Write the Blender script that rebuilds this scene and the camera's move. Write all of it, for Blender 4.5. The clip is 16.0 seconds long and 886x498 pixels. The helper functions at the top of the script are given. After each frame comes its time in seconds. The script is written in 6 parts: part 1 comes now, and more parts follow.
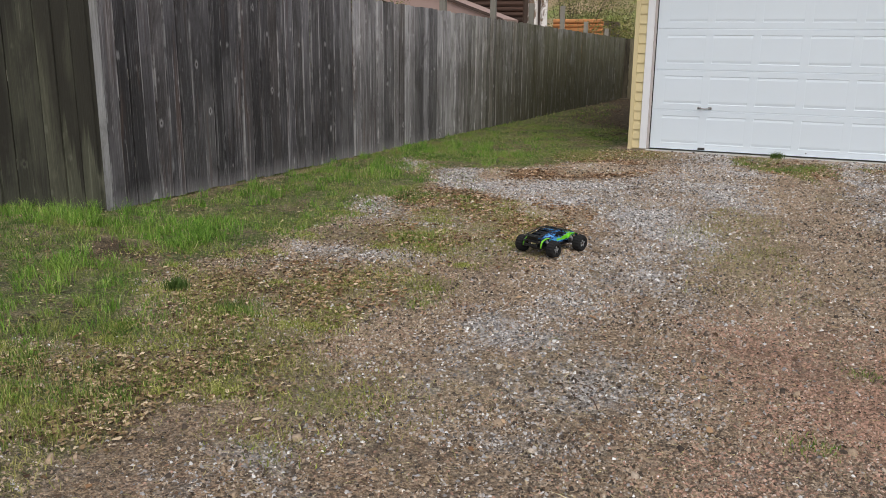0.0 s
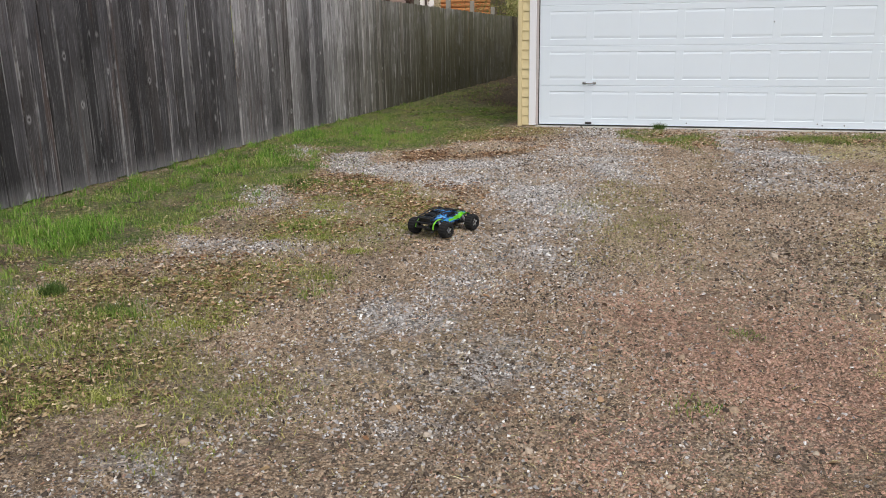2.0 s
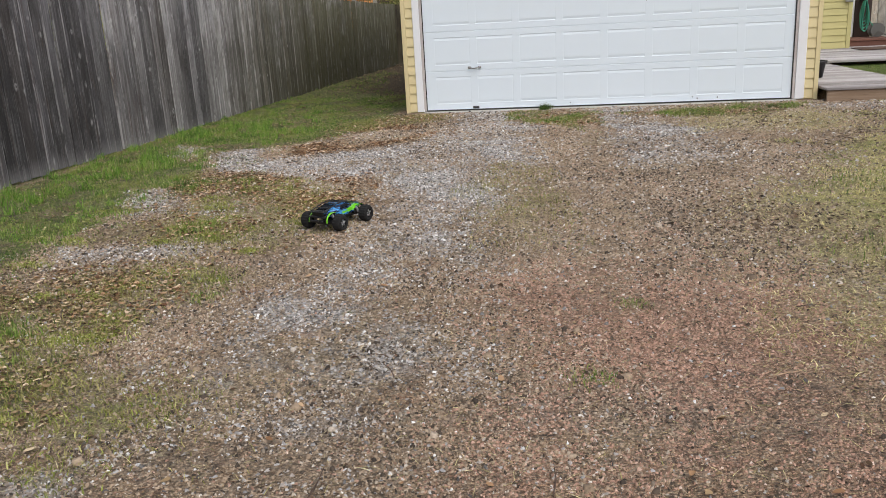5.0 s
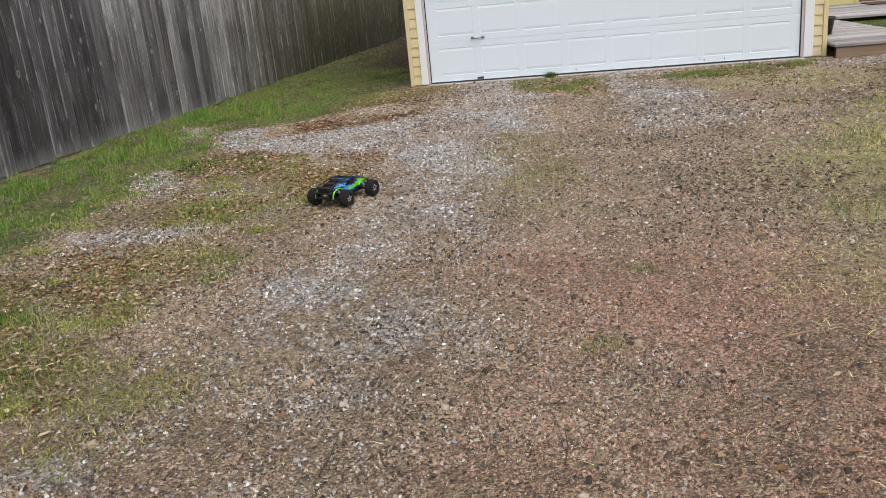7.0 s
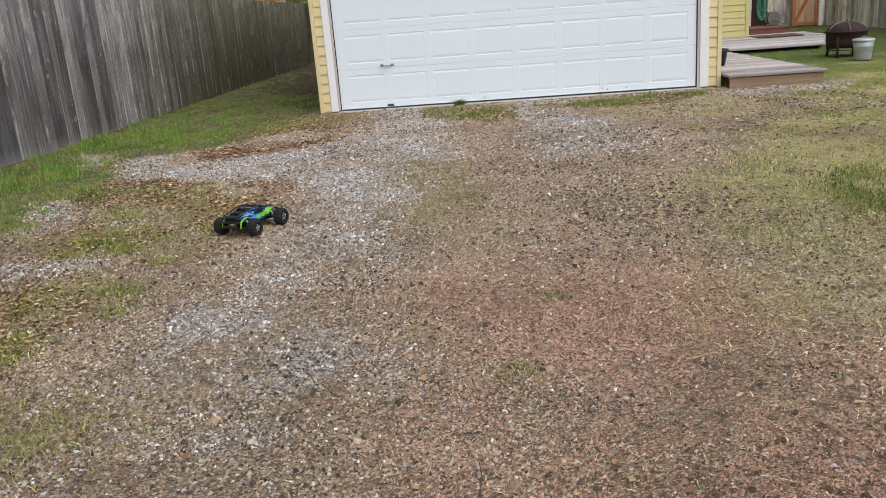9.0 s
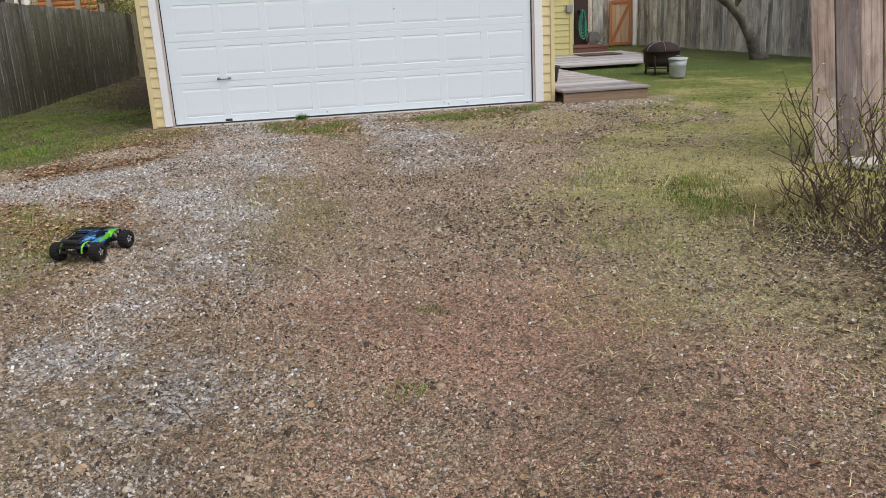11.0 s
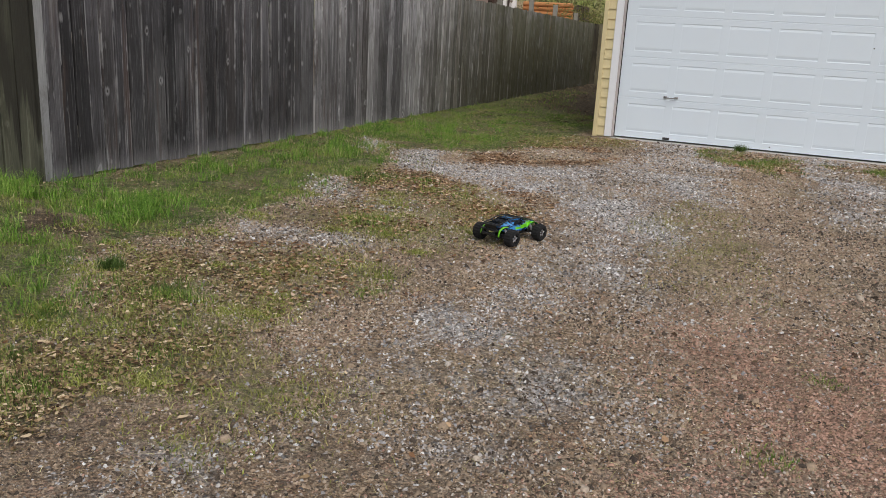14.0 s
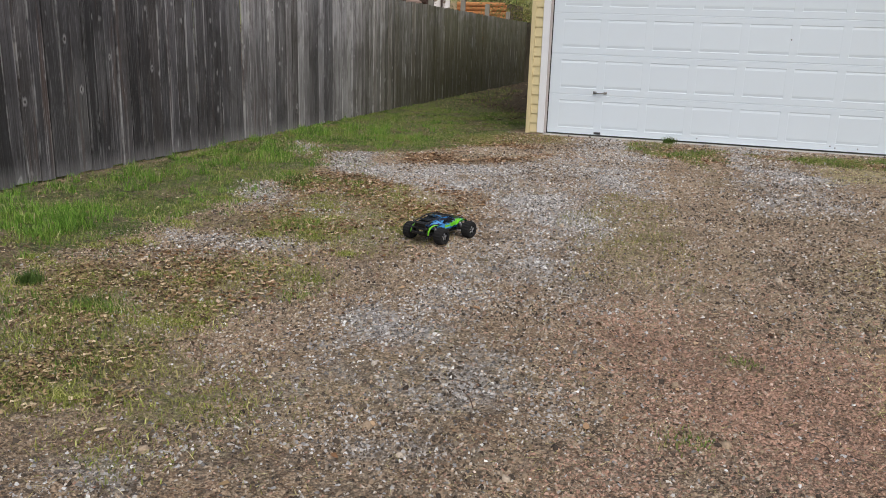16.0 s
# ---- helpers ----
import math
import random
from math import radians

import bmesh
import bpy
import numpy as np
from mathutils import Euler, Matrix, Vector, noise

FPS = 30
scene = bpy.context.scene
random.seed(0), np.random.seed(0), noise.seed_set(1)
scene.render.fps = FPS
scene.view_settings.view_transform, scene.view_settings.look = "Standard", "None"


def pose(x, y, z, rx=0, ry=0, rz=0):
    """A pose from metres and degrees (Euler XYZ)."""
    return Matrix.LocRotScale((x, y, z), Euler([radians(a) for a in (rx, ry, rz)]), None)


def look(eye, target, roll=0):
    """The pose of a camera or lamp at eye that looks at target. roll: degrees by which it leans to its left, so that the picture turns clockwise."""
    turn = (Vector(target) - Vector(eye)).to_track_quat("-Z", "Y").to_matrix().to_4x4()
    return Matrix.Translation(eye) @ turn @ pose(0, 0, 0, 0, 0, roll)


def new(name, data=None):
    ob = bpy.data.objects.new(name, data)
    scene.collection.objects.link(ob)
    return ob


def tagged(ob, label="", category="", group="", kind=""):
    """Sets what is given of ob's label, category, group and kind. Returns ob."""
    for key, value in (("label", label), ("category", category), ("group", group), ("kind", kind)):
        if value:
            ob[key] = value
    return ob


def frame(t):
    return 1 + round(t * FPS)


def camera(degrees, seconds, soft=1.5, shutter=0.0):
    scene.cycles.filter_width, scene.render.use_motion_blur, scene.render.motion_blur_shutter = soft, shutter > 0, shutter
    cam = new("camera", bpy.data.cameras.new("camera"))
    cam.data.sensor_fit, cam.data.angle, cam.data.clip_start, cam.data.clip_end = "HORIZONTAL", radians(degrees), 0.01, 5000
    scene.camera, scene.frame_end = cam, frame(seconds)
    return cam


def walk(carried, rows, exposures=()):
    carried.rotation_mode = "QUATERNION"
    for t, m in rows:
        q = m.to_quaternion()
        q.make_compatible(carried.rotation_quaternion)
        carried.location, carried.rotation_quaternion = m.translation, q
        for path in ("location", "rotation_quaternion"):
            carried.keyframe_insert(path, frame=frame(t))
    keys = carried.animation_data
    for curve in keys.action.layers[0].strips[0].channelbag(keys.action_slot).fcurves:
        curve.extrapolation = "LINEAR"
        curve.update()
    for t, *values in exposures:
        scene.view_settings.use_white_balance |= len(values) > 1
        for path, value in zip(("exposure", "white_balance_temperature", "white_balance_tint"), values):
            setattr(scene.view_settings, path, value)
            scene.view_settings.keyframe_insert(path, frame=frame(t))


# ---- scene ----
cam = camera(56.2, 16.0, soft=0.7)
PATH = [
    (0, (2.008, -11.717, 1.431), (1.231, -9.94, 0.944), 0.6),
    (0.5, (2.023, -11.686, 1.436), (1.278, -9.897, 0.941), 0.6),
    (1, (2.044, -11.671, 1.437), (1.409, -9.839, 0.945), -0.1),
    (1.5, (2.055, -11.655, 1.431), (1.496, -9.801, 0.932), 0.0),
    (2, (2.057, -11.65, 1.427), (1.502, -9.802, 0.899), -1.0),
    (2.5, (2.067, -11.648, 1.424), (1.518, -9.808, 0.863), -1.4),
    (3, (2.069, -11.658, 1.429), (1.526, -9.818, 0.866), -1.3),
    (3.5, (2.076, -11.654, 1.429), (1.664, -9.779, 0.87), -1.3),
    (4, (2.084, -11.644, 1.427), (1.747, -9.754, 0.867), -2.1),
    (6.5, (2.102, -11.644, 1.418), (1.754, -9.761, 0.838), -4.8),
    (7, (2.109, -11.623, 1.41), (1.758, -9.754, 0.79), -5.5),
    (7.5, (2.102, -11.617, 1.409), (1.746, -9.771, 0.729), -5.9),
    (8, (2.104, -11.622, 1.411), (1.746, -9.774, 0.736), -5.9),
    (8.5, (2.112, -11.623, 1.417), (1.76, -9.766, 0.762), -6.0),
    (9, (2.114, -11.595, 1.415), (1.974, -9.686, 0.837), -4.4),
    (9.5, (2.049, -11.532, 1.417), (2.314, -9.643, 0.816), -1.5),
    (9.7, (2.007, -11.502, 1.417), (2.397, -9.635, 0.815), -0.5),
    (11.8, (1.913, -11.483, 1.403), (2.092, -9.57, 0.849), -3.5),
    (12, (1.914, -11.479, 1.404), (2.088, -9.568, 0.843), -3.3),
    (12.5, (1.918, -11.474, 1.403), (2.091, -9.566, 0.827), -3.4),
    (13, (1.899, -11.5, 1.424), (1.986, -9.578, 0.877), -2.5),
    (13.5, (1.899, -11.528, 1.438), (1.563, -9.627, 0.915), -1.7),
    (14, (1.973, -11.493, 1.42), (1.284, -9.692, 0.889), 3.1),
    (14.5, (2.01, -11.488, 1.425), (1.215, -9.735, 0.882), 4.1),
    (15, (2.017, -11.482, 1.423), (1.228, -9.726, 0.878), 3.7),
    (15.5, (2.044, -11.472, 1.411), (1.278, -9.706, 0.87), 1.5),
    (16, (2.081, -11.468, 1.412), (1.512, -9.623, 0.89), 1.8),
]
EXPOSURES = [(0, 0.35), (0.5, 0.46), (1.5, 0.48), (4, 0.47), (7, 0.47), (9.5, 0.54), (12, 0.32), (13, 0.30), (14, 0.22), (15.5, 0.23), (16, 0.32)]
walk(cam, [(t, look(eye, target, roll)) for t, eye, target, roll in PATH], EXPOSURES)

# ---- world, sun and exposure ----
world = bpy.data.worlds.new("overcast_sky")
scene.world = world
world.use_nodes = True
wn, wl = world.node_tree.nodes, world.node_tree.links
sky = wn.new("ShaderNodeTexSky")
sky.sky_type, sky.sun_disc = "NISHITA", False
sky.sun_elevation, sky.sun_rotation = radians(56), radians(143)
sky.dust_density, sky.air_density, sky.ozone_density = 4.0, 1.0, 1.0
grey = wn.new("ShaderNodeHueSaturation")
grey.inputs["Saturation"].default_value = 0.6
wl.new(sky.outputs[0], grey.inputs["Color"])
wl.new(grey.outputs[0], wn["Background"].inputs["Color"])
wn["Background"].inputs["Strength"].default_value = 0.10
sun = new("sun", bpy.data.lights.new("sun", "SUN"))
sun.data.energy, sun.data.angle, sun.data.color = 1.25, radians(80), (1.0, 0.97, 0.93)
sun.matrix_basis = look((0, 0, 0), (-math.sin(radians(143)) * math.cos(radians(56)), -math.cos(radians(143)) * math.cos(radians(56)), -math.sin(radians(56))))


# ---- material helpers ----
class Nodes:
    """A small builder for one node material."""

    def __init__(self, name, rough=0.8, metal=0.0):
        self.mat = bpy.data.materials.new(name)
        self.mat.use_nodes = True
        self.tree = self.mat.node_tree
        self.bsdf = self.tree.nodes["Principled BSDF"]
        self.bsdf.inputs["Roughness"].default_value = rough
        self.bsdf.inputs["Metallic"].default_value = metal

    def node(self, kind):
        return self.tree.nodes.new(kind)

    def link(self, a, b):
        self.tree.links.new(a, b)

    def feed(self, value, socket):
        if isinstance(value, bpy.types.NodeSocket):
            self.link(value, socket)
        elif isinstance(value, tuple) and len(value) == 3 and socket.type == "RGBA":
            socket.default_value = (*value, 1)
        else:
            socket.default_value = value

    def coords(self, kind="Object", scale=(1, 1, 1), shift=None):
        c = self.node("ShaderNodeTexCoord").outputs[kind]
        m = self.node("ShaderNodeMapping")
        self.link(c, m.inputs["Vector"])
        m.inputs["Scale"].default_value = scale
        if shift is not None:
            self.link(shift, m.inputs["Location"])
        return m.outputs[0]

    def world(self, scale=(1, 1, 1)):
        m = self.node("ShaderNodeMapping")
        self.link(self.node("ShaderNodeNewGeometry").outputs["Position"], m.inputs["Vector"])
        m.inputs["Scale"].default_value = scale
        return m.outputs[0]

    def random(self):
        return self.node("ShaderNodeObjectInfo").outputs["Random"]

    def island(self):
        return self.node("ShaderNodeNewGeometry").outputs["Random Per Island"]

    def attr(self, name):
        n = self.node("ShaderNodeAttribute")
        n.attribute_name = name
        return n.outputs["Fac"]

    def noise(self, vec, scale=5.0, detail=4.0, rough=0.55, distort=0.0):
        n = self.node("ShaderNodeTexNoise")
        self.link(vec, n.inputs["Vector"])
        for key, v in (("Scale", scale), ("Detail", detail), ("Roughness", rough), ("Distortion", distort)):
            n.inputs[key].default_value = v
        return n.outputs["Fac"]

    def voronoi(self, vec, scale, out="Distance", feature="F1", rand=1.0):
        n = self.node("ShaderNodeTexVoronoi")
        n.feature = feature
        self.link(vec, n.inputs["Vector"])
        n.inputs["Scale"].default_value = scale
        n.inputs["Randomness"].default_value = rand
        return n.outputs[out]

    def ramp(self, fac, stops):
        r = self.node("ShaderNodeValToRGB")
        self.link(fac, r.inputs["Fac"])
        el = r.color_ramp.elements
        while len(el) < len(stops):
            el.new(0.5)
        for e, (p, c) in zip(el, stops):
            e.position = p
            e.color = (*c, 1) if isinstance(c, tuple) else (c, c, c, 1)
        return r.outputs["Color"]

    def mix(self, fac, a, b, blend="MIX"):
        m = self.node("ShaderNodeMix")
        m.data_type, m.blend_type = "RGBA", blend
        self.feed(fac, m.inputs[0])
        self.feed(a, m.inputs[6])
        self.feed(b, m.inputs[7])
        return m.outputs[2]

    def math(self, op, a, b=0.0, clamp=False):
        m = self.node("ShaderNodeMath")
        m.operation, m.use_clamp = op, clamp
        self.feed(a, m.inputs[0])
        self.feed(b, m.inputs[1])
        return m.outputs[0]

    def spread(self, fac, lo, hi, a=0.0, b=1.0):
        m = self.node("ShaderNodeMapRange")
        m.clamp = True
        self.feed(fac, m.inputs[0])
        for i, v in enumerate((lo, hi, a, b)):
            m.inputs[i + 1].default_value = v
        return m.outputs[0]

    def split(self, vec):
        s = self.node("ShaderNodeSeparateXYZ")
        self.link(vec, s.inputs[0])
        return s.outputs

    def colour(self, c):
        self.feed(c, self.bsdf.inputs["Base Color"])

    def rough(self, v):
        self.feed(v, self.bsdf.inputs["Roughness"])

    def bump(self, height, strength=0.3, distance=0.01):
        b = self.node("ShaderNodeBump")
        b.inputs["Strength"].default_value, b.inputs["Distance"].default_value = strength, distance
        self.link(height, b.inputs["Height"])
        self.link(b.outputs[0], self.bsdf.inputs["Normal"])


def wood(name, tones, streak=(0.33, 0.32, 0.32), weather=0.5, grain=(34, 34, 1.0)):
    """Sawn timber: grain along one local axis, a tone per board, pale worn streaks and dark checks."""
    n = Nodes(name, 0.85)
    rnd = n.random()
    far = n.math("MULTIPLY", rnd, 37.0)
    fine = n.noise(n.coords("Object", grain, far), 1.0, 6, 0.72, 0.4)
    wide = n.noise(n.coords("Object", (grain[0] * 0.3, grain[1] * 0.3, grain[2] * 0.35), far), 1.0, 4, 0.6, 0.6)
    thin = n.noise(n.coords("Object", (grain[0] * 2.6, grain[1] * 2.6, grain[2] * 1.5), far), 1.0, 3, 0.6, 0.6)
    c = n.ramp(rnd, [(i / max(1, len(tones) - 1), t) for i, t in enumerate(tones)])
    c = n.mix(n.spread(wide, 0.56, 0.74, 0.0, 0.5 * weather), c, streak)
    c = n.mix(n.spread(fine, 0.56, 0.74, 0.0, 0.36 * weather), c, streak)
    c = n.mix(n.math("MULTIPLY", n.spread(thin, 0.60, 0.68, 0.0, weather), n.spread(wide, 0.52, 0.62)), c, streak)
    c = n.mix(n.spread(wide, 0.44, 0.28, 0.0, 0.6), c, (0.028, 0.024, 0.024))
    c = n.mix(n.spread(fine, 0.43, 0.26, 0.0, 0.55), c, (0.025, 0.021, 0.02))
    c = n.mix(n.spread(thin, 0.34, 0.28, 0.0, 0.4), c, (0.022, 0.018, 0.017))
    n.colour(c)
    n.bump(fine, 0.6, 0.005)
    return n.mat


def old_boards(name, tones, pale, dark=(0.022, 0.019, 0.018), weather=0.6, edge=0.066, knotty=0.2, mossy=False, drips=0.0, splash=0.3, grain=1.0, warm=None):
    """Rough-sawn fence boards, upright along local z: each with its own tone, fine grain, pale weathered lines, worn
    and light-catching arrises, knots with halos, stains.
    """
    n = Nodes(name, 0.88)
    rnd = n.random()
    far = n.math("MULTIPLY", rnd, 61.0)

    def streaks(across, up, detail=5, rough=0.68, distort=0.5):
        return n.noise(n.coords("Object", (across * grain, across * 0.5 * grain, up), far), 1.0, detail, rough, distort)

    fine, band, cloud = streaks(150, 2.6), streaks(42, 1.3, 4, 0.6, 1.0), streaks(7, 3.4, 5, 0.65, 0.8)
    c = n.ramp(rnd, [(i / max(1, len(tones) - 1), t) for i, t in enumerate(tones)])
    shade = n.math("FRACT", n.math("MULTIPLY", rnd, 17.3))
    c = n.mix(1.0, c, n.ramp(shade, [(0, 0.62), (0.5, 1.0), (1, 1.5)]), "MULTIPLY")
    height = n.split(n.coords("Object"))[2]
    if warm:
        c = n.mix(n.spread(streaks(5, 1.1, 4), 0.5, 0.68, 0.0, 0.7), c, warm)
    c = n.mix(n.spread(cloud, 0.52, 0.36, 0.0, 0.75), c, n.mix(1.0, c, (0.42, 0.40, 0.39), "MULTIPLY"))
    c = n.mix(n.spread(cloud, 0.54, 0.72, 0.0, 0.5), c, n.mix(1.0, c, (1.7, 1.7, 1.7), "MULTIPLY"))
    wear, dry_foot = weather, splash
    if mossy:
        p = n.split(n.world())
        mist = n.noise(n.world((0.55, 0.55, 0.8)), 1.0, 4, 0.6)
        # darker boards towards the corner
        near_corner = n.math("MULTIPLY", n.spread(p[1], 2.0, -4.0), n.spread(n.noise(n.world((0.9, 0.9, 0.4)), 1.0, 3, 0.6), 0.1, 0.4))
        c = n.mix(near_corner, c, n.mix(1.0, c, (0.235, 0.228, 0.245), "MULTIPLY"))
        # paler towards the top
        c = n.mix(n.spread(n.math("ADD", height, n.math("MULTIPLY", n.math("SUBTRACT", cloud, 0.5), 0.5)), 0.5, 0.95, 0.0, 0.8), c, n.mix(1.0, c, (1.9, 1.9, 1.95), "MULTIPLY"))
        rust = streaks(9, 1.2, 4)
        c = n.mix(n.math("MULTIPLY", n.spread(rust, 0.55, 0.68, 0.0, 0.6), n.spread(p[1], 0.0, -2.5)), c, (0.085, 0.052, 0.04))
        # algae on the damp garage stretch plus painted garage shade, heavier towards the ground
        green = n.math("MULTIPLY", n.spread(p[1], -0.4, 4.6), n.spread(mist, 0.2, 0.5))
        low = n.math("MULTIPLY", n.spread(p[1], 0.2, 4.6), n.spread(n.math("ADD", p[2], n.math("MULTIPLY", mist, 0.9)), 2.1, 0.8))
        c = n.mix(n.math("MULTIPLY", green, 0.85), c, (0.092, 0.088, 0.036))
        c = n.mix(n.math("MULTIPLY", low, 0.9), c, (0.036, 0.034, 0.011))
        wear = n.math("MULTIPLY", n.spread(n.math("MAXIMUM", green, low), 0.0, 1.0, 1.0, 0.25), n.spread(near_corner, 0.0, 1.0, weather, weather * 0.55))
        dry_foot = n.spread(p[1], -2.0, 0.5, splash, 0.0)

    def worn(f):
        return n.math("MULTIPLY", f, wear)

    c = n.mix(n.spread(band, 0.45, 0.30, 0.0, 0.65), c, dark)
    c = n.mix(n.spread(fine, 0.46, 0.34, 0.0, 0.6), c, dark)
    c = n.mix(worn(n.spread(fine, 0.55, 0.68, 0.0, 0.55)), c, pale)
    c = n.mix(worn(n.math("MULTIPLY", n.spread(band, 0.58, 0.68), n.spread(cloud, 0.44, 0.58))), c, pale)
    # knots: a dark heart in a pale halo, here and there
    place = n.coords("Object", (9.0, 0.0, 12.5), far)
    near = n.node("ShaderNodeTexVoronoi")
    n.link(place, near.inputs["Vector"])
    near.inputs["Scale"].default_value = 1.0
    some = n.spread(n.split(near.outputs["Color"])[0], knotty, knotty - 0.02)
    small = n.spread(n.split(near.outputs["Color"])[1], 0.0, 1.0, 0.0, 0.16)
    k = n.math("ADD", n.math("ADD", near.outputs["Distance"], small), n.math("MULTIPLY", n.math("SUBTRACT", n.math("ADD", band, cloud), 1.0), 0.55))
    c = n.mix(n.math("MULTIPLY", some, worn(n.spread(k, 0.30, 0.16, 0.0, 0.9))), c, pale)
    c = n.mix(n.math("MULTIPLY", some, n.spread(k, 0.13, 0.07, 0.0, 0.9)), c, dark)
    # pale arrises: wear, and the light they catch put into the colour
    across = n.math("ABSOLUTE", n.split(n.coords("Object"))[0])
    edge_noise = streaks(8, 4.0, 4, 0.7)
    worn_lit_edge = n.math("MULTIPLY", n.spread(edge_noise, 0.46, 0.58), n.spread(shade, 0.15, 0.7, 0.25, 1.0))
    c = n.mix(n.math("MULTIPLY", worn(n.spread(across, edge - 0.010, edge - 0.002)), worn_lit_edge), c, pale)
    up = height
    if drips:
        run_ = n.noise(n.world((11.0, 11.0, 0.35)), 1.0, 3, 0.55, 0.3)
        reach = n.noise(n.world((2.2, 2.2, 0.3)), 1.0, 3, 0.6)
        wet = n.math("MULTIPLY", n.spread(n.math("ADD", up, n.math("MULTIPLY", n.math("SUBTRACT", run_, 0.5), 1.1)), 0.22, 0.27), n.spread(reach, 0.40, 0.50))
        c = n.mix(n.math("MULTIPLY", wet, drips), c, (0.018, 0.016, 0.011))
    foot = n.math("MULTIPLY", n.spread(n.math("ADD", up, n.math("MULTIPLY", n.math("ADD", cloud, band), 0.16)), 0.24, 0.12), dry_foot)
    c = n.mix(foot, c, pale)
    n.colour(c)
    n.bump(n.math("ADD", fine, n.math("MULTIPLY", band, 1.5)), 0.7, 0.006)
    return n.mat


def paint(name, colour, rough=0.45, dirt=0.12, dirt_colour=(0.25, 0.22, 0.17), scale=3.0, relief=0.02):
    n = Nodes(name, rough)
    v = n.coords("Object", (scale, scale, scale * 0.6))
    a, b = n.noise(v, 1.0, 5, 0.65), n.noise(v, 9.0, 4, 0.6)
    c = n.mix(n.spread(a, 0.45, 0.8, 0.0, dirt), colour, dirt_colour)
    c = n.mix(n.spread(b, 0.62, 0.8, 0.0, dirt * 1.5), c, dirt_colour)
    n.colour(c)
    n.rough(n.spread(b, 0.3, 0.7, rough - 0.08, min(1, rough + 0.12)))
    n.bump(b, 0.2, relief * 0.1)
    return n.mat


def plain(name, colour, rough=0.5, metal=0.0, wear=0.2):
    n = Nodes(name, rough, metal)
    b = n.noise(n.coords("Object", (14, 14, 14)), 1.0, 5, 0.65)
    n.colour(n.mix(n.spread(b, 0.4, 0.75, 0.0, wear), colour, tuple(min(1, c * 1.7 + 0.02) for c in colour)))
    n.rough(n.spread(b, 0.3, 0.7, max(0.05, rough - 0.12), min(1, rough + 0.15)))
    n.bump(b, 0.15, 0.002)
    return n.mat


def scatter(name, stops, rough=0.8, patches=0.0, grainy=0.0):
    """For stones, blades and leaves: one colour per piece."""
    n = Nodes(name, rough)
    c = n.ramp(n.island(), stops)
    if grainy:
        g = n.noise(n.world((90, 90, 90)), 1.0, 3, 0.6)
        c = n.mix(n.spread(g, 0.35, 0.7, 0.0, grainy), c, (0.05, 0.045, 0.04))
    if patches:
        # yellower, drier stretches half a metre across
        g = n.noise(n.world((1.7, 1.7, 0.2)), 1.0, 4, 0.65)
        c = n.mix(n.spread(g, 0.5, 0.64, 0.0, patches), c, (0.28, 0.27, 0.085))
        c = n.mix(n.spread(g, 0.46, 0.36, 0.0, min(1.0, patches * 1.2)), c, (0.04, 0.09, 0.013))
    n.colour(c)
    n.bsdf.inputs["Specular IOR Level"].default_value = 0.25
    return n.mat


# ---- materials ----
M = {}
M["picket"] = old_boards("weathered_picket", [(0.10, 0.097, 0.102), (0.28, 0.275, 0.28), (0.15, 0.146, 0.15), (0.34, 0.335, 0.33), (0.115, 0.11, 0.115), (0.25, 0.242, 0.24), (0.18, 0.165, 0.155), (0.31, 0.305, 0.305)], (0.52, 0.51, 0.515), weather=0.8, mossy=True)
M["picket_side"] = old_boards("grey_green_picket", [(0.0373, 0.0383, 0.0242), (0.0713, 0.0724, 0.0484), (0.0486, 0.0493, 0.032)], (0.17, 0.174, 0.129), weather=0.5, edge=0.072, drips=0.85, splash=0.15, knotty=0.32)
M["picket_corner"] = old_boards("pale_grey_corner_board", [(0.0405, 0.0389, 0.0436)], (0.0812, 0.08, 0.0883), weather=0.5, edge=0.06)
M["picket_rear"] = old_boards("mossy_rear_picket", [(0.10, 0.088, 0.055), (0.16, 0.135, 0.09), (0.125, 0.115, 0.07)], (0.24, 0.21, 0.15), weather=0.4)
M["picket_back"] = old_boards("silver_picket", [(0.403, 0.401, 0.401), (0.582, 0.577, 0.566), (0.47, 0.465, 0.459), (0.65, 0.627, 0.599), (0.47, 0.403, 0.347)], (0.874, 0.857, 0.829), (0.112, 0.101, 0.0896), weather=0.7, knotty=0.15, warm=(0.448, 0.37, 0.314), grain=0.6)
M["picket_pink"] = old_boards("faded_cedar_picket", [(0.366, 0.281, 0.23), (0.488, 0.431, 0.416), (0.403, 0.312, 0.256), (0.342, 0.281, 0.269), (0.451, 0.356, 0.288)], (0.634, 0.562, 0.525), (0.159, 0.106, 0.0768), weather=0.55, edge=0.092, knotty=0.3, warm=(0.329, 0.188, 0.122), grain=0.45, splash=0.1)
M["post"] = wood("grey_post", [(0.22, 0.21, 0.18), (0.30, 0.28, 0.24)], (0.36, 0.34, 0.30))
M["deck"] = wood("weathered_deck_board", [(0.194, 0.176, 0.175), (0.504, 0.485, 0.498), (0.291, 0.267, 0.265), (0.427, 0.406, 0.413), (0.233, 0.208, 0.201)], (0.776, 0.777, 0.806), weather=0.9, grain=(3.0, 60, 60))
M["joist"] = wood("brown_rim_joist", [(0.24, 0.165, 0.11), (0.30, 0.21, 0.145)], (0.46, 0.37, 0.29), grain=(2.5, 50, 50))
M["cedar"] = wood("red_cedar_frame", [(0.36, 0.13, 0.05), (0.40, 0.16, 0.065)], (0.45, 0.22, 0.11), weather=0.3)
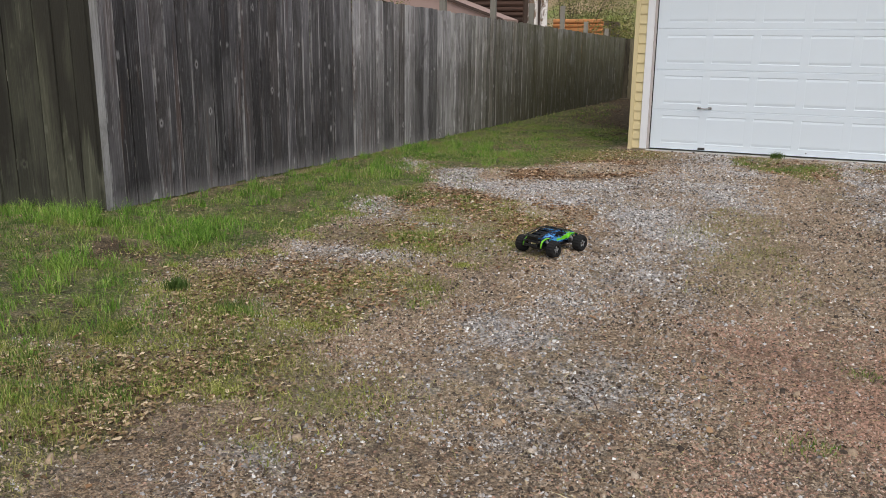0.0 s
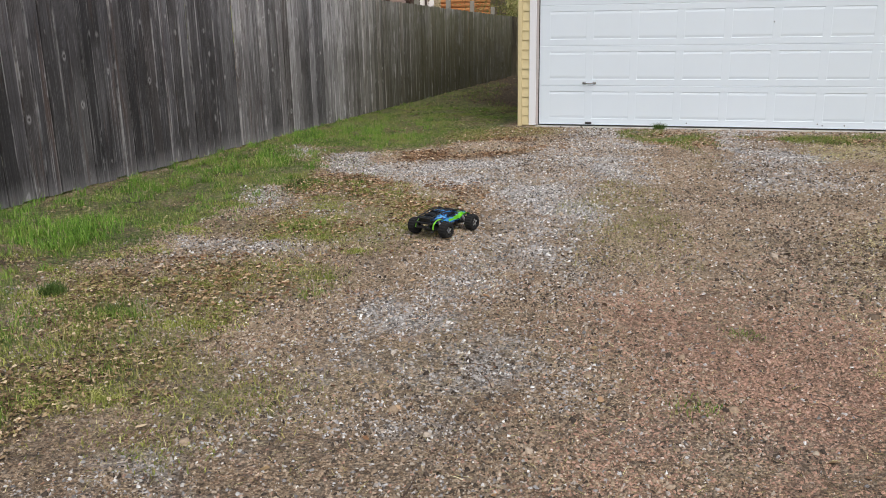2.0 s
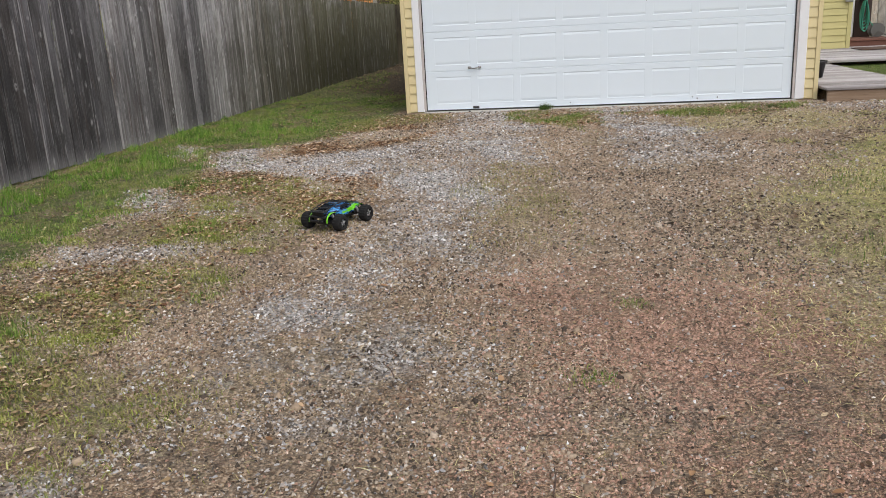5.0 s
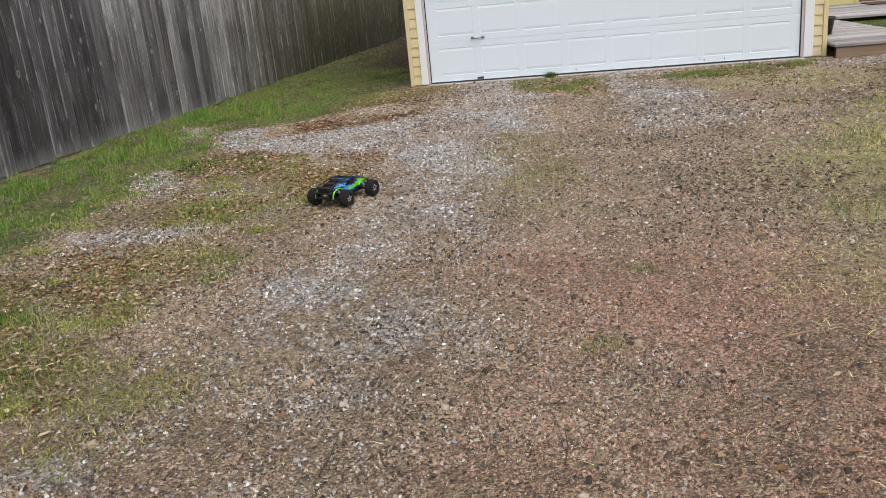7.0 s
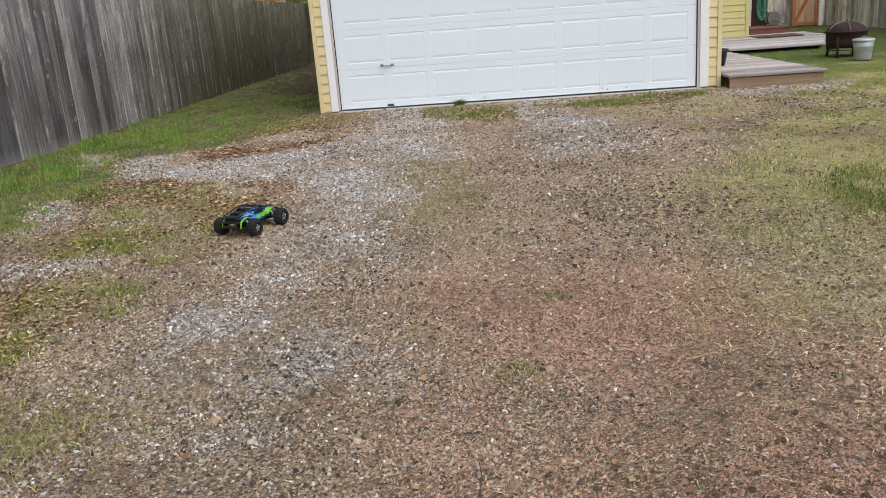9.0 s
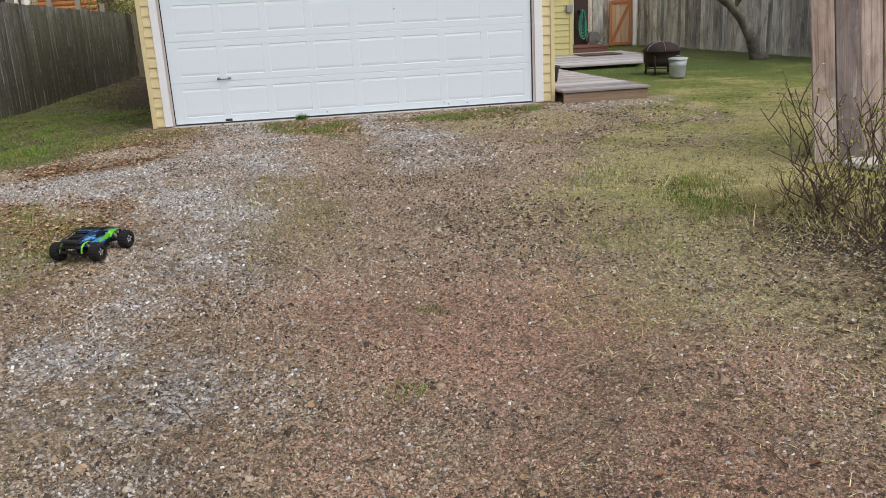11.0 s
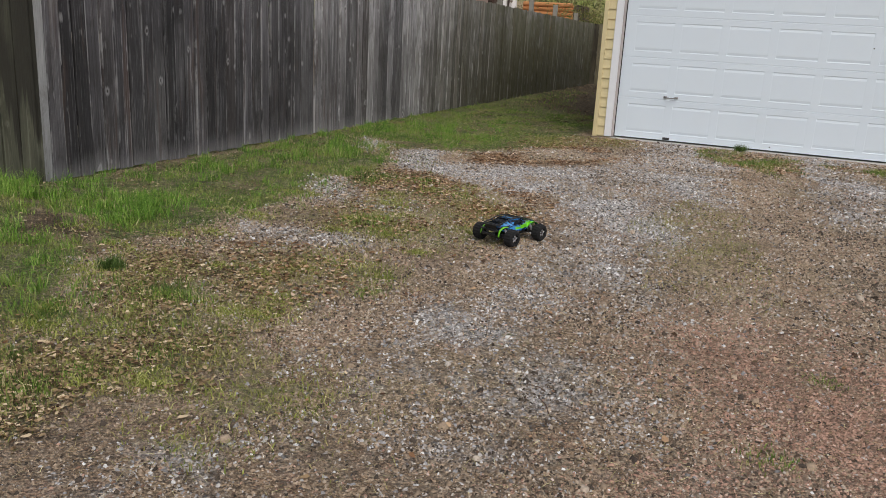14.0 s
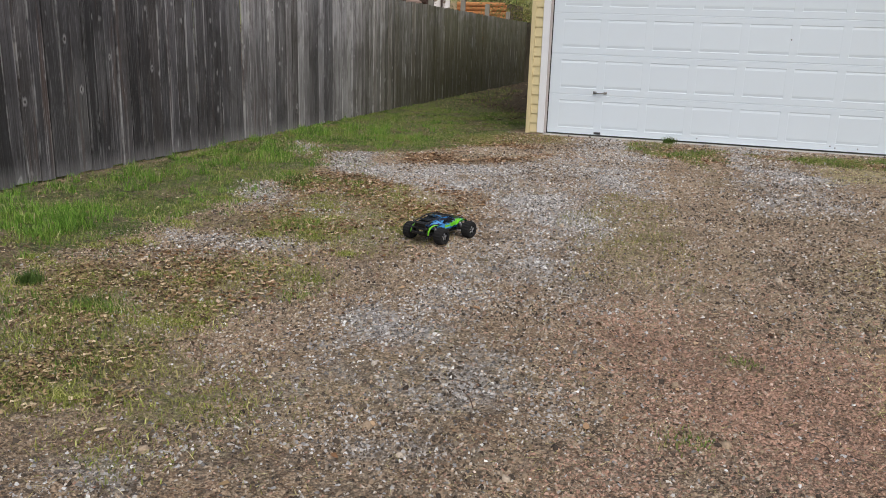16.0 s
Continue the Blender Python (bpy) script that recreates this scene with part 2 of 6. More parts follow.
M["cedar_pale"] = wood("pale_cedar_board", [(0.45, 0.30, 0.19), (0.52, 0.36, 0.24), (0.40, 0.26, 0.16)], (0.58, 0.42, 0.3), weather=0.3)
M["new_post"] = wood("new_timber_post", [(0.50, 0.40, 0.27)], (0.6, 0.5, 0.36), weather=0.3)
M["redstep"] = wood("red_brown_step", [(0.17, 0.075, 0.055), (0.20, 0.09, 0.065)], (0.3, 0.17, 0.13), grain=(2.5, 50, 50))
M["log_dark"] = wood("dark_brown_log", [(0.055, 0.030, 0.020), (0.085, 0.045, 0.03)], (0.14, 0.085, 0.06), grain=(2.0, 25, 25))
M["log_orange"] = wood("orange_log", [(0.42, 0.17, 0.055), (0.50, 0.22, 0.08)], (0.55, 0.3, 0.14), grain=(2.0, 25, 25))
M["siding"] = paint("pale_yellow_siding", (0.70, 0.595, 0.34), 0.55, 0.10, (0.42, 0.33, 0.15))
M["siding_green"] = paint("lime_yellow_siding", (0.58, 0.53, 0.24), 0.55, 0.10, (0.4, 0.36, 0.12))
M["door"] = paint("white_door_enamel", (0.765, 0.85, 0.925), 0.38, 0.05, (0.6, 0.6, 0.58), 1.5)
M["trim"] = paint("white_trim_paint", (0.83, 0.84, 0.87), 0.5, 0.10, (0.55, 0.5, 0.45))
M["jamb"] = paint("weathered_jamb", (0.54, 0.49, 0.475), 0.6, 0.4, (0.12, 0.09, 0.08))
M["rubber"] = plain("black_rubber", (0.012, 0.012, 0.013), 0.6)
M["steel"] = plain("dull_steel", (0.30, 0.30, 0.30), 0.4, 0.9)
M["dark_steel"] = plain("dark_steel", (0.06, 0.06, 0.062), 0.45, 0.6)
M["concrete"] = paint("pale_concrete", (0.48, 0.47, 0.44), 0.9, 0.4, (0.24, 0.22, 0.19), 6.0, 0.05)
M["roof"] = paint("grey_shingle", (0.11, 0.105, 0.10), 0.9, 0.4, (0.18, 0.17, 0.15), 8.0, 0.1)
M["pink_roof"] = paint("faded_pink_metal", (0.40, 0.29, 0.26), 0.55, 0.3, (0.3, 0.2, 0.18), 2.0)
M["soffit"] = paint("dark_fascia", (0.07, 0.045, 0.035), 0.7, 0.3, (0.12, 0.09, 0.07))
M["rust"] = paint("rusty_black_iron", (0.018, 0.012, 0.011), 0.85, 0.5, (0.10, 0.032, 0.02), 5.0)
M["zinc"] = plain("galvanised_zinc", (0.40, 0.44, 0.45), 0.58, 0.45, 0.35)
M["hose"] = plain("green_hose", (0.05, 0.28, 0.20), 0.4)
M["mat"] = plain("brown_coir", (0.085, 0.05, 0.035), 0.95)
M["door_dark"] = plain("dark_brown_paint", (0.05, 0.028, 0.024), 0.5)
M["grey_plastic"] = plain("grey_plastic", (0.28, 0.28, 0.26), 0.5)
M["reel"] = plain("dull_grey_reel_plastic", (0.13, 0.13, 0.125), 0.55)
M["plaque"] = plain("green_plaque", (0.20, 0.26, 0.12), 0.5)
M["ink"] = plain("dark_paint_mark", (0.03, 0.035, 0.03), 0.6)
M["tyre"] = plain("tyre_rubber", (0.006, 0.006, 0.0065), 0.95, 0.0, 0.15)
M["rim"] = plain("satin_chrome_rim", (0.42, 0.42, 0.44), 0.28, 0.9)
M["black"] = plain("satin_black_plastic", (0.012, 0.012, 0.013), 0.35)
M["alu"] = plain("grey_alloy", (0.3, 0.3, 0.32), 0.4, 0.8)
M["glass"] = plain("dark_tinted_window", (0.012, 0.014, 0.017), 0.12)
def rough_bark():
    n = Nodes("grey_bark", 0.9)
    v = n.coords("Object")
    a, b = n.noise(n.coords("Object", (7, 7, 4)), 1.0, 6, 0.72, 0.8), n.noise(v, 3.0, 4, 0.65, 0.5)
    c = n.mix(n.spread(b, 0.42, 0.6), (0.085, 0.075, 0.062), (0.17, 0.16, 0.13))
    c = n.mix(n.spread(a, 0.47, 0.34, 0.0, 0.9), c, (0.035, 0.03, 0.026))
    n.colour(n.mix(n.spread(a, 0.57, 0.66, 0.0, 0.6), c, (0.30, 0.29, 0.25)))
    n.bump(a, 1.0, 0.03)
    return n.mat


M["bark"] = rough_bark()
M["twig"] = wood("red_brown_twig", [(0.066, 0.0385, 0.0286), (0.12, 0.077, 0.055), (0.09, 0.0523, 0.0385)], (0.12, 0.088, 0.066), grain=(40, 40, 10))


M["twig_pale"] = wood("pale_dead_twig", [(0.26, 0.23, 0.18), (0.34, 0.30, 0.24)], (0.45, 0.41, 0.34), grain=(40, 40, 10))


def birch():
    n = Nodes("peeling_birch_bark", 0.7)
    a = n.noise(n.coords("Object", (3, 3, 2.2)), 1.0, 5, 0.65, 0.6)
    b = n.noise(n.coords("Object", (2, 2, 26)), 1.0, 3, 0.6)
    c = n.mix(n.spread(a, 0.48, 0.54), (0.78, 0.75, 0.73), (0.19, 0.13, 0.09))
    n.colour(n.mix(n.spread(b, 0.62, 0.7, 0.0, 0.7), c, (0.1, 0.08, 0.07)))
    n.bump(a, 0.5, 0.01)
    return n.mat


M["birch"] = birch()
M["stone_grey"] = scatter("crushed_grey_stone", [(0, (0.0685, 0.0644, 0.0624)), (0.16, (0.215, 0.205, 0.201)), (0.5, (0.47, 0.457, 0.451)), (0.66, (0.392, 0.342, 0.297)), (0.9, (0.617, 0.606, 0.594)), (1, (0.862, 0.851, 0.835))], 0.8, grainy=0.35)
M["stone_red"] = scatter("red_brown_pebble", [(0, (0.288, 0.168, 0.124)), (0.3, (0.433, 0.264, 0.193)), (0.8, (0.546, 0.341, 0.252)), (0.97, (0.587, 0.422, 0.338)), (1, (0.824, 0.691, 0.602))], 0.85, grainy=0.3)
M["stone_brown"] = scatter("brown_pebble", [(0, (0.169, 0.126, 0.0902)), (0.25, (0.32, 0.239, 0.166)), (0.65, (0.432, 0.326, 0.228)), (0.88, (0.498, 0.409, 0.316)), (0.97, (0.545, 0.484, 0.419)), (1, (0.808, 0.753, 0.688))], 0.85, grainy=0.35)
M["stone_dark"] = scatter("dark_damp_stone", [(0, (0.04, 0.0315, 0.0242)), (0.5, (0.125, 0.0966, 0.0708)), (0.85, (0.251, 0.2, 0.149)), (1, (0.457, 0.389, 0.308))], 0.85, grainy=0.2)
M["clod"] = scatter("dark_clod", [(0, (0.045, 0.036, 0.03)), (1, (0.12, 0.092, 0.07))], 0.95)
M["grass"] = scatter("spring_grass", [(0, (0.05, 0.095, 0.014)), (0.35, (0.115, 0.205, 0.028)), (0.72, (0.19, 0.305, 0.05)), (0.86, (0.31, 0.33, 0.095)), (1, (0.55, 0.47, 0.27))], 0.6, patches=0.75)
M["grass_bright"] = scatter("bright_spring_grass", [(0, (0.045, 0.105, 0.013)), (0.35, (0.12, 0.255, 0.028)), (0.75, (0.20, 0.37, 0.05)), (0.93, (0.30, 0.40, 0.09)), (1, (0.52, 0.47, 0.26))], 0.55, patches=0.25)
M["grass_yellow"] = scatter("yellow_green_sprouts", [(0, (0.111, 0.135, 0.0225)), (0.4, (0.23, 0.27, 0.0495)), (0.8, (0.357, 0.387, 0.09)), (1, (0.51, 0.477, 0.216))], 0.65, patches=0.3)
M["grass_dark"] = scatter("dark_grass_tuft", [(0, (0.04, 0.075, 0.015)), (0.6, (0.075, 0.135, 0.025)), (1, (0.13, 0.19, 0.05))], 0.6)
def turf_blades():
    """Lawn blades: straw on the worn ground, greener towards the house."""
    n = Nodes("thin_lawn_grass", 0.65)
    w = n.world((1, 1, 0))
    green = n.spread(n.math("ADD", n.noise(w, 0.9, 5, 0.68), n.spread(n.split(w)[1], -4.0, 3.0, -0.08, 0.12)), 0.44, 0.58)
    deep = n.spread(n.math("ADD", n.split(w)[1], n.math("MULTIPLY", n.noise(w, 0.9, 5, 0.6), 4.0)), 2.6, 5.0, 0.0, 0.75)
    tint = n.mix(green, n.ramp(n.island(), [(0, (0.462, 0.407, 0.14)), (0.6, (0.682, 0.605, 0.25)), (1, (0.836, 0.748, 0.4))]), n.ramp(n.island(), [(0, (0.176, 0.242, 0.035)), (0.6, (0.33, 0.385, 0.07)), (1, (0.528, 0.528, 0.15))]))
    n.colour(n.mix(deep, tint, (0.116, 0.204, 0.03)))
    n.bsdf.inputs["Specular IOR Level"].default_value = 0.25
    return n.mat


M["lawn"] = turf_blades()
M["straw"] = scatter("dry_straw", [(0, (0.209, 0.16, 0.0714)), (0.35, (0.469, 0.389, 0.184)), (0.55, (0.382, 0.383, 0.122)), (0.75, (0.64, 0.568, 0.286)), (1, (0.862, 0.791, 0.449))], 0.75)
M["moss"] = scatter("short_moss_grass", [(0, (0.143, 0.158, 0.0357)), (0.5, (0.264, 0.259, 0.0765)), (1, (0.418, 0.36, 0.153))], 0.75)
M["leaf_tan"] = scatter("dead_tan_leaf", [(0, (0.0518, 0.0283, 0.0156)), (0.3, (0.134, 0.0857, 0.0437)), (0.6, (0.279, 0.192, 0.102)), (0.88, (0.445, 0.328, 0.199)), (1, (0.683, 0.554, 0.389))], 0.75)
M["dark_fleck"] = scatter("dark_fleck_brown", [(0, (0.04, 0.029, 0.022)), (0.5, (0.09, 0.063, 0.045)), (0.85, (0.12, 0.075, 0.05)), (1, (0.24, 0.14, 0.09))], 0.9)
M["leaf_dark"] = scatter("dark_leaf_litter", [(0, (0.03, 0.02, 0.013)), (0.5, (0.085, 0.055, 0.032)), (0.85, (0.19, 0.125, 0.075)), (1, (0.50, 0.39, 0.26))], 0.8)
M["leaf_rust"] = scatter("dead_rust_leaf", [(0, (0.05, 0.025, 0.014)), (0.3, (0.17, 0.085, 0.042)), (0.6, (0.34, 0.20, 0.105)), (0.85, (0.50, 0.345, 0.21)), (1, (0.72, 0.58, 0.44))], 0.75)
M["bud"] = scatter("young_green_leaf", [(0, (0.22, 0.26, 0.05)), (0.6, (0.38, 0.41, 0.10)), (1, (0.56, 0.55, 0.22))], 0.55)
M["bush_leaf"] = scatter("bush_leaf", [(0, (0.05, 0.075, 0.018)), (0.5, (0.14, 0.16, 0.04)), (1, (0.30, 0.26, 0.10))], 0.65)


def ground_material():
    """Driveway soil: crushed gravel, red-brown dirt, thatch and straw, by where each lies."""
    n = Nodes("gravel_and_soil", 0.95)
    w = n.world()
    big, mid, fine = n.noise(w, 0.9, 5, 0.6), n.noise(w, 5.0, 6, 0.72), n.noise(w, 120.0, 3, 0.6)
    cell, dist = n.voronoi(w, 150.0, "Color"), n.voronoi(w, 150.0, "Distance")
    cell2, dist2 = n.voronoi(w, 60.0, "Color"), n.voronoi(w, 60.0, "Distance")
    tone, tone2 = n.split(cell)[0], n.split(cell2)[1]
    soil = n.ramp(tone, [(0, (0.214, 0.14, 0.0836)), (0.4, (0.367, 0.252, 0.154)), (0.8, (0.49, 0.348, 0.22)), (1, (0.673, 0.54, 0.38))])
    red = n.ramp(tone, [(0, (0.36, 0.19, 0.125)), (0.45, (0.52, 0.30, 0.205)), (0.85, (0.60, 0.37, 0.26)), (1, (0.70, 0.49, 0.37))])
    stone = n.ramp(tone2, [(0, (0.17, 0.164, 0.162)), (0.4, (0.50, 0.49, 0.487)), (0.8, (0.72, 0.712, 0.708)), (1, (0.86, 0.85, 0.845))])
    dark = n.ramp(tone2, [(0, (0.138, 0.106, 0.08)), (0.6, (0.368, 0.289, 0.225)), (1, (0.621, 0.518, 0.42))])
    thatch = n.ramp(tone, [(0, (0.075, 0.10, 0.02)), (0.5, (0.17, 0.22, 0.045)), (1, (0.32, 0.32, 0.11))])
    dry = n.ramp(tone, [(0, (0.31, 0.253, 0.127)), (0.5, (0.54, 0.46, 0.248)), (1, (0.736, 0.644, 0.396))])

    def zone(name, soft=0.5, fray=1.5):
        # the edge of each stretch frays with the finer noise
        return n.spread(n.math("ADD", n.attr(name), n.math("MULTIPLY", n.math("SUBTRACT", mid, 0.5), fray)), 0.5 - soft / 2, 0.5 + soft / 2)

    c = soil
    c = n.mix(n.spread(big, 0.5, 0.65, 0.0, 0.4), c, dry)
    broad = n.noise(w, 2.3, 5, 0.65)
    c = n.mix(n.spread(broad, 0.55, 0.66, 0.0, 0.6), c, red)
    c = n.mix(n.spread(broad, 0.45, 0.34, 0.0, 0.6), c, dark)
    c = n.mix(n.math("MULTIPLY", zone("red", 0.6), n.spread(n.noise(w, 1.4, 5, 0.68), 0.34, 0.56, 0.25, 0.8)), c, red)
    c = n.mix(n.math("MULTIPLY", zone("dark", 0.5), 0.8), c, dark)
    c = n.mix(n.math("MULTIPLY", zone("gravel", 0.5), 0.85), c, stone)
    # straw lies in drifts, thin green and bare soil between
    drift = n.noise(w, 2.0, 5, 0.68)
    dry = n.mix(n.spread(drift, 0.50, 0.42, 0.0, 0.65), dry, (0.17, 0.19, 0.06))
    dry = n.mix(n.spread(n.noise(w, 3.6, 5, 0.7), 0.55, 0.64, 0.0, 0.75), dry, (0.12, 0.09, 0.06))
    c = n.mix(zone("dry", 0.5), c, dry)
    thatch = n.mix(n.spread(n.noise(w, 9.0, 4, 0.7), 0.54, 0.64, 0.0, 0.75), thatch, (0.05, 0.042, 0.02))
    thatch = n.mix(n.spread(n.noise(w, 2.6, 5, 0.68), 0.50, 0.62, 0.0, 0.75), thatch, n.ramp(tone, [(0, (0.15, 0.105, 0.058)), (0.6, (0.32, 0.24, 0.135)), (1, (0.50, 0.40, 0.25))]))
    c = n.mix(zone("grass", 0.5), c, thatch)
    # thin lawn: straw where it is worn, greener towards the house
    green = n.spread(n.math("ADD", n.noise(w, 0.9, 5, 0.68), n.spread(n.split(w)[1], -4.0, 3.0, -0.08, 0.12)), 0.44, 0.58)
    turf = n.mix(green, n.ramp(tone, [(0, (0.308, 0.281, 0.105)), (0.6, (0.561, 0.506, 0.21)), (1, (0.748, 0.66, 0.35))]), n.ramp(tone, [(0, (0.132, 0.187, 0.03)), (0.6, (0.264, 0.33, 0.06)), (1, (0.44, 0.451, 0.12))]))
    turf = n.mix(n.spread(n.math("ADD", n.split(w)[1], n.math("MULTIPLY", big, 4.0)), 2.6, 5.0, 0.0, 0.75), turf, (0.09, 0.16, 0.028))
    turf = n.mix(n.spread(n.noise(w, 5.5, 4, 0.7), 0.54, 0.64, 0.0, 0.75), turf, (0.10, 0.085, 0.04))
    c = n.mix(zone("lawn", 0.6), c, turf)
    # damp fines and darker crumbs between the stones, the gaps' shade painted in
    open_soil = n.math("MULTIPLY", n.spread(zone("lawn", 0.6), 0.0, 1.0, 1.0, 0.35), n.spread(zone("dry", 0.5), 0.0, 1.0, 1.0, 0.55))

    def stain_and_shade(fac, colour):
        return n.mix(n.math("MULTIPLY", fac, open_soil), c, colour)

    c = stain_and_shade(n.spread(dist, 0.45, 0.75, 0.0, 0.22), (0.05, 0.040, 0.031))
    c = stain_and_shade(n.spread(dist2, 0.5, 0.75, 0.0, 0.35), (0.04, 0.033, 0.026))
    c = stain_and_shade(n.spread(fine, 0.5, 0.72, 0.0, 0.3), (0.05, 0.04, 0.031))
    # blotches of damp and dusty dirt a few centimetres across
    blot, blot2 = n.noise(w, 26.0, 3, 0.6, 0.5), n.noise(w, 8.0, 5, 0.7, 0.5)
    c = stain_and_shade(n.spread(blot, 0.55, 0.70, 0.0, 0.5), (0.055, 0.043, 0.034))
    c = stain_and_shade(n.spread(blot2, 0.54, 0.66, 0.0, 0.7), (0.075, 0.058, 0.045))
    c = stain_and_shade(n.spread(blot, 0.42, 0.31, 0.0, 0.35), (0.54, 0.45, 0.35))
    c = stain_and_shade(n.spread(blot2, 0.45, 0.33, 0.0, 0.4), (0.50, 0.41, 0.31))
    # specks: shadow between stones put into the colour, and pale grains
    speck = n.noise(w, 62.0, 2, 0.6, 0.3)
    c = stain_and_shade(n.spread(speck, 0.57, 0.65, 0.0, 0.65), (0.055, 0.04, 0.03))
    c = stain_and_shade(n.spread(speck, 0.37, 0.30, 0.0, 0.35), (0.62, 0.54, 0.45))
    # dark earth, and shade painted under the shrubs, the tree and the yard fence
    c = n.mix(zone("loam_shade", 0.6), c, n.ramp(tone, [(0, (0.035, 0.025, 0.015)), (0.6, (0.095, 0.068, 0.038)), (1, (0.21, 0.155, 0.085))]))
    c = n.mix(zone("hill", 0.7), c, n.mix(n.spread(n.noise(w, 0.25, 5, 0.6), 0.45, 0.6), (0.42, 0.32, 0.19), (0.22, 0.32, 0.06)))
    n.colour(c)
    h = n.math("ADD", n.math("MULTIPLY", dist2, -1.0), n.math("MULTIPLY", dist, -0.6))
    h = n.math("ADD", h, n.math("ADD", n.math("MULTIPLY", blot, -1.6), n.math("MULTIPLY", speck, -1.4)))
    n.bump(n.math("ADD", h, n.math("MULTIPLY", mid, 1.2)), 1.0, 0.024)
    return n.mat


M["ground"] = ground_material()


def livery():
    """Body shell paint: torn blue and black, a lime flash along each flank, black beneath."""
    n = Nodes("blue_green_black_livery", 0.22)
    p = n.split(n.coords("Object"))
    a, b = n.noise(n.coords("Object", (14, 30, 40)), 1.0, 4, 0.65, 1.2), n.noise(n.coords("Object", (10, 14, 26)), 1.3, 3, 0.6, 0.8)
    c = n.mix(n.spread(a, 0.42, 0.60), (0.012, 0.085, 0.36), (0.06, 0.32, 0.70))
    rag = n.math("MULTIPLY", n.math("SUBTRACT", b, 0.5), 0.09)
    # flank: from the front arch back, rising to the door
    lift = n.math("ADD", rag, n.math("SUBTRACT", p[2], n.math("ADD", 0.102, n.math("MULTIPLY", p[0], 0.06))))
    flank = n.math("MULTIPLY", n.math("MULTIPLY", n.spread(lift, -0.018, -0.013), n.spread(lift, 0.016, 0.011)), n.spread(n.math("ADD", p[0], rag), -0.055, -0.045))
    lime = flank
    c = n.mix(lime, c, (0.16, 0.62, 0.02))
    cracks = n.math("MULTIPLY", n.spread(a, 0.53, 0.47), n.spread(lime, 0.6, 0.0))
    c = n.mix(n.math("MULTIPLY", cracks, 0.9), c, (0.008, 0.008, 0.01))
    c = n.mix(n.spread(n.math("ADD", p[2], n.math("MULTIPLY", rag, 0.4)), 0.080, 0.074), c, (0.008, 0.008, 0.009))
    n.colour(c)
    n.bsdf.inputs["Coat Weight"].default_value = 0.6
    return n.mat


M["livery"] = livery()
M["lime"] = plain("glossy_lime_paint", (0.15, 0.48, 0.025), 0.25, 0.0, 0.3)


# ---- mesh helpers ----
def place_of(ob):
    m = ob.matrix_basis.copy()
    while ob.parent:
        ob = ob.parent
        m = ob.matrix_basis @ m
    return m


def group_at(name, place, label, category, group="", kind=""):
    ob = new(name)
    ob.empty_display_size = 0.1
    ob.matrix_basis = place if isinstance(place, Matrix) else Matrix.Translation(place)
    return tagged(ob, label, category, group, kind)


def part(name, bm, material, parent=None, label="", smooth=False):
    """Links a bmesh, built in world places, as one mesh object under its parent."""
    if parent is not None:
        bmesh.ops.transform(bm, matrix=place_of(parent).inverted(), verts=bm.verts)
    bmesh.ops.recalc_face_normals(bm, faces=bm.faces)
    me = bpy.data.meshes.new(name)
    bm.to_mesh(me)
    bm.free()
    if smooth:
        me.polygons.foreach_set("use_smooth", [True] * len(me.polygons))
    me.materials.append(material)
    ob = new(name, me)
    if parent is not None:
        ob.parent = parent
    if label:
        tagged(ob, label)
    return ob


def child(name, mesh, parent, m):
    """An object on shared mesh data at the world pose m, under parent."""
    ob = new(name, mesh)
    ob.parent = parent
    ob.matrix_basis = place_of(parent).inverted() @ m
    return ob


def box(x0, x1, y0, y1, z0, z1, bevel=0.0, bm=None, seg=1):
    own = bmesh.new()
    bmesh.ops.create_cube(own, size=1, matrix=Matrix.LocRotScale(((x0 + x1) / 2, (y0 + y1) / 2, (z0 + z1) / 2), None, (x1 - x0, y1 - y0, z1 - z0)))
    if bevel:
        bmesh.ops.bevel(own, geom=own.edges[:], offset=bevel, segments=seg, affect="EDGES", profile=0.5)
    return own if bm is None else join(bm, own)


def join(bm, own):
    tmp = bpy.data.meshes.new("tmp")
    own.to_mesh(tmp)
    own.free()
    bm.from_mesh(tmp)
    bpy.data.meshes.remove(tmp)
    return bm


def tube(points, radii, seg=8, bm=None, cap=True):
    """A tube along points, with its radius at each."""
    bm = bmesh.new() if bm is None else bm
    pts = [Vector(p) for p in points]
    radii = [radii] * len(pts) if isinstance(radii, (int, float)) else radii
    rings, side = [], None
    for i, p in enumerate(pts):
        d = (pts[min(i + 1, len(pts) - 1)] - pts[max(i - 1, 0)]).normalized()
        if side is None:
            side = d.orthogonal().normalized()
        side = (side - d * side.dot(d)).normalized()
        up = d.cross(side)
        rings.append([bm.verts.new(p + (side * math.cos(a) + up * math.sin(a)) * radii[i]) for a in (2 * math.pi * k / seg for k in range(seg))])
    for a, b in zip(rings, rings[1:]):
        for k in range(seg):
            bm.faces.new((a[k], a[(k + 1) % seg], b[(k + 1) % seg], b[k]))
    if cap:
        bm.faces.new(rings[0][::-1])
        bm.faces.new(rings[-1])
    return bm


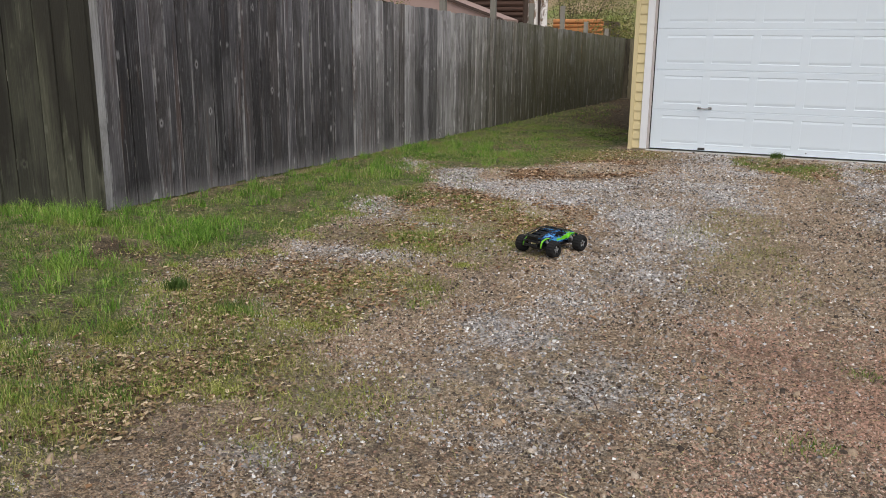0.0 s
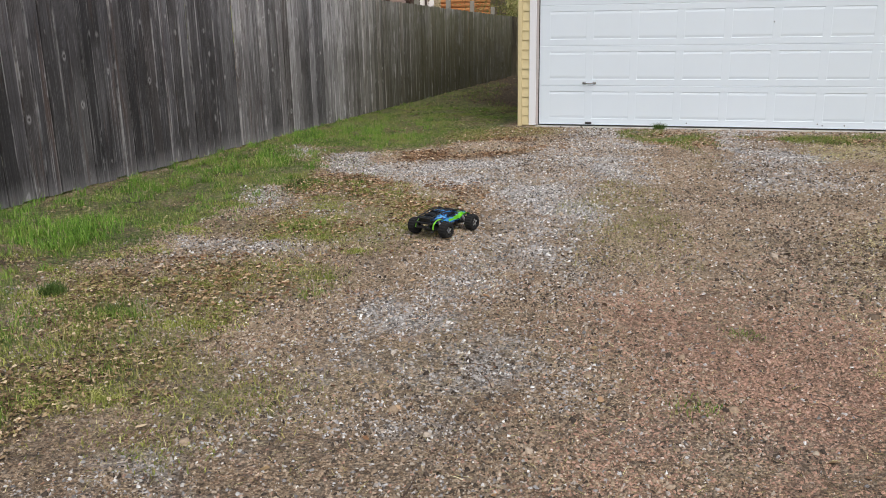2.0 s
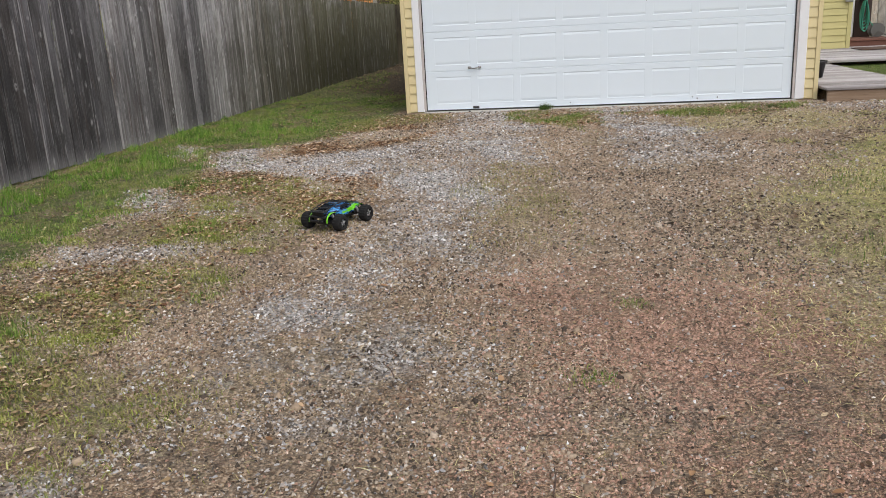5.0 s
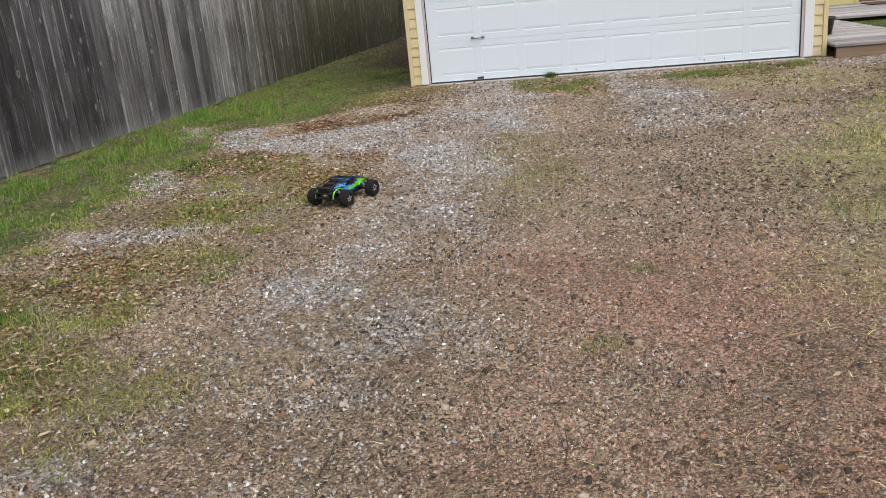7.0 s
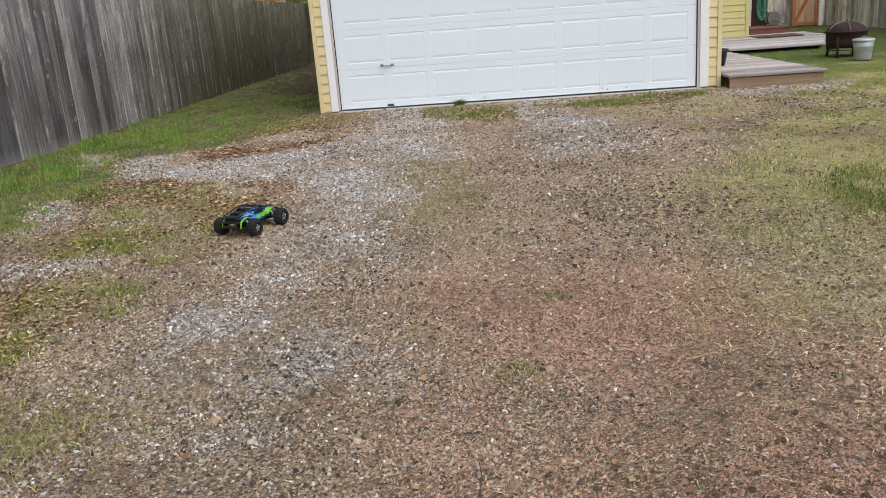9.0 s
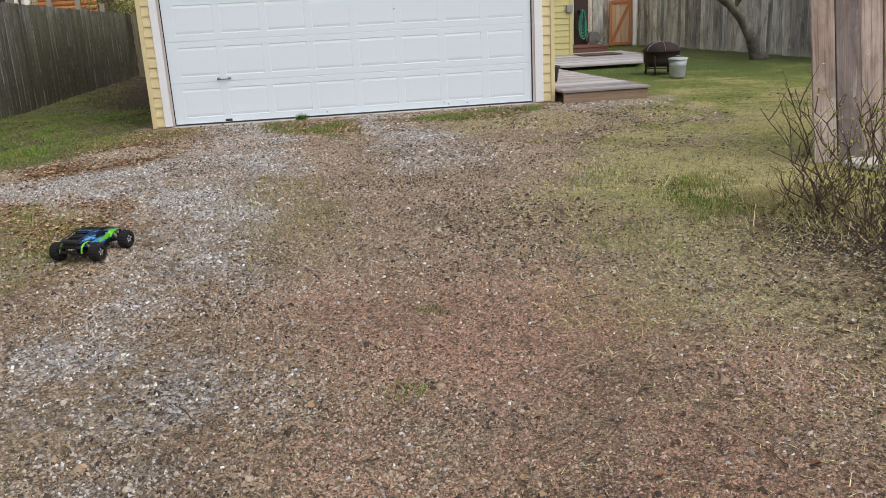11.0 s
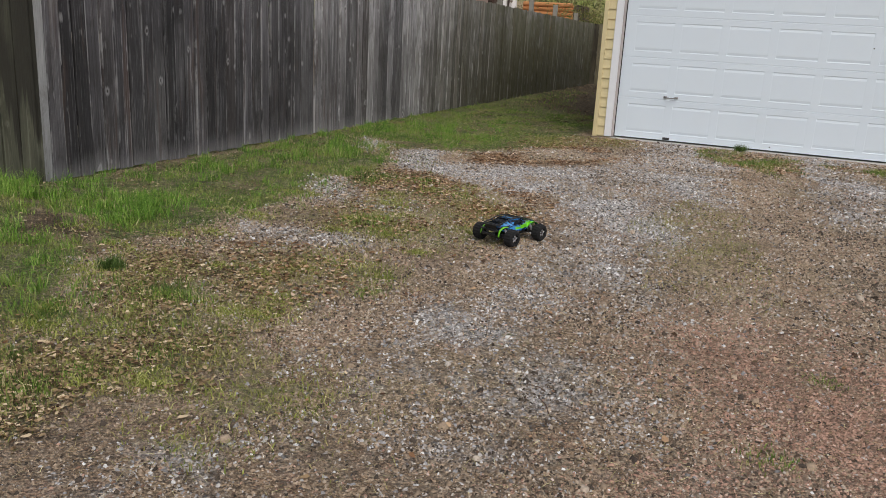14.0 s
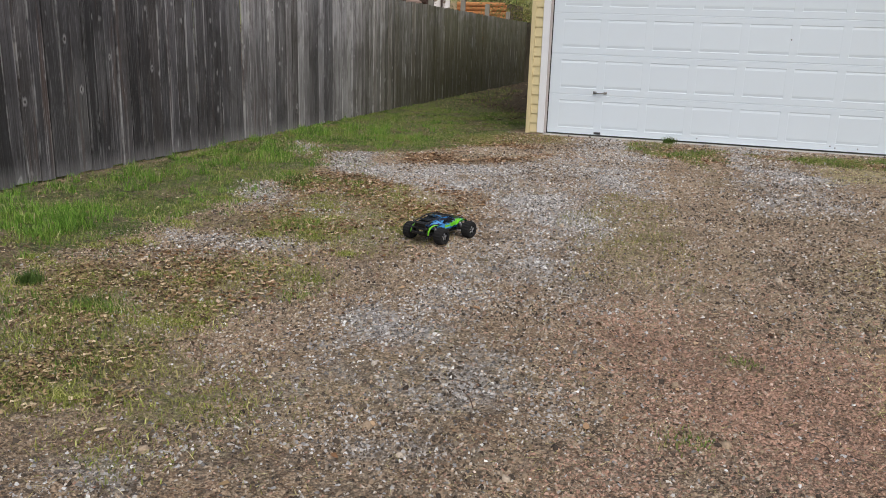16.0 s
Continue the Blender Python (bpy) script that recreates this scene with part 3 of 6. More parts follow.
def lathe(profile, at, seg=32, bm=None):
    """A turned body: (radius, height) pairs about the upright axis through at."""
    bm = bmesh.new() if bm is None else bm
    rings = []
    for r, z in profile:
        if r < 1e-5:
            rings.append([bm.verts.new((at[0], at[1], at[2] + z))])
        else:
            rings.append([bm.verts.new((at[0] + r * math.cos(2 * math.pi * k / seg), at[1] + r * math.sin(2 * math.pi * k / seg), at[2] + z)) for k in range(seg)])
    for a, b in zip(rings, rings[1:]):
        for k in range(seg):
            q = [a[k % len(a)], a[(k + 1) % len(a)], b[(k + 1) % len(b)], b[k % len(b)]]
            q = [v for i, v in enumerate(q) if v not in q[:i]]
            if len(q) > 2:
                bm.faces.new(q)
    return bm


def mesh_np(name, verts, tris, material, smooth=False):
    """One mesh from arrays of places and triangles."""
    me = bpy.data.meshes.new(name)
    verts, tris = np.asarray(verts, np.float32), np.asarray(tris, np.int32)
    me.vertices.add(len(verts))
    me.vertices.foreach_set("co", verts.ravel())
    k = tris.shape[1]
    me.loops.add(tris.size)
    me.loops.foreach_set("vertex_index", tris.ravel())
    me.polygons.add(len(tris))
    me.polygons.foreach_set("loop_start", np.arange(0, tris.size, k, dtype=np.int32))
    if smooth:
        me.polygons.foreach_set("use_smooth", np.ones(len(tris), bool))
    me.update(calc_edges=True)
    me.materials.append(material)
    return me


rng = np.random.default_rng(7)


def lattice(x, y, seed):
    h = (x.astype(np.int64) * 374761393 + y.astype(np.int64) * 668265263 + seed * 982451653) & 0xFFFFFFFF
    h = ((h ^ (h >> 13)) * 1274126177) & 0xFFFFFFFF
    return ((h ^ (h >> 16)) & 0xFFFF) / 65535.0


def rough_field(x, y, scale, seed=0, octaves=3):
    """Fractal value noise over the plan, about -1 to 1."""
    out, amp, total = 0.0, 1.0, 0.0
    for o in range(octaves):
        u, v = x * scale, y * scale
        i, j = np.floor(u), np.floor(v)
        f, g = u - i, v - j
        f, g = f * f * (3 - 2 * f), g * g * (3 - 2 * g)
        a, b = lattice(i, j, seed + o), lattice(i + 1, j, seed + o)
        c, d = lattice(i, j + 1, seed + o), lattice(i + 1, j + 1, seed + o)
        out = out + amp * ((a * (1 - f) + b * f) * (1 - g) + (c * (1 - f) + d * f) * g)
        total += amp
        amp, scale = amp * 0.5, scale * 2.03
    return out / total * 2 - 1


def within(x, y, outline, soft=0.25, fray=0.18, seed=1):
    """1 inside an outline on the plan, 0 outside, with a frayed edge."""
    fx = x + fray * rough_field(x, y, 2.2, seed)
    fy = y + fray * rough_field(x, y, 2.2, seed + 50)
    inside = np.zeros(x.shape, bool)
    dist = np.full(x.shape, 1e9)
    for (ax, ay), (bx, by) in zip(outline, outline[1:] + outline[:1]):
        cross = (ay > fy) != (by > fy)
        inside ^= cross & (fx < (bx - ax) * (fy - ay) / ((by - ay) or 1e-9) + ax)
        t = np.clip(((fx - ax) * (bx - ax) + (fy - ay) * (by - ay)) / ((bx - ax) ** 2 + (by - ay) ** 2), 0, 1)
        dist = np.minimum(dist, np.hypot(fx - ax - t * (bx - ax), fy - ay - t * (by - ay)))
    return np.clip(0.5 + np.where(inside, dist, -dist) / soft, 0, 1)


def along(x, y, line, width, soft=0.3, fray=0.2, seed=1):
    fx = x + fray * rough_field(x, y, 1.8, seed)
    fy = y + fray * rough_field(x, y, 1.8, seed + 50)
    dist = np.full(x.shape, 1e9)
    for (ax, ay), (bx, by) in zip(line, line[1:]):
        t = np.clip(((fx - ax) * (bx - ax) + (fy - ay) * (by - ay)) / ((bx - ax) ** 2 + (by - ay) ** 2), 0, 1)
        dist = np.minimum(dist, np.hypot(fx - ax - t * (bx - ax), fy - ay - t * (by - ay)))
    return np.clip(0.5 + (width / 2 - dist) / soft, 0, 1)


# ---- ground ----
def bare(x, y):
    a = within(x, y, [(-2.65, -7.35), (-2.25, -7.25), (-1.85, -7.6), (-2.3, -7.8)], 0.15, 0.1, 3)
    b = within(x, y, [(-1.62, -7.72), (-1.05, -7.7), (-0.95, -8.1), (-1.2, -8.2), (-1.55, -8.02)], 0.15, 0.1, 4) * 0.6
    return np.maximum(a, b)


def lush(x, y):
    a = within(x, y, [(-3.6, -6.7), (-3.5, -3), (-3.3, 1), (-2.6, 8.4), (-2.2, 8.0), (-1.6, 4), (-0.36, 0.9), (-0.36, -0.6), (-0.4, -1.4), (-1.15, -2.6), (-1.8, -2.85), (-1.9, -3.6), (-1.45, -4.3), (-1.75, -5.0), (-1.45, -6.1), (-1.6, -6.6), (-1.6, -7.3), (-1.9, -7.6), (-2.6, -7.4)], 0.3, 0.22, 5)
    b = within(x, y, [(-5.6, -6.4), (-3.4, -6.3), (-2.6, -7.35), (-2.0, -7.6), (-1.6, -7.9), (-1.35, -8.25), (-0.95, -8.65), (-1.2, -8.95), (-1.7, -9.1), (-3.2, -9.6), (-6, -9.5)], 0.25, 0.2, 6)
    c = within(x, y, [(-1.0, -8.1), (-0.75, -8.05), (-0.7, -8.3), (-0.95, -8.35)], 0.1, 0.08, 7)
    d = within(x, y, [(-3.2, -7.0), (-2.2, -7.55), (-1.6, -7.7), (-1.55, -8.15), (-2.4, -8.4), (-3.3, -8.0)], 0.25, 0.2, 45) * 0.8
    foot = within(x, y, [(-3.45, -6.3), (-3.25, -6.2), (-3.08, -3.2), (-3.2, -3.0)], 0.15, 0.08, 47) * 0.8
    stony = within(x, y, [(-2.8, -2.2), (-2.2, -2.5), (-1.95, -3.4), (-2.3, -3.2)], 0.2, 0.12, 20)
    return np.clip(np.maximum.reduce([a, b, c, d]) - bare(x, y) - foot - 0.9 * stony, 0, 1)


def verge(x, y):
    """The ragged margin of the grass, where it thins into litter and gravel."""
    return np.clip(within(x, y, [(-3.5, -6.6), (-3.2, 0.5), (-0.4, 0.9), (-0.3, -1.3), (-1.0, -2.5), (-1.5, -3.1), (-1.2, -4.3), (-1.3, -5.0), (-1.1, -6.1), (-1.0, -7.0), (-0.7, -7.7), (-0.5, -8.6), (-1.0, -9.3), (-3.5, -9.8), (-6, -9.6), (-6, -6.4)], 0.7, 0.4, 48), 0, 1)


def tufty(x, y, seed, scale=3.2, mid=0.0, hard=2.6):
    """Clumps and gaps a hand or two across."""
    return (0.5 + hard * (rough_field(x, y, scale, seed, 4) + mid) + 0.8 * rough_field(x, y, scale * 0.33, seed + 7)).clip(0, 1)


def clump(x, y):
    a = within(x, y, [(-1.72, -4.75), (-1.5, -4.1), (-0.9, -4.3), (-0.5, -4.6), (-0.3, -5.2), (-0.92, -5.4)], 0.25, 0.15, 8)
    b = within(x, y, [(-1.3, -6.2), (-0.5, -6.0), (-0.2, -6.5), (-0.6, -6.5), (-1.3, -6.6)], 0.2, 0.15, 9) * 0.7
    c = within(x, y, [(2.7, -0.75), (4.3, -0.35), (5.0, -0.45), (4.2, -1.2), (2.86, -1.1)], 0.3, 0.2, 10) * 0.95
    d = within(x, y, [(1.2, -0.3), (2.3, -0.6), (2.3, -2.3), (1.9, -1.6), (1.3, -1.1)], 0.3, 0.15, 11) * 0.95
    e = within(x, y, [(4.45, -5.3), (4.85, -5.3), (4.72, -6.5), (4.3, -6.6), (4.3, -6.1)], 0.3, 0.2, 12)
    return np.clip(np.maximum.reduce([a, b, c, d, e]), 0, 1)


def mossy(x, y):
    a = within(x, y, [(-1.0, -5.4), (-0.2, -5.0), (0.45, -5.6), (0.4, -6.5), (-0.1, -6.7), (-0.9, -6.6)], 0.4, 0.3, 17)
    b = within(x, y, [(-1.2, -7.3), (-0.3, -6.9), (0.2, -7.5), (-0.1, -8.2), (-0.6, -8.0)], 0.4, 0.3, 18) * 0.8
    c = within(x, y, [(-0.2, -8.6), (0.5, -8.7), (0.7, -9.1), (0.2, -9.5), (-0.3, -9.3)], 0.4, 0.3, 19) * 0.7
    d = within(x, y, [(-0.9, -0.15), (0.15, -0.2), (0.3, -1.0), (-0.3, -1.5), (-1.0, -1.5)], 0.4, 0.25, 51) * 0.9
    return np.maximum.reduce([a, b, c, d])


def leafy(x, y):
    return within(x, y, [(-1.4, -7.6), (-0.55, -7.3), (-0.1, -8.2), (0.05, -8.9), (-0.3, -9.3), (-0.2, -10.4), (-3, -10.5), (-4.5, -9.2), (-1.6, -9.0), (-1.0, -8.6)], 0.3, 0.25, 13)


def rusty(x, y):
    a = within(x, y, [(-1.2, -2.9), (-0.5, -1.5), (0.3, -1.3), (0.75, -2.1), (-0.1, -2.9), (-0.85, -3.4)], 0.3, 0.2, 14)
    b = within(x, y, [(-0.4, -4.5), (0.2, -4.45), (0.45, -5.6), (-0.1, -5.7)], 0.3, 0.2, 15)
    c = within(x, y, [(1.3, -0.5), (2.2, -0.9), (2.2, -2.0), (1.6, -1.6)], 0.3, 0.2, 16) * 0.6
    return np.maximum.reduce([a, b, c])


def gravelly(x, y):
    s = [
        within(x, y, [(-2.8, -2.2), (-2.2, -2.5), (-1.95, -3.4), (-2.3, -3.2)], 0.2, 0.12, 20),
        within(x, y, [(-1.95, -2.9), (-1.5, -2.7), (-0.9, -4.0), (-1.4, -4.05)], 0.2, 0.12, 21),
        within(x, y, [(-1.95, -4.95), (-1.5, -4.75), (-0.6, -5.5), (-0.4, -6.1), (-1.35, -5.85)], 0.25, 0.15, 22),
        within(x, y, [(-1.35, -6.75), (-0.5, -6.5), (-0.2, -6.85), (-1.0, -7.25)], 0.25, 0.15, 23),
        within(x, y, [(-1.3, -4.0), (-0.7, -3.0), (0.2, -2.8), (0.6, -1.0), (1.3, -0.6), (1.35, -2.4), (1.1, -4.2), (0.3, -4.4), (-0.35, -4.7)], 0.35, 0.2, 24),
        along(x, y, [(1.0, -0.4), (1.12, -2.6), (1.0, -5.0), (0.95, -6.8), (1.1, -7.6)], 0.9, 0.5, 0.25, 25),
        within(x, y, [(0.35, -7.4), (1.35, -7.5), (1.6, -8.2), (1.45, -9.3), (1.2, -10.6), (-0.1, -10.6), (0.15, -8.8), (0.4, -8.3)], 0.4, 0.2, 26),
        along(x, y, [(2.55, -0.7), (2.85, -2.2), (3.0, -3.7)], 1.0, 0.5, 0.3, 27),
        along(x, y, [(5.2, -0.75), (6.4, -0.6)], 0.5, 0.3, 0.15, 28) * 0.8,
    ]
    patchy = (0.55 + 0.95 * rough_field(x, y, 1.3, 29) + 0.5 * rough_field(x, y, 4.0, 43)).clip(0.03, 1)
    patchy = np.where(y < -7.0, patchy * 0.68, np.maximum(patchy, 0.40))
    return np.clip(np.maximum.reduce(s) * patchy - 0.8 * clump(x, y), 0, 1)


def darkish(x, y):
    a = along(x, y, [(2.6, -3.0), (2.75, -5.0), (2.75, -6.9)], 0.75, 0.5, 0.25, 30) * 0.4
    b = within(x, y, [(4.5, -3.3), (5.6, -3.6), (5.0, -4.4)], 0.3, 0.2, 31) * 0.8
    c = along(x, y, [(1.9, -8.9), (2.5, -9.0)], 0.5, 0.4, 0.2, 32) * 0.5
    d = within(x, y, [(-0.6, -8.7), (0.6, -8.6), (1.7, -9.0), (1.8, -10.8), (-1.0, -10.8)], 0.8, 0.4, 50) * 0.3
    return np.clip(np.maximum.reduce([a, b, c, d]), 0, 1)


def reddish(x, y):
    return np.clip(1.12 * within(x, y, [(1.75, -8.0), (2.0, -7.3), (3.0, -7.3), (3.35, -8.2), (3.45, -9.2), (3.4, -12.5), (1.9, -12.5), (2.2, -9.2)], 1.5, 0.8, 33), 0, 1)


def dryish(x, y):
    a = within(x, y, [(3.2, -5.7), (3.9, -4.9), (4.6, -4.5), (5.2, -3.6), (6.5, -3.2), (7.5, -5.3), (7.5, -10.0), (3.9, -11.5), (3.5, -9.7), (3.55, -9.0), (3.35, -8.2), (3.05, -7.4)], 1.1, 0.55, 34)
    b = within(x, y, [(1.4, -4.1), (1.95, -4.6), (2.1, -6.9), (1.5, -6.9), (1.3, -5.5)], 0.6, 0.3, 35) * 0.55
    c = within(x, y, [(3.2, -0.9), (5.0, -0.9), (5.0, -2.6), (3.4, -2.4)], 0.5, 0.3, 36) * 0.6
    a = a * (0.75 + 0.55 * rough_field(x, y, 0.9, 42)).clip(0.25, 1)
    return np.maximum.reduce([a, b, c])


def loam_and_shade(x, y):
    a = within(x, y, [(-3.1, 10.8), (0.5, 10.8), (0.2, 1.2), (-0.7, 1.6), (-1.5, 3.0), (-2.6, 4.5)], 0.6, 0.4, 38)
    b = within(x, y, [(-2.65, -7.35), (-2.25, -7.25), (-1.85, -7.6), (-2.3, -7.8)], 0.2, 0.1, 39) * 0.8
    # c: dark litter under the shrubs, their shade put into the soil colour
    c = within(x, y, [(4.6, -6.75), (5.4, -6.35), (6.8, -6.1), (6.9, -9.3), (4.55, -9.1), (4.3, -8.2), (4.4, -7.3)], 0.6, 0.3, 40) * 0.95
    # d: shadow along the yard fence and under the tree, painted on the ground
    d = within(x, y, [(9.9, 5.0), (9.0, 11.9), (11.2, 11.9), (12.2, 2.0), (11.2, 3.4)], 0.9, 0.4, 41) * 0.62
    return np.maximum.reduce([a, b, c, d])


def lawny(x, y):
    return within(x, y, [(6.4, -0.5), (5.1, -1.9), (4.6, -3.1), (4.1, -4.3), (3.6, -5.5), (3.8, -6.2), (4.4, -6.4), (5.6, -5.9), (9, -5.6), (13, 2), (12, 13), (5, 13), (6.6, 3.5)], 1.0, 0.6, 37) * np.where(y < -1.5, (0.78 + 0.7 * rough_field(x, y, 1.5, 49, 4)).clip(0.15, 1), 1)


def level(x, y):
    z = 0.018 * rough_field(x, y, 0.5, 60) + 0.010 * rough_field(x, y, 2.5, 61)
    z = z * np.clip((-0.25 - y) / 1.0, 0.15, 1) - 0.012
    z = z + 0.10 * np.exp(-(((x + 3.4) / 1.0) ** 2 + ((y + 7.6) / 0.7) ** 2))
    back = np.clip(y - 23.0, 0, None) + np.clip(-x - 26, 0, None) * 0.6
    return z + 0.42 * back * back / (back + 5.0) + np.where(back > 0, 0.35 * rough_field(x, y, 0.12, 62) * np.clip(back / 8, 0, 1), 0)


def axis(parts):
    return np.unique(np.concatenate([np.linspace(a, b, k) for a, b, k in parts]))


gx = axis([(-600, -60, 9), (-60, -14, 24), (-14, -6, 26), (-6, 8, 225), (8, 16, 26), (16, 60, 20), (60, 600, 9)])
gy = axis([(-600, -40, 8), (-40, -13, 14), (-13, 1, 250), (1, 13, 60), (13, 24, 22), (24, 60, 40), (60, 140, 20), (140, 600, 8)])
GX, GY = np.meshgrid(gx, gy)
fx, fy = GX.ravel(), GY.ravel()
cols, rows_ = len(gx), len(gy)
i0 = (np.arange(rows_ - 1)[:, None] * cols + np.arange(cols - 1)[None]).ravel()
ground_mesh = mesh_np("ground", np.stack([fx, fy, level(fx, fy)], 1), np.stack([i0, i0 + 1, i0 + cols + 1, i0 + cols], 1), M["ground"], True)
for name, values in (
    ("grass", np.maximum(lush(fx, fy), np.maximum(0.7 * clump(fx, fy), np.maximum.reduce([0.62 * leafy(fx, fy), 1.0 * lawny(fx, fy), 0.5 * mossy(fx, fy)])))),
    ("gravel", gravelly(fx, fy)), ("dark", darkish(fx, fy)), ("red", reddish(fx, fy)),
    ("dry", np.maximum.reduce([dryish(fx, fy), 0.5 * lawny(fx, fy), 0.5 * rusty(fx, fy), 0.6 * mossy(fx, fy), 0.45 * leafy(fx, fy)])), ("hill", np.clip((fy - 22) / 6, 0, 1)), ("loam_shade", loam_and_shade(fx, fy)), ("lawn", lawny(fx, fy))):
    ground_mesh.attributes.new(name, "FLOAT", "POINT").data.foreach_set("value", np.asarray(values, np.float32))
tagged(new("ground", ground_mesh), "gravel and red-brown dirt driveway with grassy edges", "ground", kind="structure")


# ---- garage ----
DOOR_W, SECTION = 4.87, 0.5335


def lap_board(length):
    """A siding board: thin at its upper edge, its butt standing proud below; length along x, faces -y."""
    bm = bmesh.new()
    prof = [(0.0, 0.0), (-0.020, 0.002), (-0.021, 0.010), (-0.007, 0.135), (0.0, 0.137)]
    a = [bm.verts.new((-length / 2, y, z)) for y, z in prof]
    b = [bm.verts.new((length / 2, y, z)) for y, z in prof]
    for k in range(len(prof)):
        bm.faces.new((a[k], a[(k + 1) % len(prof)], b[(k + 1) % len(prof)], b[k]))
    bm.faces.new(a[::-1])
    bm.faces.new(b)
    bmesh.ops.recalc_face_normals(bm, faces=bm.faces)
    me = bpy.data.meshes.new("siding_board")
    bm.to_mesh(me)
    bm.free()
    return me


def add_siding(parent, x0, x1, y, z0, z1, material, pitch=0.129):
    me = lap_board(x1 - x0)
    me.materials.append(material)
    z = z0
    while z < z1:
        child("siding_board", me, parent, pose((x0 + x1) / 2, y + random.uniform(-0.001, 0.001), z, 0, 0, random.uniform(-0.15, 0.15)))
        z += pitch


def build_garage():
    g = group_at("garage", (2.44, 3.2, 0), "pale yellow lap-sided garage with white door trim", "garage")
    part("slab", box(-0.26, 5.16, 0.09, 6.4, -0.12, 0.012, 0.01), M["concrete"], g, "concrete floor slab")
    part("apron", box(-0.05, 4.93, -0.09, 0.088, -0.12, -0.004, 0.006), M["concrete"], g, "worn concrete door sill")
    part("wall", box(-0.25, -0.045, 0.02, 0.14, -0.02, 2.75), M["siding"], g)
    part("wall", box(4.915, 5.15, 0.02, 0.14, -0.02, 2.75), M["siding"], g)
    part("wall", box(-0.043, 4.913, 0.02, 0.14, 2.18, 2.75), M["siding"], g)
    part("wall", box(-0.27, -0.15, 0.145, 6.4, -0.02, 2.75), M["siding"], g)
    part("wall", box(5.05, 5.17, 0.145, 6.4, -0.02, 2.75), M["siding"], g)
    part("wall", box(-0.145, 5.045, 6.28, 6.4, 0.02, 2.75), M["siding"], g)
    add_siding(g, -0.245, -0.142, 0.018, 0.0, 2.7, M["siding"])
    add_siding(g, 5.032, 5.145, 0.018, 0.0, 2.7, M["siding"])
    add_siding(g, -0.14, 5.03, 0.018, 2.30, 2.7, M["siding"])
    for x0, x1 in ((-0.302, -0.246), (5.146, 5.202)):
        part("corner_board", box(x0, x1, -0.012, 0.14, -0.015, 2.75, 0.003), M["siding"], g)
    for x0, x1 in ((-0.141, -0.046), (4.916, 5.031)):
        part("door_trim", box(x0, x1, -0.016, 0.018, 0.0, 2.28, 0.004), M["trim"], g, "white painted casing board")
    part("door_trim", box(-0.141, 5.031, -0.017, 0.017, 2.182, 2.29, 0.004), M["trim"], g, "white painted casing board")
    for x0, x1 in ((-0.044, -0.012), (4.882, 4.914)):
        part("jamb", box(x0, x1, -0.008, 0.03, 0.0, 2.18, 0.003), M["jamb"], g, "weathered brown door stop")
    # gable roof, ridge along y
    for s in (-1, 1):
        bm = bmesh.new()
        e, r = (-0.65 if s < 0 else 5.55), 2.44
        q = [(e, -0.4, 2.62), (r, -0.4, 4.0), (r, 6.8, 4.0), (e, 6.8, 2.62)]
        top = [bm.verts.new(p) for p in q]
        low = [bm.verts.new((p[0], p[1], p[2] - 0.12)) for p in q]
        bm.faces.new(top)
        bm.faces.new(low[::-1])
        for k in range(4):
            bm.faces.new((top[k], low[k], low[(k + 1) % 4], top[(k + 1) % 4]))
        part("roof", bm, M["roof"], g, "grey shingle roof slope")
    for y0, y1 in ((0.02, 0.14), (6.28, 6.4)):
        bm = bmesh.new()
        a = [bm.verts.new((x, y0, z)) for x, z in ((-0.25, 2.752), (5.15, 2.752), (2.44, 3.87))]
        b = [bm.verts.new((x, y1, z)) for x, z in ((-0.25, 2.752), (5.15, 2.752), (2.44, 3.87))]
        bm.faces.new(a)
        bm.faces.new(b[::-1])
        for k in range(3):
            bm.faces.new((a[k], a[(k + 1) % 3], b[(k + 1) % 3], b[k]))
        part("gable", bm, M["siding"], g)


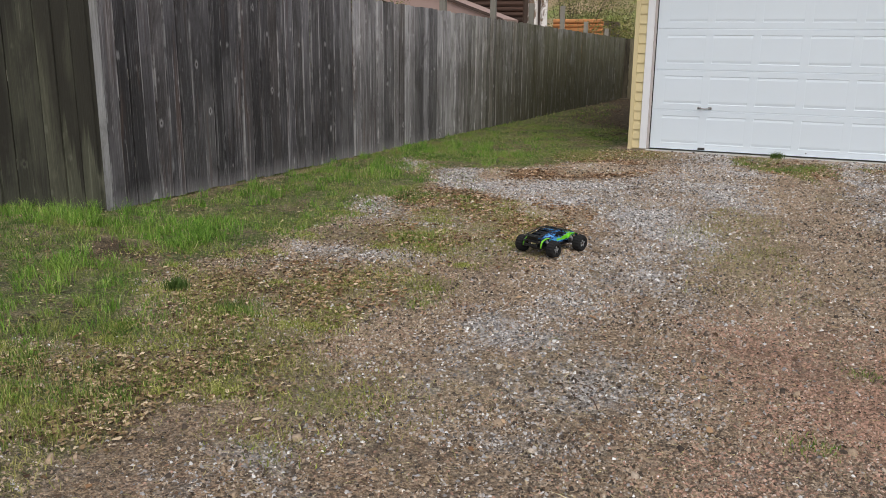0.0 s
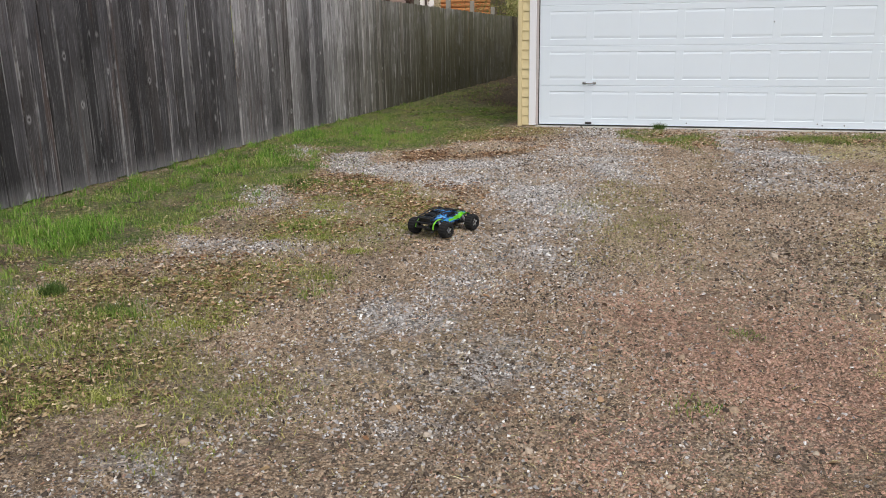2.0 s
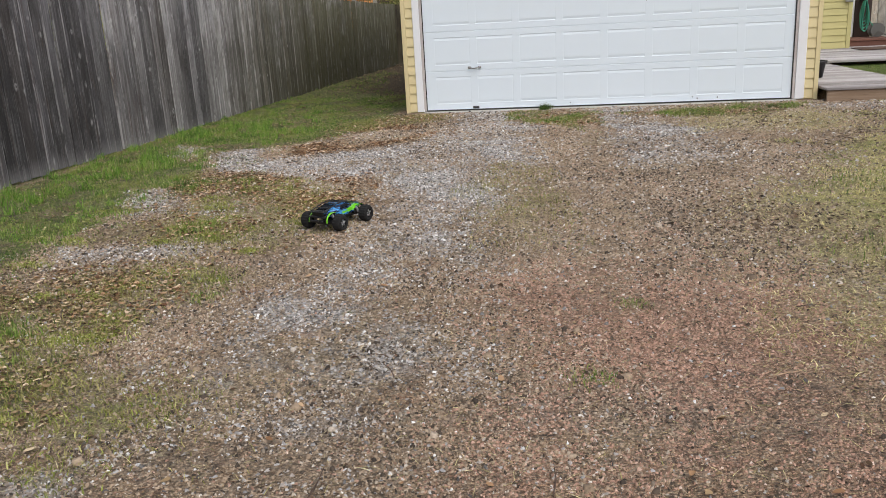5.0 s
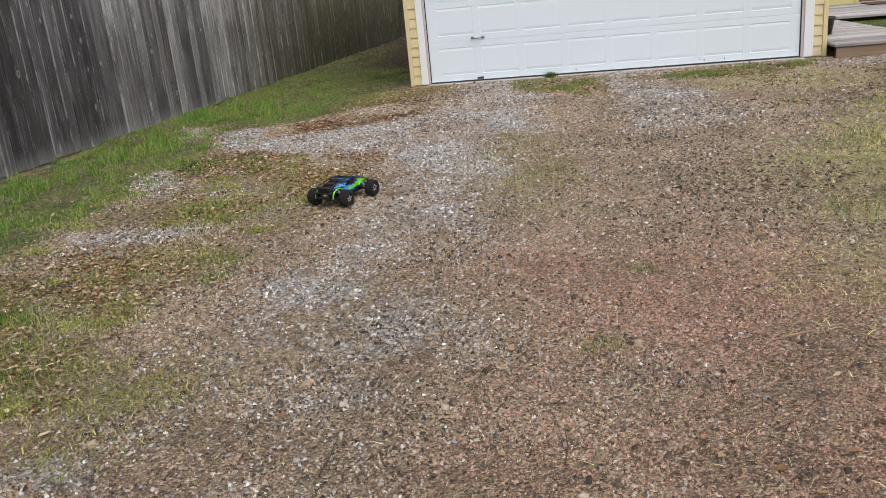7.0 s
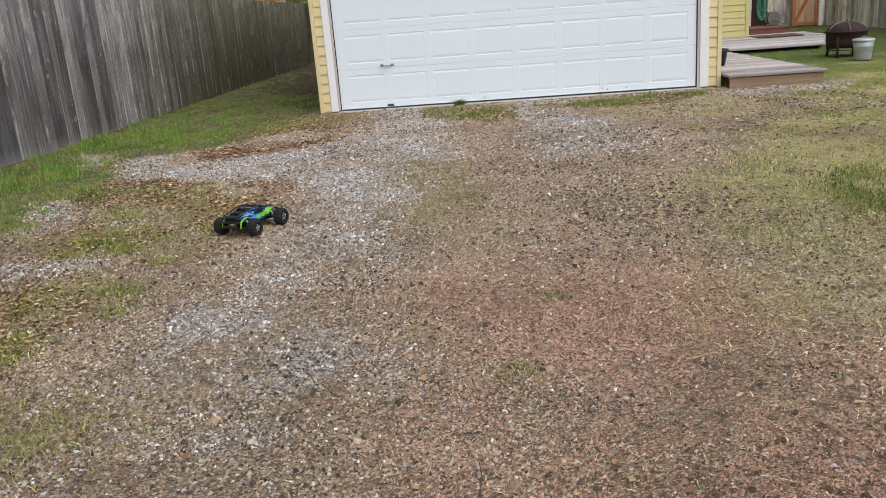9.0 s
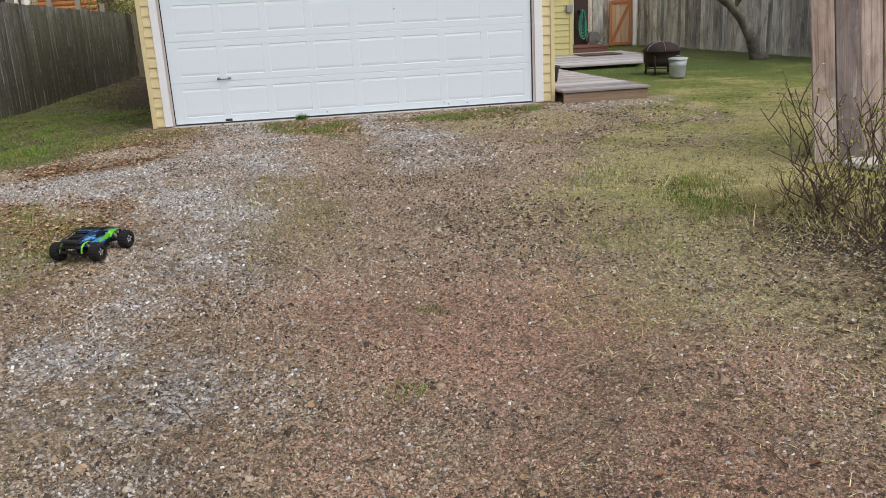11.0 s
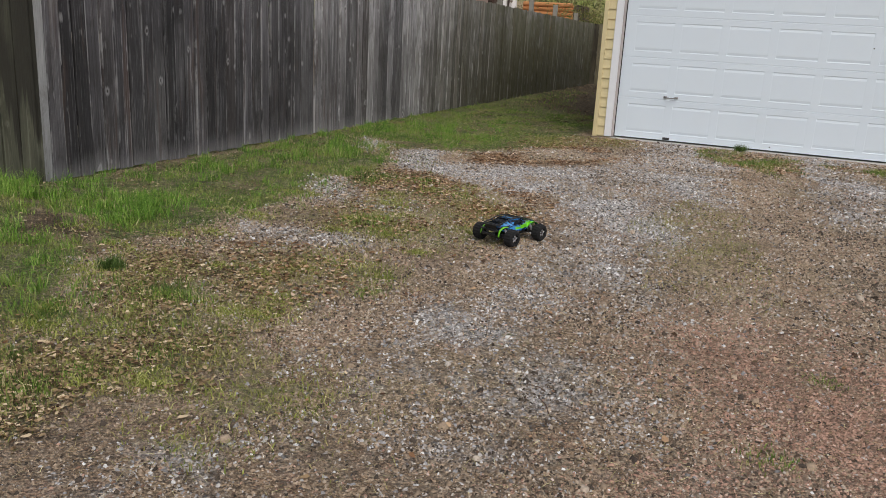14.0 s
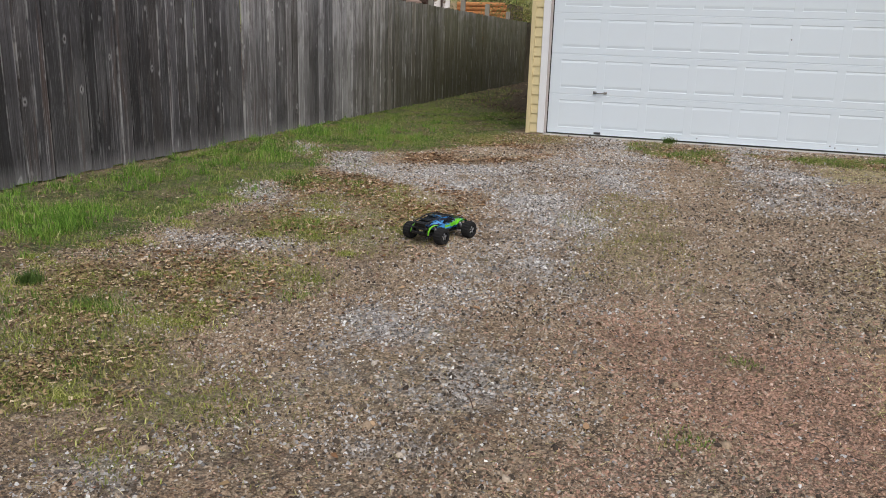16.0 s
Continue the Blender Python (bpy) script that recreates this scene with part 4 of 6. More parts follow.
def door_section():
    """One folding section: eight embossed panels pressed into a sheet-steel face, ribs at the seams."""
    bm = bmesh.new()
    h = SECTION - 0.0005
    cols = [0.0]
    pitch = (4.262 - 0.139) / 7
    for c in range(8):
        x = 0.139 + c * pitch
        cols += [x, x + 0.495]
    cols.append(DOOR_W)
    z0, z1 = 0.085, 0.455

    def quad(x0, x1, za, zb, y=0.0):
        bm.faces.new([bm.verts.new(p) for p in ((x0, y, za), (x1, y, za), (x1, y, zb), (x0, y, zb))])

    for k in range(len(cols) - 1):
        x0, x1 = cols[k], cols[k + 1]
        quad(x0, x1, 0.006, z0)
        quad(x0, x1, z1, h - 0.006)
        if k % 2 == 0:
            quad(x0, x1, z0, z1)
            continue
        # grooves pressed along the top and bottom of each panel, running out at the ends
        across = ((x0, 0.0, 0.0), (x0 + 0.006, 0.75, 0.0009), (x0 + 0.024, 1.0, 0.0004), (x1 - 0.024, 1.0, 0.0004), (x1 - 0.006, 0.75, 0.0009), (x1, 0.0, 0.0))
        up = ((z0, 0.0), (z0 + 0.004, 0.0046), (z0 + 0.012, 0.0050), (z0 + 0.040, 0.0), (z1 - 0.040, 0.0), (z1 - 0.012, 0.0050), (z1 - 0.004, 0.0046), (z1, 0.0))
        grid = [[bm.verts.new((x, deep * share + (rest if 2 < r < 5 else 0.0), z)) for x, share, rest in across] for r, (z, deep) in enumerate(up)]
        for a, b in zip(grid, grid[1:]):
            for i in range(5):
                bm.faces.new((a[i], a[i + 1], b[i + 1], b[i]))
    # rolled edges and back
    for za, ya, zb, yb in ((0.006, 0.0, 0.002, 0.0012), (0.002, 0.0012, 0.0, 0.006), (h - 0.006, 0.0, h - 0.002, 0.0012), (h - 0.002, 0.0012, h, 0.006), (0.0, 0.006, 0.0, 0.045), (h, 0.006, h, 0.045), (0.0, 0.045, h, 0.045)):
        bm.faces.new([bm.verts.new(p) for p in ((0, ya, za), (DOOR_W, ya, za), (DOOR_W, yb, zb), (0, yb, zb))])
    for x in (0.0, DOOR_W):
        bm.faces.new([bm.verts.new(p) for p in ((x, 0, 0.006), (x, 0.045, 0.0), (x, 0.045, h), (x, 0, h - 0.006))])
    bmesh.ops.remove_doubles(bm, verts=bm.verts, dist=0.0004)
    bmesh.ops.recalc_face_normals(bm, faces=bm.faces)
    me = bpy.data.meshes.new("section")
    bm.to_mesh(me)
    bm.free()
    me.materials.append(M["door"])
    return me


def build_garage_door():
    d = group_at("garage_door", (DOOR_W / 2, 0.03, 0.012), "closed white panelled sectional double garage door", "garage door")
    me = door_section()
    for k in range(4):
        child("section", me, d, pose(0, 0.012, 0.016 + k * SECTION))
    part("bottom_seal", box(0.0, DOOR_W, 0.016, 0.05, 0.0125, 0.017), M["rubber"], d, "black rubber bottom seal")
    for x0, x1 in ((-0.011, -0.001), (DOOR_W + 0.001, DOOR_W + 0.011)):
        part("side_seal", box(x0, x1, -0.002, 0.05, 0.0125, 2.15), M["rubber"], d, "black rubber side seal")
    # lift handle: two feet and a bowed grip
    bm = tube([(0.625, 0.012, 0.588), (0.625, -0.022, 0.588), (0.655, -0.030, 0.583), (0.69, -0.032, 0.580), (0.725, -0.030, 0.583), (0.755, -0.022, 0.588), (0.755, 0.012, 0.588)], 0.0085, 8)
    for x in (0.62, 0.76):
        box(x - 0.022, x + 0.022, 0.004, 0.011, 0.572, 0.604, 0.002, bm)
    part("lift_handle", bm, M["steel"], d, "dull steel lift handle", True)
    bm = box(0.645, 0.735, 0.002, 0.0115, 0.026, 0.056, 0.003)
    box(0.665, 0.715, -0.006, 0.0025, 0.033, 0.049, 0.003, bm)
    part("latch_plate", bm, M["dark_steel"], d, "small dark steel latch plate")
    for x, z in ((3.62, 0.075), (3.68, 0.055), (3.94, 0.06), (2.0, 0.06), (3.0, 1.36)):
        part("bolt_head", tube([(x, 0.013, z), (x, 0.006, z)], 0.008, 8), M["dark_steel"], d)


build_garage()
build_garage_door()


# ---- house behind the garage ----
def build_house():
    h = group_at("house", (6.8, 10.0, 0), "lime-yellow lap-sided house wall with white door casing", "house")
    part("wall", box(5.38, 7.82, 7.66, 7.80, -0.1, 2.8), M["siding_green"], h)
    part("wall", box(7.68, 7.82, 7.802, 9.03, -0.1, 2.8), M["siding_green"], h)
    part("wall", box(7.68, 8.65, 9.032, 9.15, -0.1, 2.8), M["siding_green"], h)
    part("wall", box(8.53, 8.65, 9.152, 11.6, -0.1, 2.8), M["siding_green"], h)
    part("wall", box(5.38, 8.528, 11.48, 11.6, -0.1, 2.8), M["siding_green"], h)
    part("wall", box(5.38, 5.50, 7.802, 11.478, -0.1, 2.8), M["siding_green"], h)
    part("roof", box(5.1, 8.9, 7.3, 11.7, 2.802, 2.95, 0.02), M["roof"], h)
    add_siding(h, 5.38, 7.74, 7.658, 0.10, 2.7, M["siding_green"], 0.138)
    part("corner_board", box(7.742, 7.824, 7.63, 7.75, 0.1, 2.8, 0.004), M["siding_green"], h)
    part("foundation_vent", box(6.98, 7.18, 7.612, 7.648, 0.12, 0.25, 0.004), M["dark_steel"], h, "dark foundation vent grille")
    part("meter_box", box(7.66, 7.81, 7.565, 7.628, 1.05, 1.22, 0.01), M["grey_plastic"], h, "grey electrical box")
    plq = part("address_plaque", box(7.10, 7.44, 7.600, 7.630, 1.35, 1.47, 0.004), M["plaque"], h, "green address plaque")
    for k in range(4):
        part("bar", box(7.13 + 0.075 * k, 7.17 + 0.075 * k, 7.595, 7.599, 1.375, 1.445), M["ink"], plq)
    part("door_casing", box(7.89, 8.00, 8.98, 9.03, 0.25, 2.5, 0.004), M["trim"], h, "white door casing")
    part("door_casing", box(8.14, 8.26, 8.96, 9.03, 0.25, 2.5, 0.004), M["trim"], h, "white door casing")
    part("entry_door", box(8.002, 8.138, 9.0, 9.03, 0.25, 2.4), M["grey_plastic"], h, "pale grey entry door")
    part("end_panel", box(8.28, 8.63, 8.97, 9.03, 0.1, 2.8, 0.004), M["door_dark"], h, "dark brown end panel")


def board_mesh(thick):
    bm = box(-0.5, 0.5, -0.066, 0.066, -thick, 0.0, 0.006)
    me = bpy.data.meshes.new("deck_board")
    bm.to_mesh(me)
    bm.free()
    me.materials.append(M["deck"])
    return me


def build_low_deck():
    d = group_at("low_deck", (5.8, 1.2, 0), "low weathered plank deck beside the garage corner", "deck", "back decks")
    me = board_mesh(0.036)
    y = -0.28
    while y < 3.2:
        x0, x1 = 5.215, 6.475 - 0.075 * (y + 0.36) + random.uniform(-0.006, 0.008)
        child("deck_board", me, d, pose((x0 + x1) / 2, y, 0.165 + random.uniform(-0.003, 0.003), 0, random.uniform(-0.15, 0.15), random.uniform(-0.1, 0.1)) @ Matrix.Diagonal((x1 - x0, 1, 1, 1)))
        y += 0.143
    part("rim_joist", box(5.235, 6.44, -0.325, -0.287, -0.04, 0.126, 0.004), M["joist"], d, "brown stained rim joist")
    for x0, x1 in ((6.13, 6.17), (5.6, 5.64)):
        part("joist", box(x0, x1, -0.28, 3.2, -0.04, 0.126, 0.004), M["joist"], d, "brown stained joist")


def build_upper_deck():
    d = group_at("upper_deck", (7.3, 6.2, 0), "weathered grey plank deck over a dark shadow gap", "deck", "back decks")
    me = board_mesh(0.045)
    y = 4.70
    while y < 8.0:
        x1 = 8.34 + 0.39 * (min(y, 6.8) - 4.67)
        child("deck_board", me, d, pose((5.4 + x1) / 2, y, 0.10 + random.uniform(-0.002, 0.002)) @ Matrix.Diagonal((x1 - 5.4, 1, 1, 1)))
        y += 0.143
    for y0 in (4.95, 6.2, 7.3):
        part("beam", box(5.5, 8.2, y0, y0 + 0.09, -0.04, 0.054, 0.004), M["soffit"], d, "dark supporting beam")


build_house()
build_low_deck()
build_upper_deck()
st = group_at("porch_step", (8.5, 8.3, 0.0), "red-brown painted wooden porch step", "step")
part("tread", box(7.83, 8.86, 8.10, 8.52, 0.205, 0.245, 0.006), M["redstep"], st)
part("tread", box(7.83, 8.86, 8.525, 8.95, 0.205, 0.245, 0.006), M["redstep"], st)
part("riser", box(7.85, 8.84, 8.12, 8.16, -0.03, 0.203, 0.004), M["redstep"], st)
part("riser", box(8.80, 8.84, 8.162, 8.95, -0.03, 0.203, 0.004), M["redstep"], st)
dm = group_at("door_mat", (8.25, 7.15, 0.105), "dark brown door mat on the deck", "mat")
part("pile", box(7.80, 8.72, 6.78, 7.48, 0.104, 0.120, 0.006), M["mat"], dm)


def build_hose():
    h = group_at("garden_hose", (8.43, 8.9, 0.25), "coiled green garden hose hung on dark panel", "hose")
    bm = bmesh.new()
    for k in range(9):
        pts = []
        drop = 0.42 + 0.035 * k
        for i in range(25):
            a = 2 * math.pi * i / 24
            wide = (0.05 + 0.012 * (k % 4)) * (1.0 - 0.45 * math.cos(a))
            pts.append((8.43 + wide * math.sin(a) + 0.006 * (k % 3), 8.86 - 0.012 * k + 0.01 * math.sin(3 * a + k), 1.07 - drop / 2 + drop / 2 * math.cos(a) - 0.02 * (k % 2)))
        tube(pts, 0.011, 6, bm)
    tube([(8.47, 8.80, 0.72), (8.55, 8.78, 0.58), (8.66, 8.75, 0.44), (8.78, 8.7, 0.32), (8.9, 8.65, 0.27), (9.0, 8.55, 0.258)], 0.011, 6, bm)
    part("coils", bm, M["hose"], h, "", True)
    part("bracket", box(8.36, 8.50, 8.82, 8.968, 1.04, 1.07, 0.008), M["dark_steel"], h, "steel hose bracket")
    r = group_at("hose_reel", (8.7, 8.7, 0.245), "grey plastic hose reel on the porch step", "hose reel")
    for y in (8.55, 8.78):
        part("flange", tube([(8.66, y, 0.40), (8.66, y + 0.02, 0.40)], 0.15, 20), M["reel"], r)
    part("drum", tube([(8.66, 8.572, 0.40), (8.66, 8.778, 0.40)], 0.09, 16), M["reel"], r, "dull hose wound on drum")
    part("stand", tube([(8.52, 8.50, 0.257), (8.66, 8.50, 0.40), (8.86, 8.50, 0.257)], 0.012, 8), M["reel"], r)
    part("handle", tube([(8.86, 8.52, 0.257), (8.92, 8.52, 0.42), (8.98, 8.52, 0.30)], 0.012, 8), M["reel"], r)


build_hose()


# ---- fences ----
def picket_mesh(width, thick, notch, material):
    """A fence board 1 m long, local z up, front face towards -y, with worn front edges."""
    bm = bmesh.new()
    w, c = width / 2, 0.004
    t = thick
    prof = [(-w, t), (-w, c), (-w + c, 0), (w - c, 0), (w, c), (w, t + 0.001), (w + 0.028, t + 0.001), (w + 0.028, t + 0.007), (w - 0.02, t + 0.007), (w - 0.02, t)]
    a = [bm.verts.new((x, y, 0)) for x, y in prof]
    b = [bm.verts.new((x, y, 1.0 - (notch if abs(abs(x) - w) < 0.002 else 0.03 if y > t else 0))) for x, y in prof]
    m = len(prof)
    for k in range(m):
        bm.faces.new((a[k], a[(k + 1) % m], b[(k + 1) % m], b[k]))
    bm.faces.new(a[::-1])
    bm.faces.new(b)
    bmesh.ops.recalc_face_normals(bm, faces=bm.faces)
    me = bpy.data.meshes.new("picket")
    bm.to_mesh(me)
    bm.free()
    me.materials.append(material)
    return me


def run(fence, start, end, top, material, width=0.14, low=-0.005, jitter=0.008, seed=1, tilt=0.0):
    """Boards from start to end on the plan, facing to the right of that way; top gives the height at a share of it."""
    r = random.Random(seed)
    start, end = Vector(start), Vector(end)
    d = end - start
    yaw = math.degrees(math.atan2(d.y, d.x))
    kinds = [(w, picket_mesh(w, 0.022, 0.008 if i % 2 else 0.0, material)) for i, w in enumerate((width - 0.012, width - 0.005, width, width + 0.006))]
    s, row = 0.0, []
    while True:
        w, me = r.choice(kinds)
        if s + w > d.length:
            break
        row.append((s + w / 2, me))
        s += w + r.choice((0.004, 0.007, 0.011, 0.015))
    fit = d.length / s
    for mid, me in row:
        s = mid * fit
        p = start + d * (s / d.length)
        off = r.choice((0.0, 0.003, 0.009, 0.015))
        px, py = p.x - off * d.y / d.length, p.y + off * d.x / d.length
        z0 = low + r.uniform(-0.015, 0.015)
        h = top(s / d.length) - z0 + r.uniform(-jitter, jitter)
        child("picket", me, fence, pose(px, py, z0, r.uniform(-0.3, 0.3), tilt + r.uniform(-0.12, 0.12), yaw + r.uniform(-1.6, 1.6)) @ Matrix.Diagonal((1, 1, h, 1)))
    n = Vector((-d.y, d.x)) / d.length
    for share in (0.18, 0.55, 0.88):
        bm = bmesh.new()
        q = []
        for p, t in ((start + d.normalized() * 0.07, 0), (end - d.normalized() * 0.07, 1)):
            z = top(t) * share
            for dy, dz in ((0.030, -0.045), (0.068, -0.045), (0.068, 0.045), (0.030, 0.045)):
                q.append(bm.verts.new((p.x + n.x * dy, p.y + n.y * dy, z + dz)))
        for k in range(4):
            bm.faces.new((q[k], q[(k + 1) % 4], q[4 + (k + 1) % 4], q[4 + k]))
        bm.faces.new(q[3::-1])
        bm.faces.new(q[4:])
        part("rail", bm, M["post"], fence)


def posts(fence, places, yaw, low=-0.15, material="post"):
    bm = box(-0.045, 0.045, -0.045, 0.045, 0.0, 1.0, 0.004)
    me = bpy.data.meshes.new("post")
    bm.to_mesh(me)
    bm.free()
    me.materials.append(M[material])
    for x, y, top in places:
        child("post", me, fence, pose(x, y, low, 0, 0, yaw + random.uniform(-2, 2)) @ Matrix.Diagonal((1, 1, top - low, 1)))


def fence_x(y):
    return -3.088 + 0.044 * y


left = group_at("long_fence", (-3.1, 1.0, 0), "dark weathered grey board fence, mossy and shade-darkened beside garage", "fence", "yard fences")
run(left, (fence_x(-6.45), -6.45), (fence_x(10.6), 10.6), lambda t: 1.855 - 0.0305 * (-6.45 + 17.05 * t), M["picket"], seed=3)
corner = picket_mesh(0.088, 0.022, 0.004, M["picket_corner"])
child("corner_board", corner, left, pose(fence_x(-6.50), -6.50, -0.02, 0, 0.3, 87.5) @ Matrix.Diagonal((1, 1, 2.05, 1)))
posts(left, [(fence_x(y) - 0.125, y, top) for y, top in ((-5.6, 2.5), (-3.7, 2.5), (-1.8, 2.6), (0.12, 2.6), (2.05, 2.55), (3.9, 2.13), (5.75, 2.16), (7.45, 1.88), (9.2, 1.76))], 2.5)
side = group_at("return_fence", (-4.6, -6.6, 0), "grey-green weathered board fence with damp stains", "fence", "yard fences")
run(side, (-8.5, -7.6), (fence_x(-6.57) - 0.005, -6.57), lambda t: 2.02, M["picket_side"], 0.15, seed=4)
posts(side, [(-8.4, -7.45, 2.1), (-6.2, -6.95, 2.1), (-4.2, -6.52, 2.1)], 13)
back = group_at("rear_fence", (-1.0, 10.6, 0), "short mossy board fence closing the side passage", "fence", "yard fences")
run(back, (fence_x(10.6) - 0.03, 10.60), (1.2, 10.60), lambda t: 1.53, M["picket_rear"], seed=5)
yard = group_at("back_yard_fence", (9.5, 11.7, 0), "silver-grey board fence round the lawn", "fence", "yard fences")
run(yard, (6.0, 12.1), (10.95, 11.75), lambda t: 1.85, M["picket_back"], 0.145, seed=6)
run(yard, (10.97, 11.72), (12.0, 1.2), lambda t: 1.85 + 0.15 * t, M["picket_back"], 0.18, seed=7)
posts(yard, [(7.0, 12.15, 1.9), (9.3, 11.98, 1.9), (11.1, 11.8, 1.9), (11.35, 9.0, 1.95), (11.6, 6.4, 1.95), (11.85, 3.8, 2.0)], 0)
near = group_at("cedar_fence", (6.8, -5.35, 0), "faded pinkish cedar board fence behind the shrubs", "fence", "yard fences")
run(near, (5.90, -5.26), (9.4, -5.75), lambda t: 1.9, M["picket_pink"], 0.187, seed=8, tilt=-6.0)
posts(near, [(8.2, -5.5, 1.95), (9.4, -5.66, 1.95)], -8, material="picket_pink")


def build_gate():
    g = group_at("wooden_gate", (10.42, 11.55, 0.0), "small pale gate with red-brown cedar frame and brace", "gate")
    x0, x1, y, z1 = 10.08, 10.74, 11.52, 1.23
    for k in range(4):
        a = x0 + 0.06 + k * 0.135
        part("board", box(a, a + 0.132, y + 0.03, y + 0.048, 0.03, z1 - 0.02, 0.003), M["cedar_pale"], g, "pale cedar board")
    for a, b in ((x0, x0 + 0.085), (x1 - 0.085, x1)):
        part("stile", box(a, b, y, y + 0.028, 0.02, z1, 0.004), M["cedar"], g, "red-brown frame board")
    for a, b in ((0.02, 0.105), (z1 - 0.085, z1)):
        part("rail", box(x0 + 0.087, x1 - 0.087, y, y + 0.028, a, b, 0.004), M["cedar"], g, "red-brown frame board")
    own = box(-0.60, 0.60, -0.012, 0.012, -0.04, 0.04, 0.003)
    bmesh.ops.transform(own, matrix=pose((x0 + x1) / 2, y + 0.013, z1 / 2, 0, -63.5, 0), verts=own.verts)
    part("brace", own, M["cedar"], g, "red-brown diagonal brace")
    p = group_at("gate_post", (10.81, 11.55, 0), "pale new timber gate post", "post")
    part("shaft", box(10.76, 10.86, 11.50, 11.60, -0.1, 1.98, 0.006), M["new_post"], p)


build_gate()


# ---- yard things ----
def build_fire_pit():
    c = (8.02, 2.95, 0.0)
    f = group_at("fire_pit", c, "rusty black iron fire pit with domed mesh lid", "fire pit")
    part("bowl", lathe([(0.0, 0.13), (0.24, 0.135), (0.295, 0.16), (0.31, 0.24), (0.315, 0.375), (0.345, 0.388), (0.35, 0.405), (0.32, 0.41), (0.30, 0.38), (0.28, 0.18), (0.0, 0.15)], c, 40), M["rust"], f, "", True)
    bm = lathe([(0.325, 0.412), (0.315, 0.435), (0.26, 0.495), (0.17, 0.532), (0.07, 0.548), (0.0, 0.552), (0.0, 0.544), (0.07, 0.54), (0.17, 0.524), (0.25, 0.488), (0.305, 0.43), (0.315, 0.412)], c, 40)
    lid = part("lid", bm, M["rust"], f, "domed dark mesh lid", True)
    for a in (0.3, 1.35, 2.4):
        pts = [(c[0] + 0.325 * math.cos(t) * math.cos(a), c[1] + 0.325 * math.cos(t) * math.sin(a), 0.415 + 0.142 * math.sin(t)) for t in (math.pi * i / 14 for i in range(15))]
        part("strap", tube(pts, 0.0045, 6), M["steel"], lid, "bright steel strap", True)
    part("knob", tube([(c[0], c[1], 0.548), (c[0], c[1], 0.566), (c[0], c[1], 0.575)], [0.01, 0.016, 0.01], 10), M["dark_steel"], lid)
    for k in range(4):
        a = math.pi / 4 + k * math.pi / 2
        p = [(c[0] + r * math.cos(a), c[1] + r * math.sin(a), z) for r, z in ((0.305, 0.33), (0.31, 0.2), (0.29, 0.09), (0.31, -0.01))]
        part("leg", tube(p, [0.02, 0.024, 0.02, 0.024], 8), M["rust"], f, "", True)
    part("ring_shelf", lathe([(0.24, 0.10), (0.30, 0.10), (0.30, 0.112), (0.24, 0.112), (0.24, 0.10)], c, 24), M["rust"], f)


def build_bucket():
    c = (7.93, 2.06, 0.0)
    b = group_at("metal_bucket", c, "galvanised steel bucket with lid on the lawn", "bucket")
    part("body", lathe([(0.0, 0.004), (0.115, 0.004), (0.118, 0.0), (0.125, 0.02), (0.140, 0.20), (0.143, 0.205), (0.143, 0.215), (0.141, 0.22), (0.150, 0.30), (0.0, 0.30)], c, 36), M["zinc"], b, "", True)
    lid = part("lid", lathe([(0.162, 0.296), (0.163, 0.315), (0.150, 0.325), (0.10, 0.334), (0.0, 0.338), (0.0, 0.33), (0.15, 0.318), (0.157, 0.296), (0.162, 0.296)], c, 36), M["zinc"], b, "", True)
    part("lid_handle", tube([(c[0] - 0.035, c[1], 0.335), (c[0] - 0.03, c[1], 0.36), (c[0] + 0.03, c[1], 0.36), (c[0] + 0.035, c[1], 0.335)], 0.006, 8), M["steel"], lid, "", True)
    for s in (-1, 1):
        part("ear", box(c[0] + s * 0.152 - 0.008, c[0] + s * 0.152 + 0.008, c[1] - 0.02, c[1] + 0.02, 0.25, 0.28, 0.003), M["steel"], b)


def leaf_cloud(points, size, seed, fold=0.3):
    """Small folded leaves at points: arrays of verts and triangles."""
    r = np.random.default_rng(seed)
    p = np.asarray(points, float)
    n = len(p)
    a, t = r.uniform(0, 2 * np.pi, n), r.uniform(-0.9, 0.9, n)
    d = np.stack([np.cos(a) * np.cos(t), np.sin(a) * np.cos(t), np.sin(t)], 1)
    s = np.cross(d, r.normal(size=(n, 3)))
    s /= np.linalg.norm(s, axis=1, keepdims=True)
    u = np.cross(d, s)
    L = (size * r.uniform(0.6, 1.4, n))[:, None]
    v = np.stack([p, p + d * L * 0.5 + s * L * 0.3 + u * L * fold * 0.3, p + d * L, p + d * L * 0.5 - s * L * 0.3 + u * L * fold * 0.3], 1).reshape(-1, 3)
    k = np.arange(n)[:, None] * 4
    return v, np.concatenate([k + [0, 1, 2], k + [0, 2, 3]])


def foliage(name, points, size, material, parent, seed, label=""):
    v, f = leaf_cloud(points, size, seed)
    m = place_of(parent).inverted()
    v = v + np.array(m.translation)
    ob = new(name, mesh_np(name, v, f, material))
    ob.parent = parent
    return tagged(ob, label) if label else ob


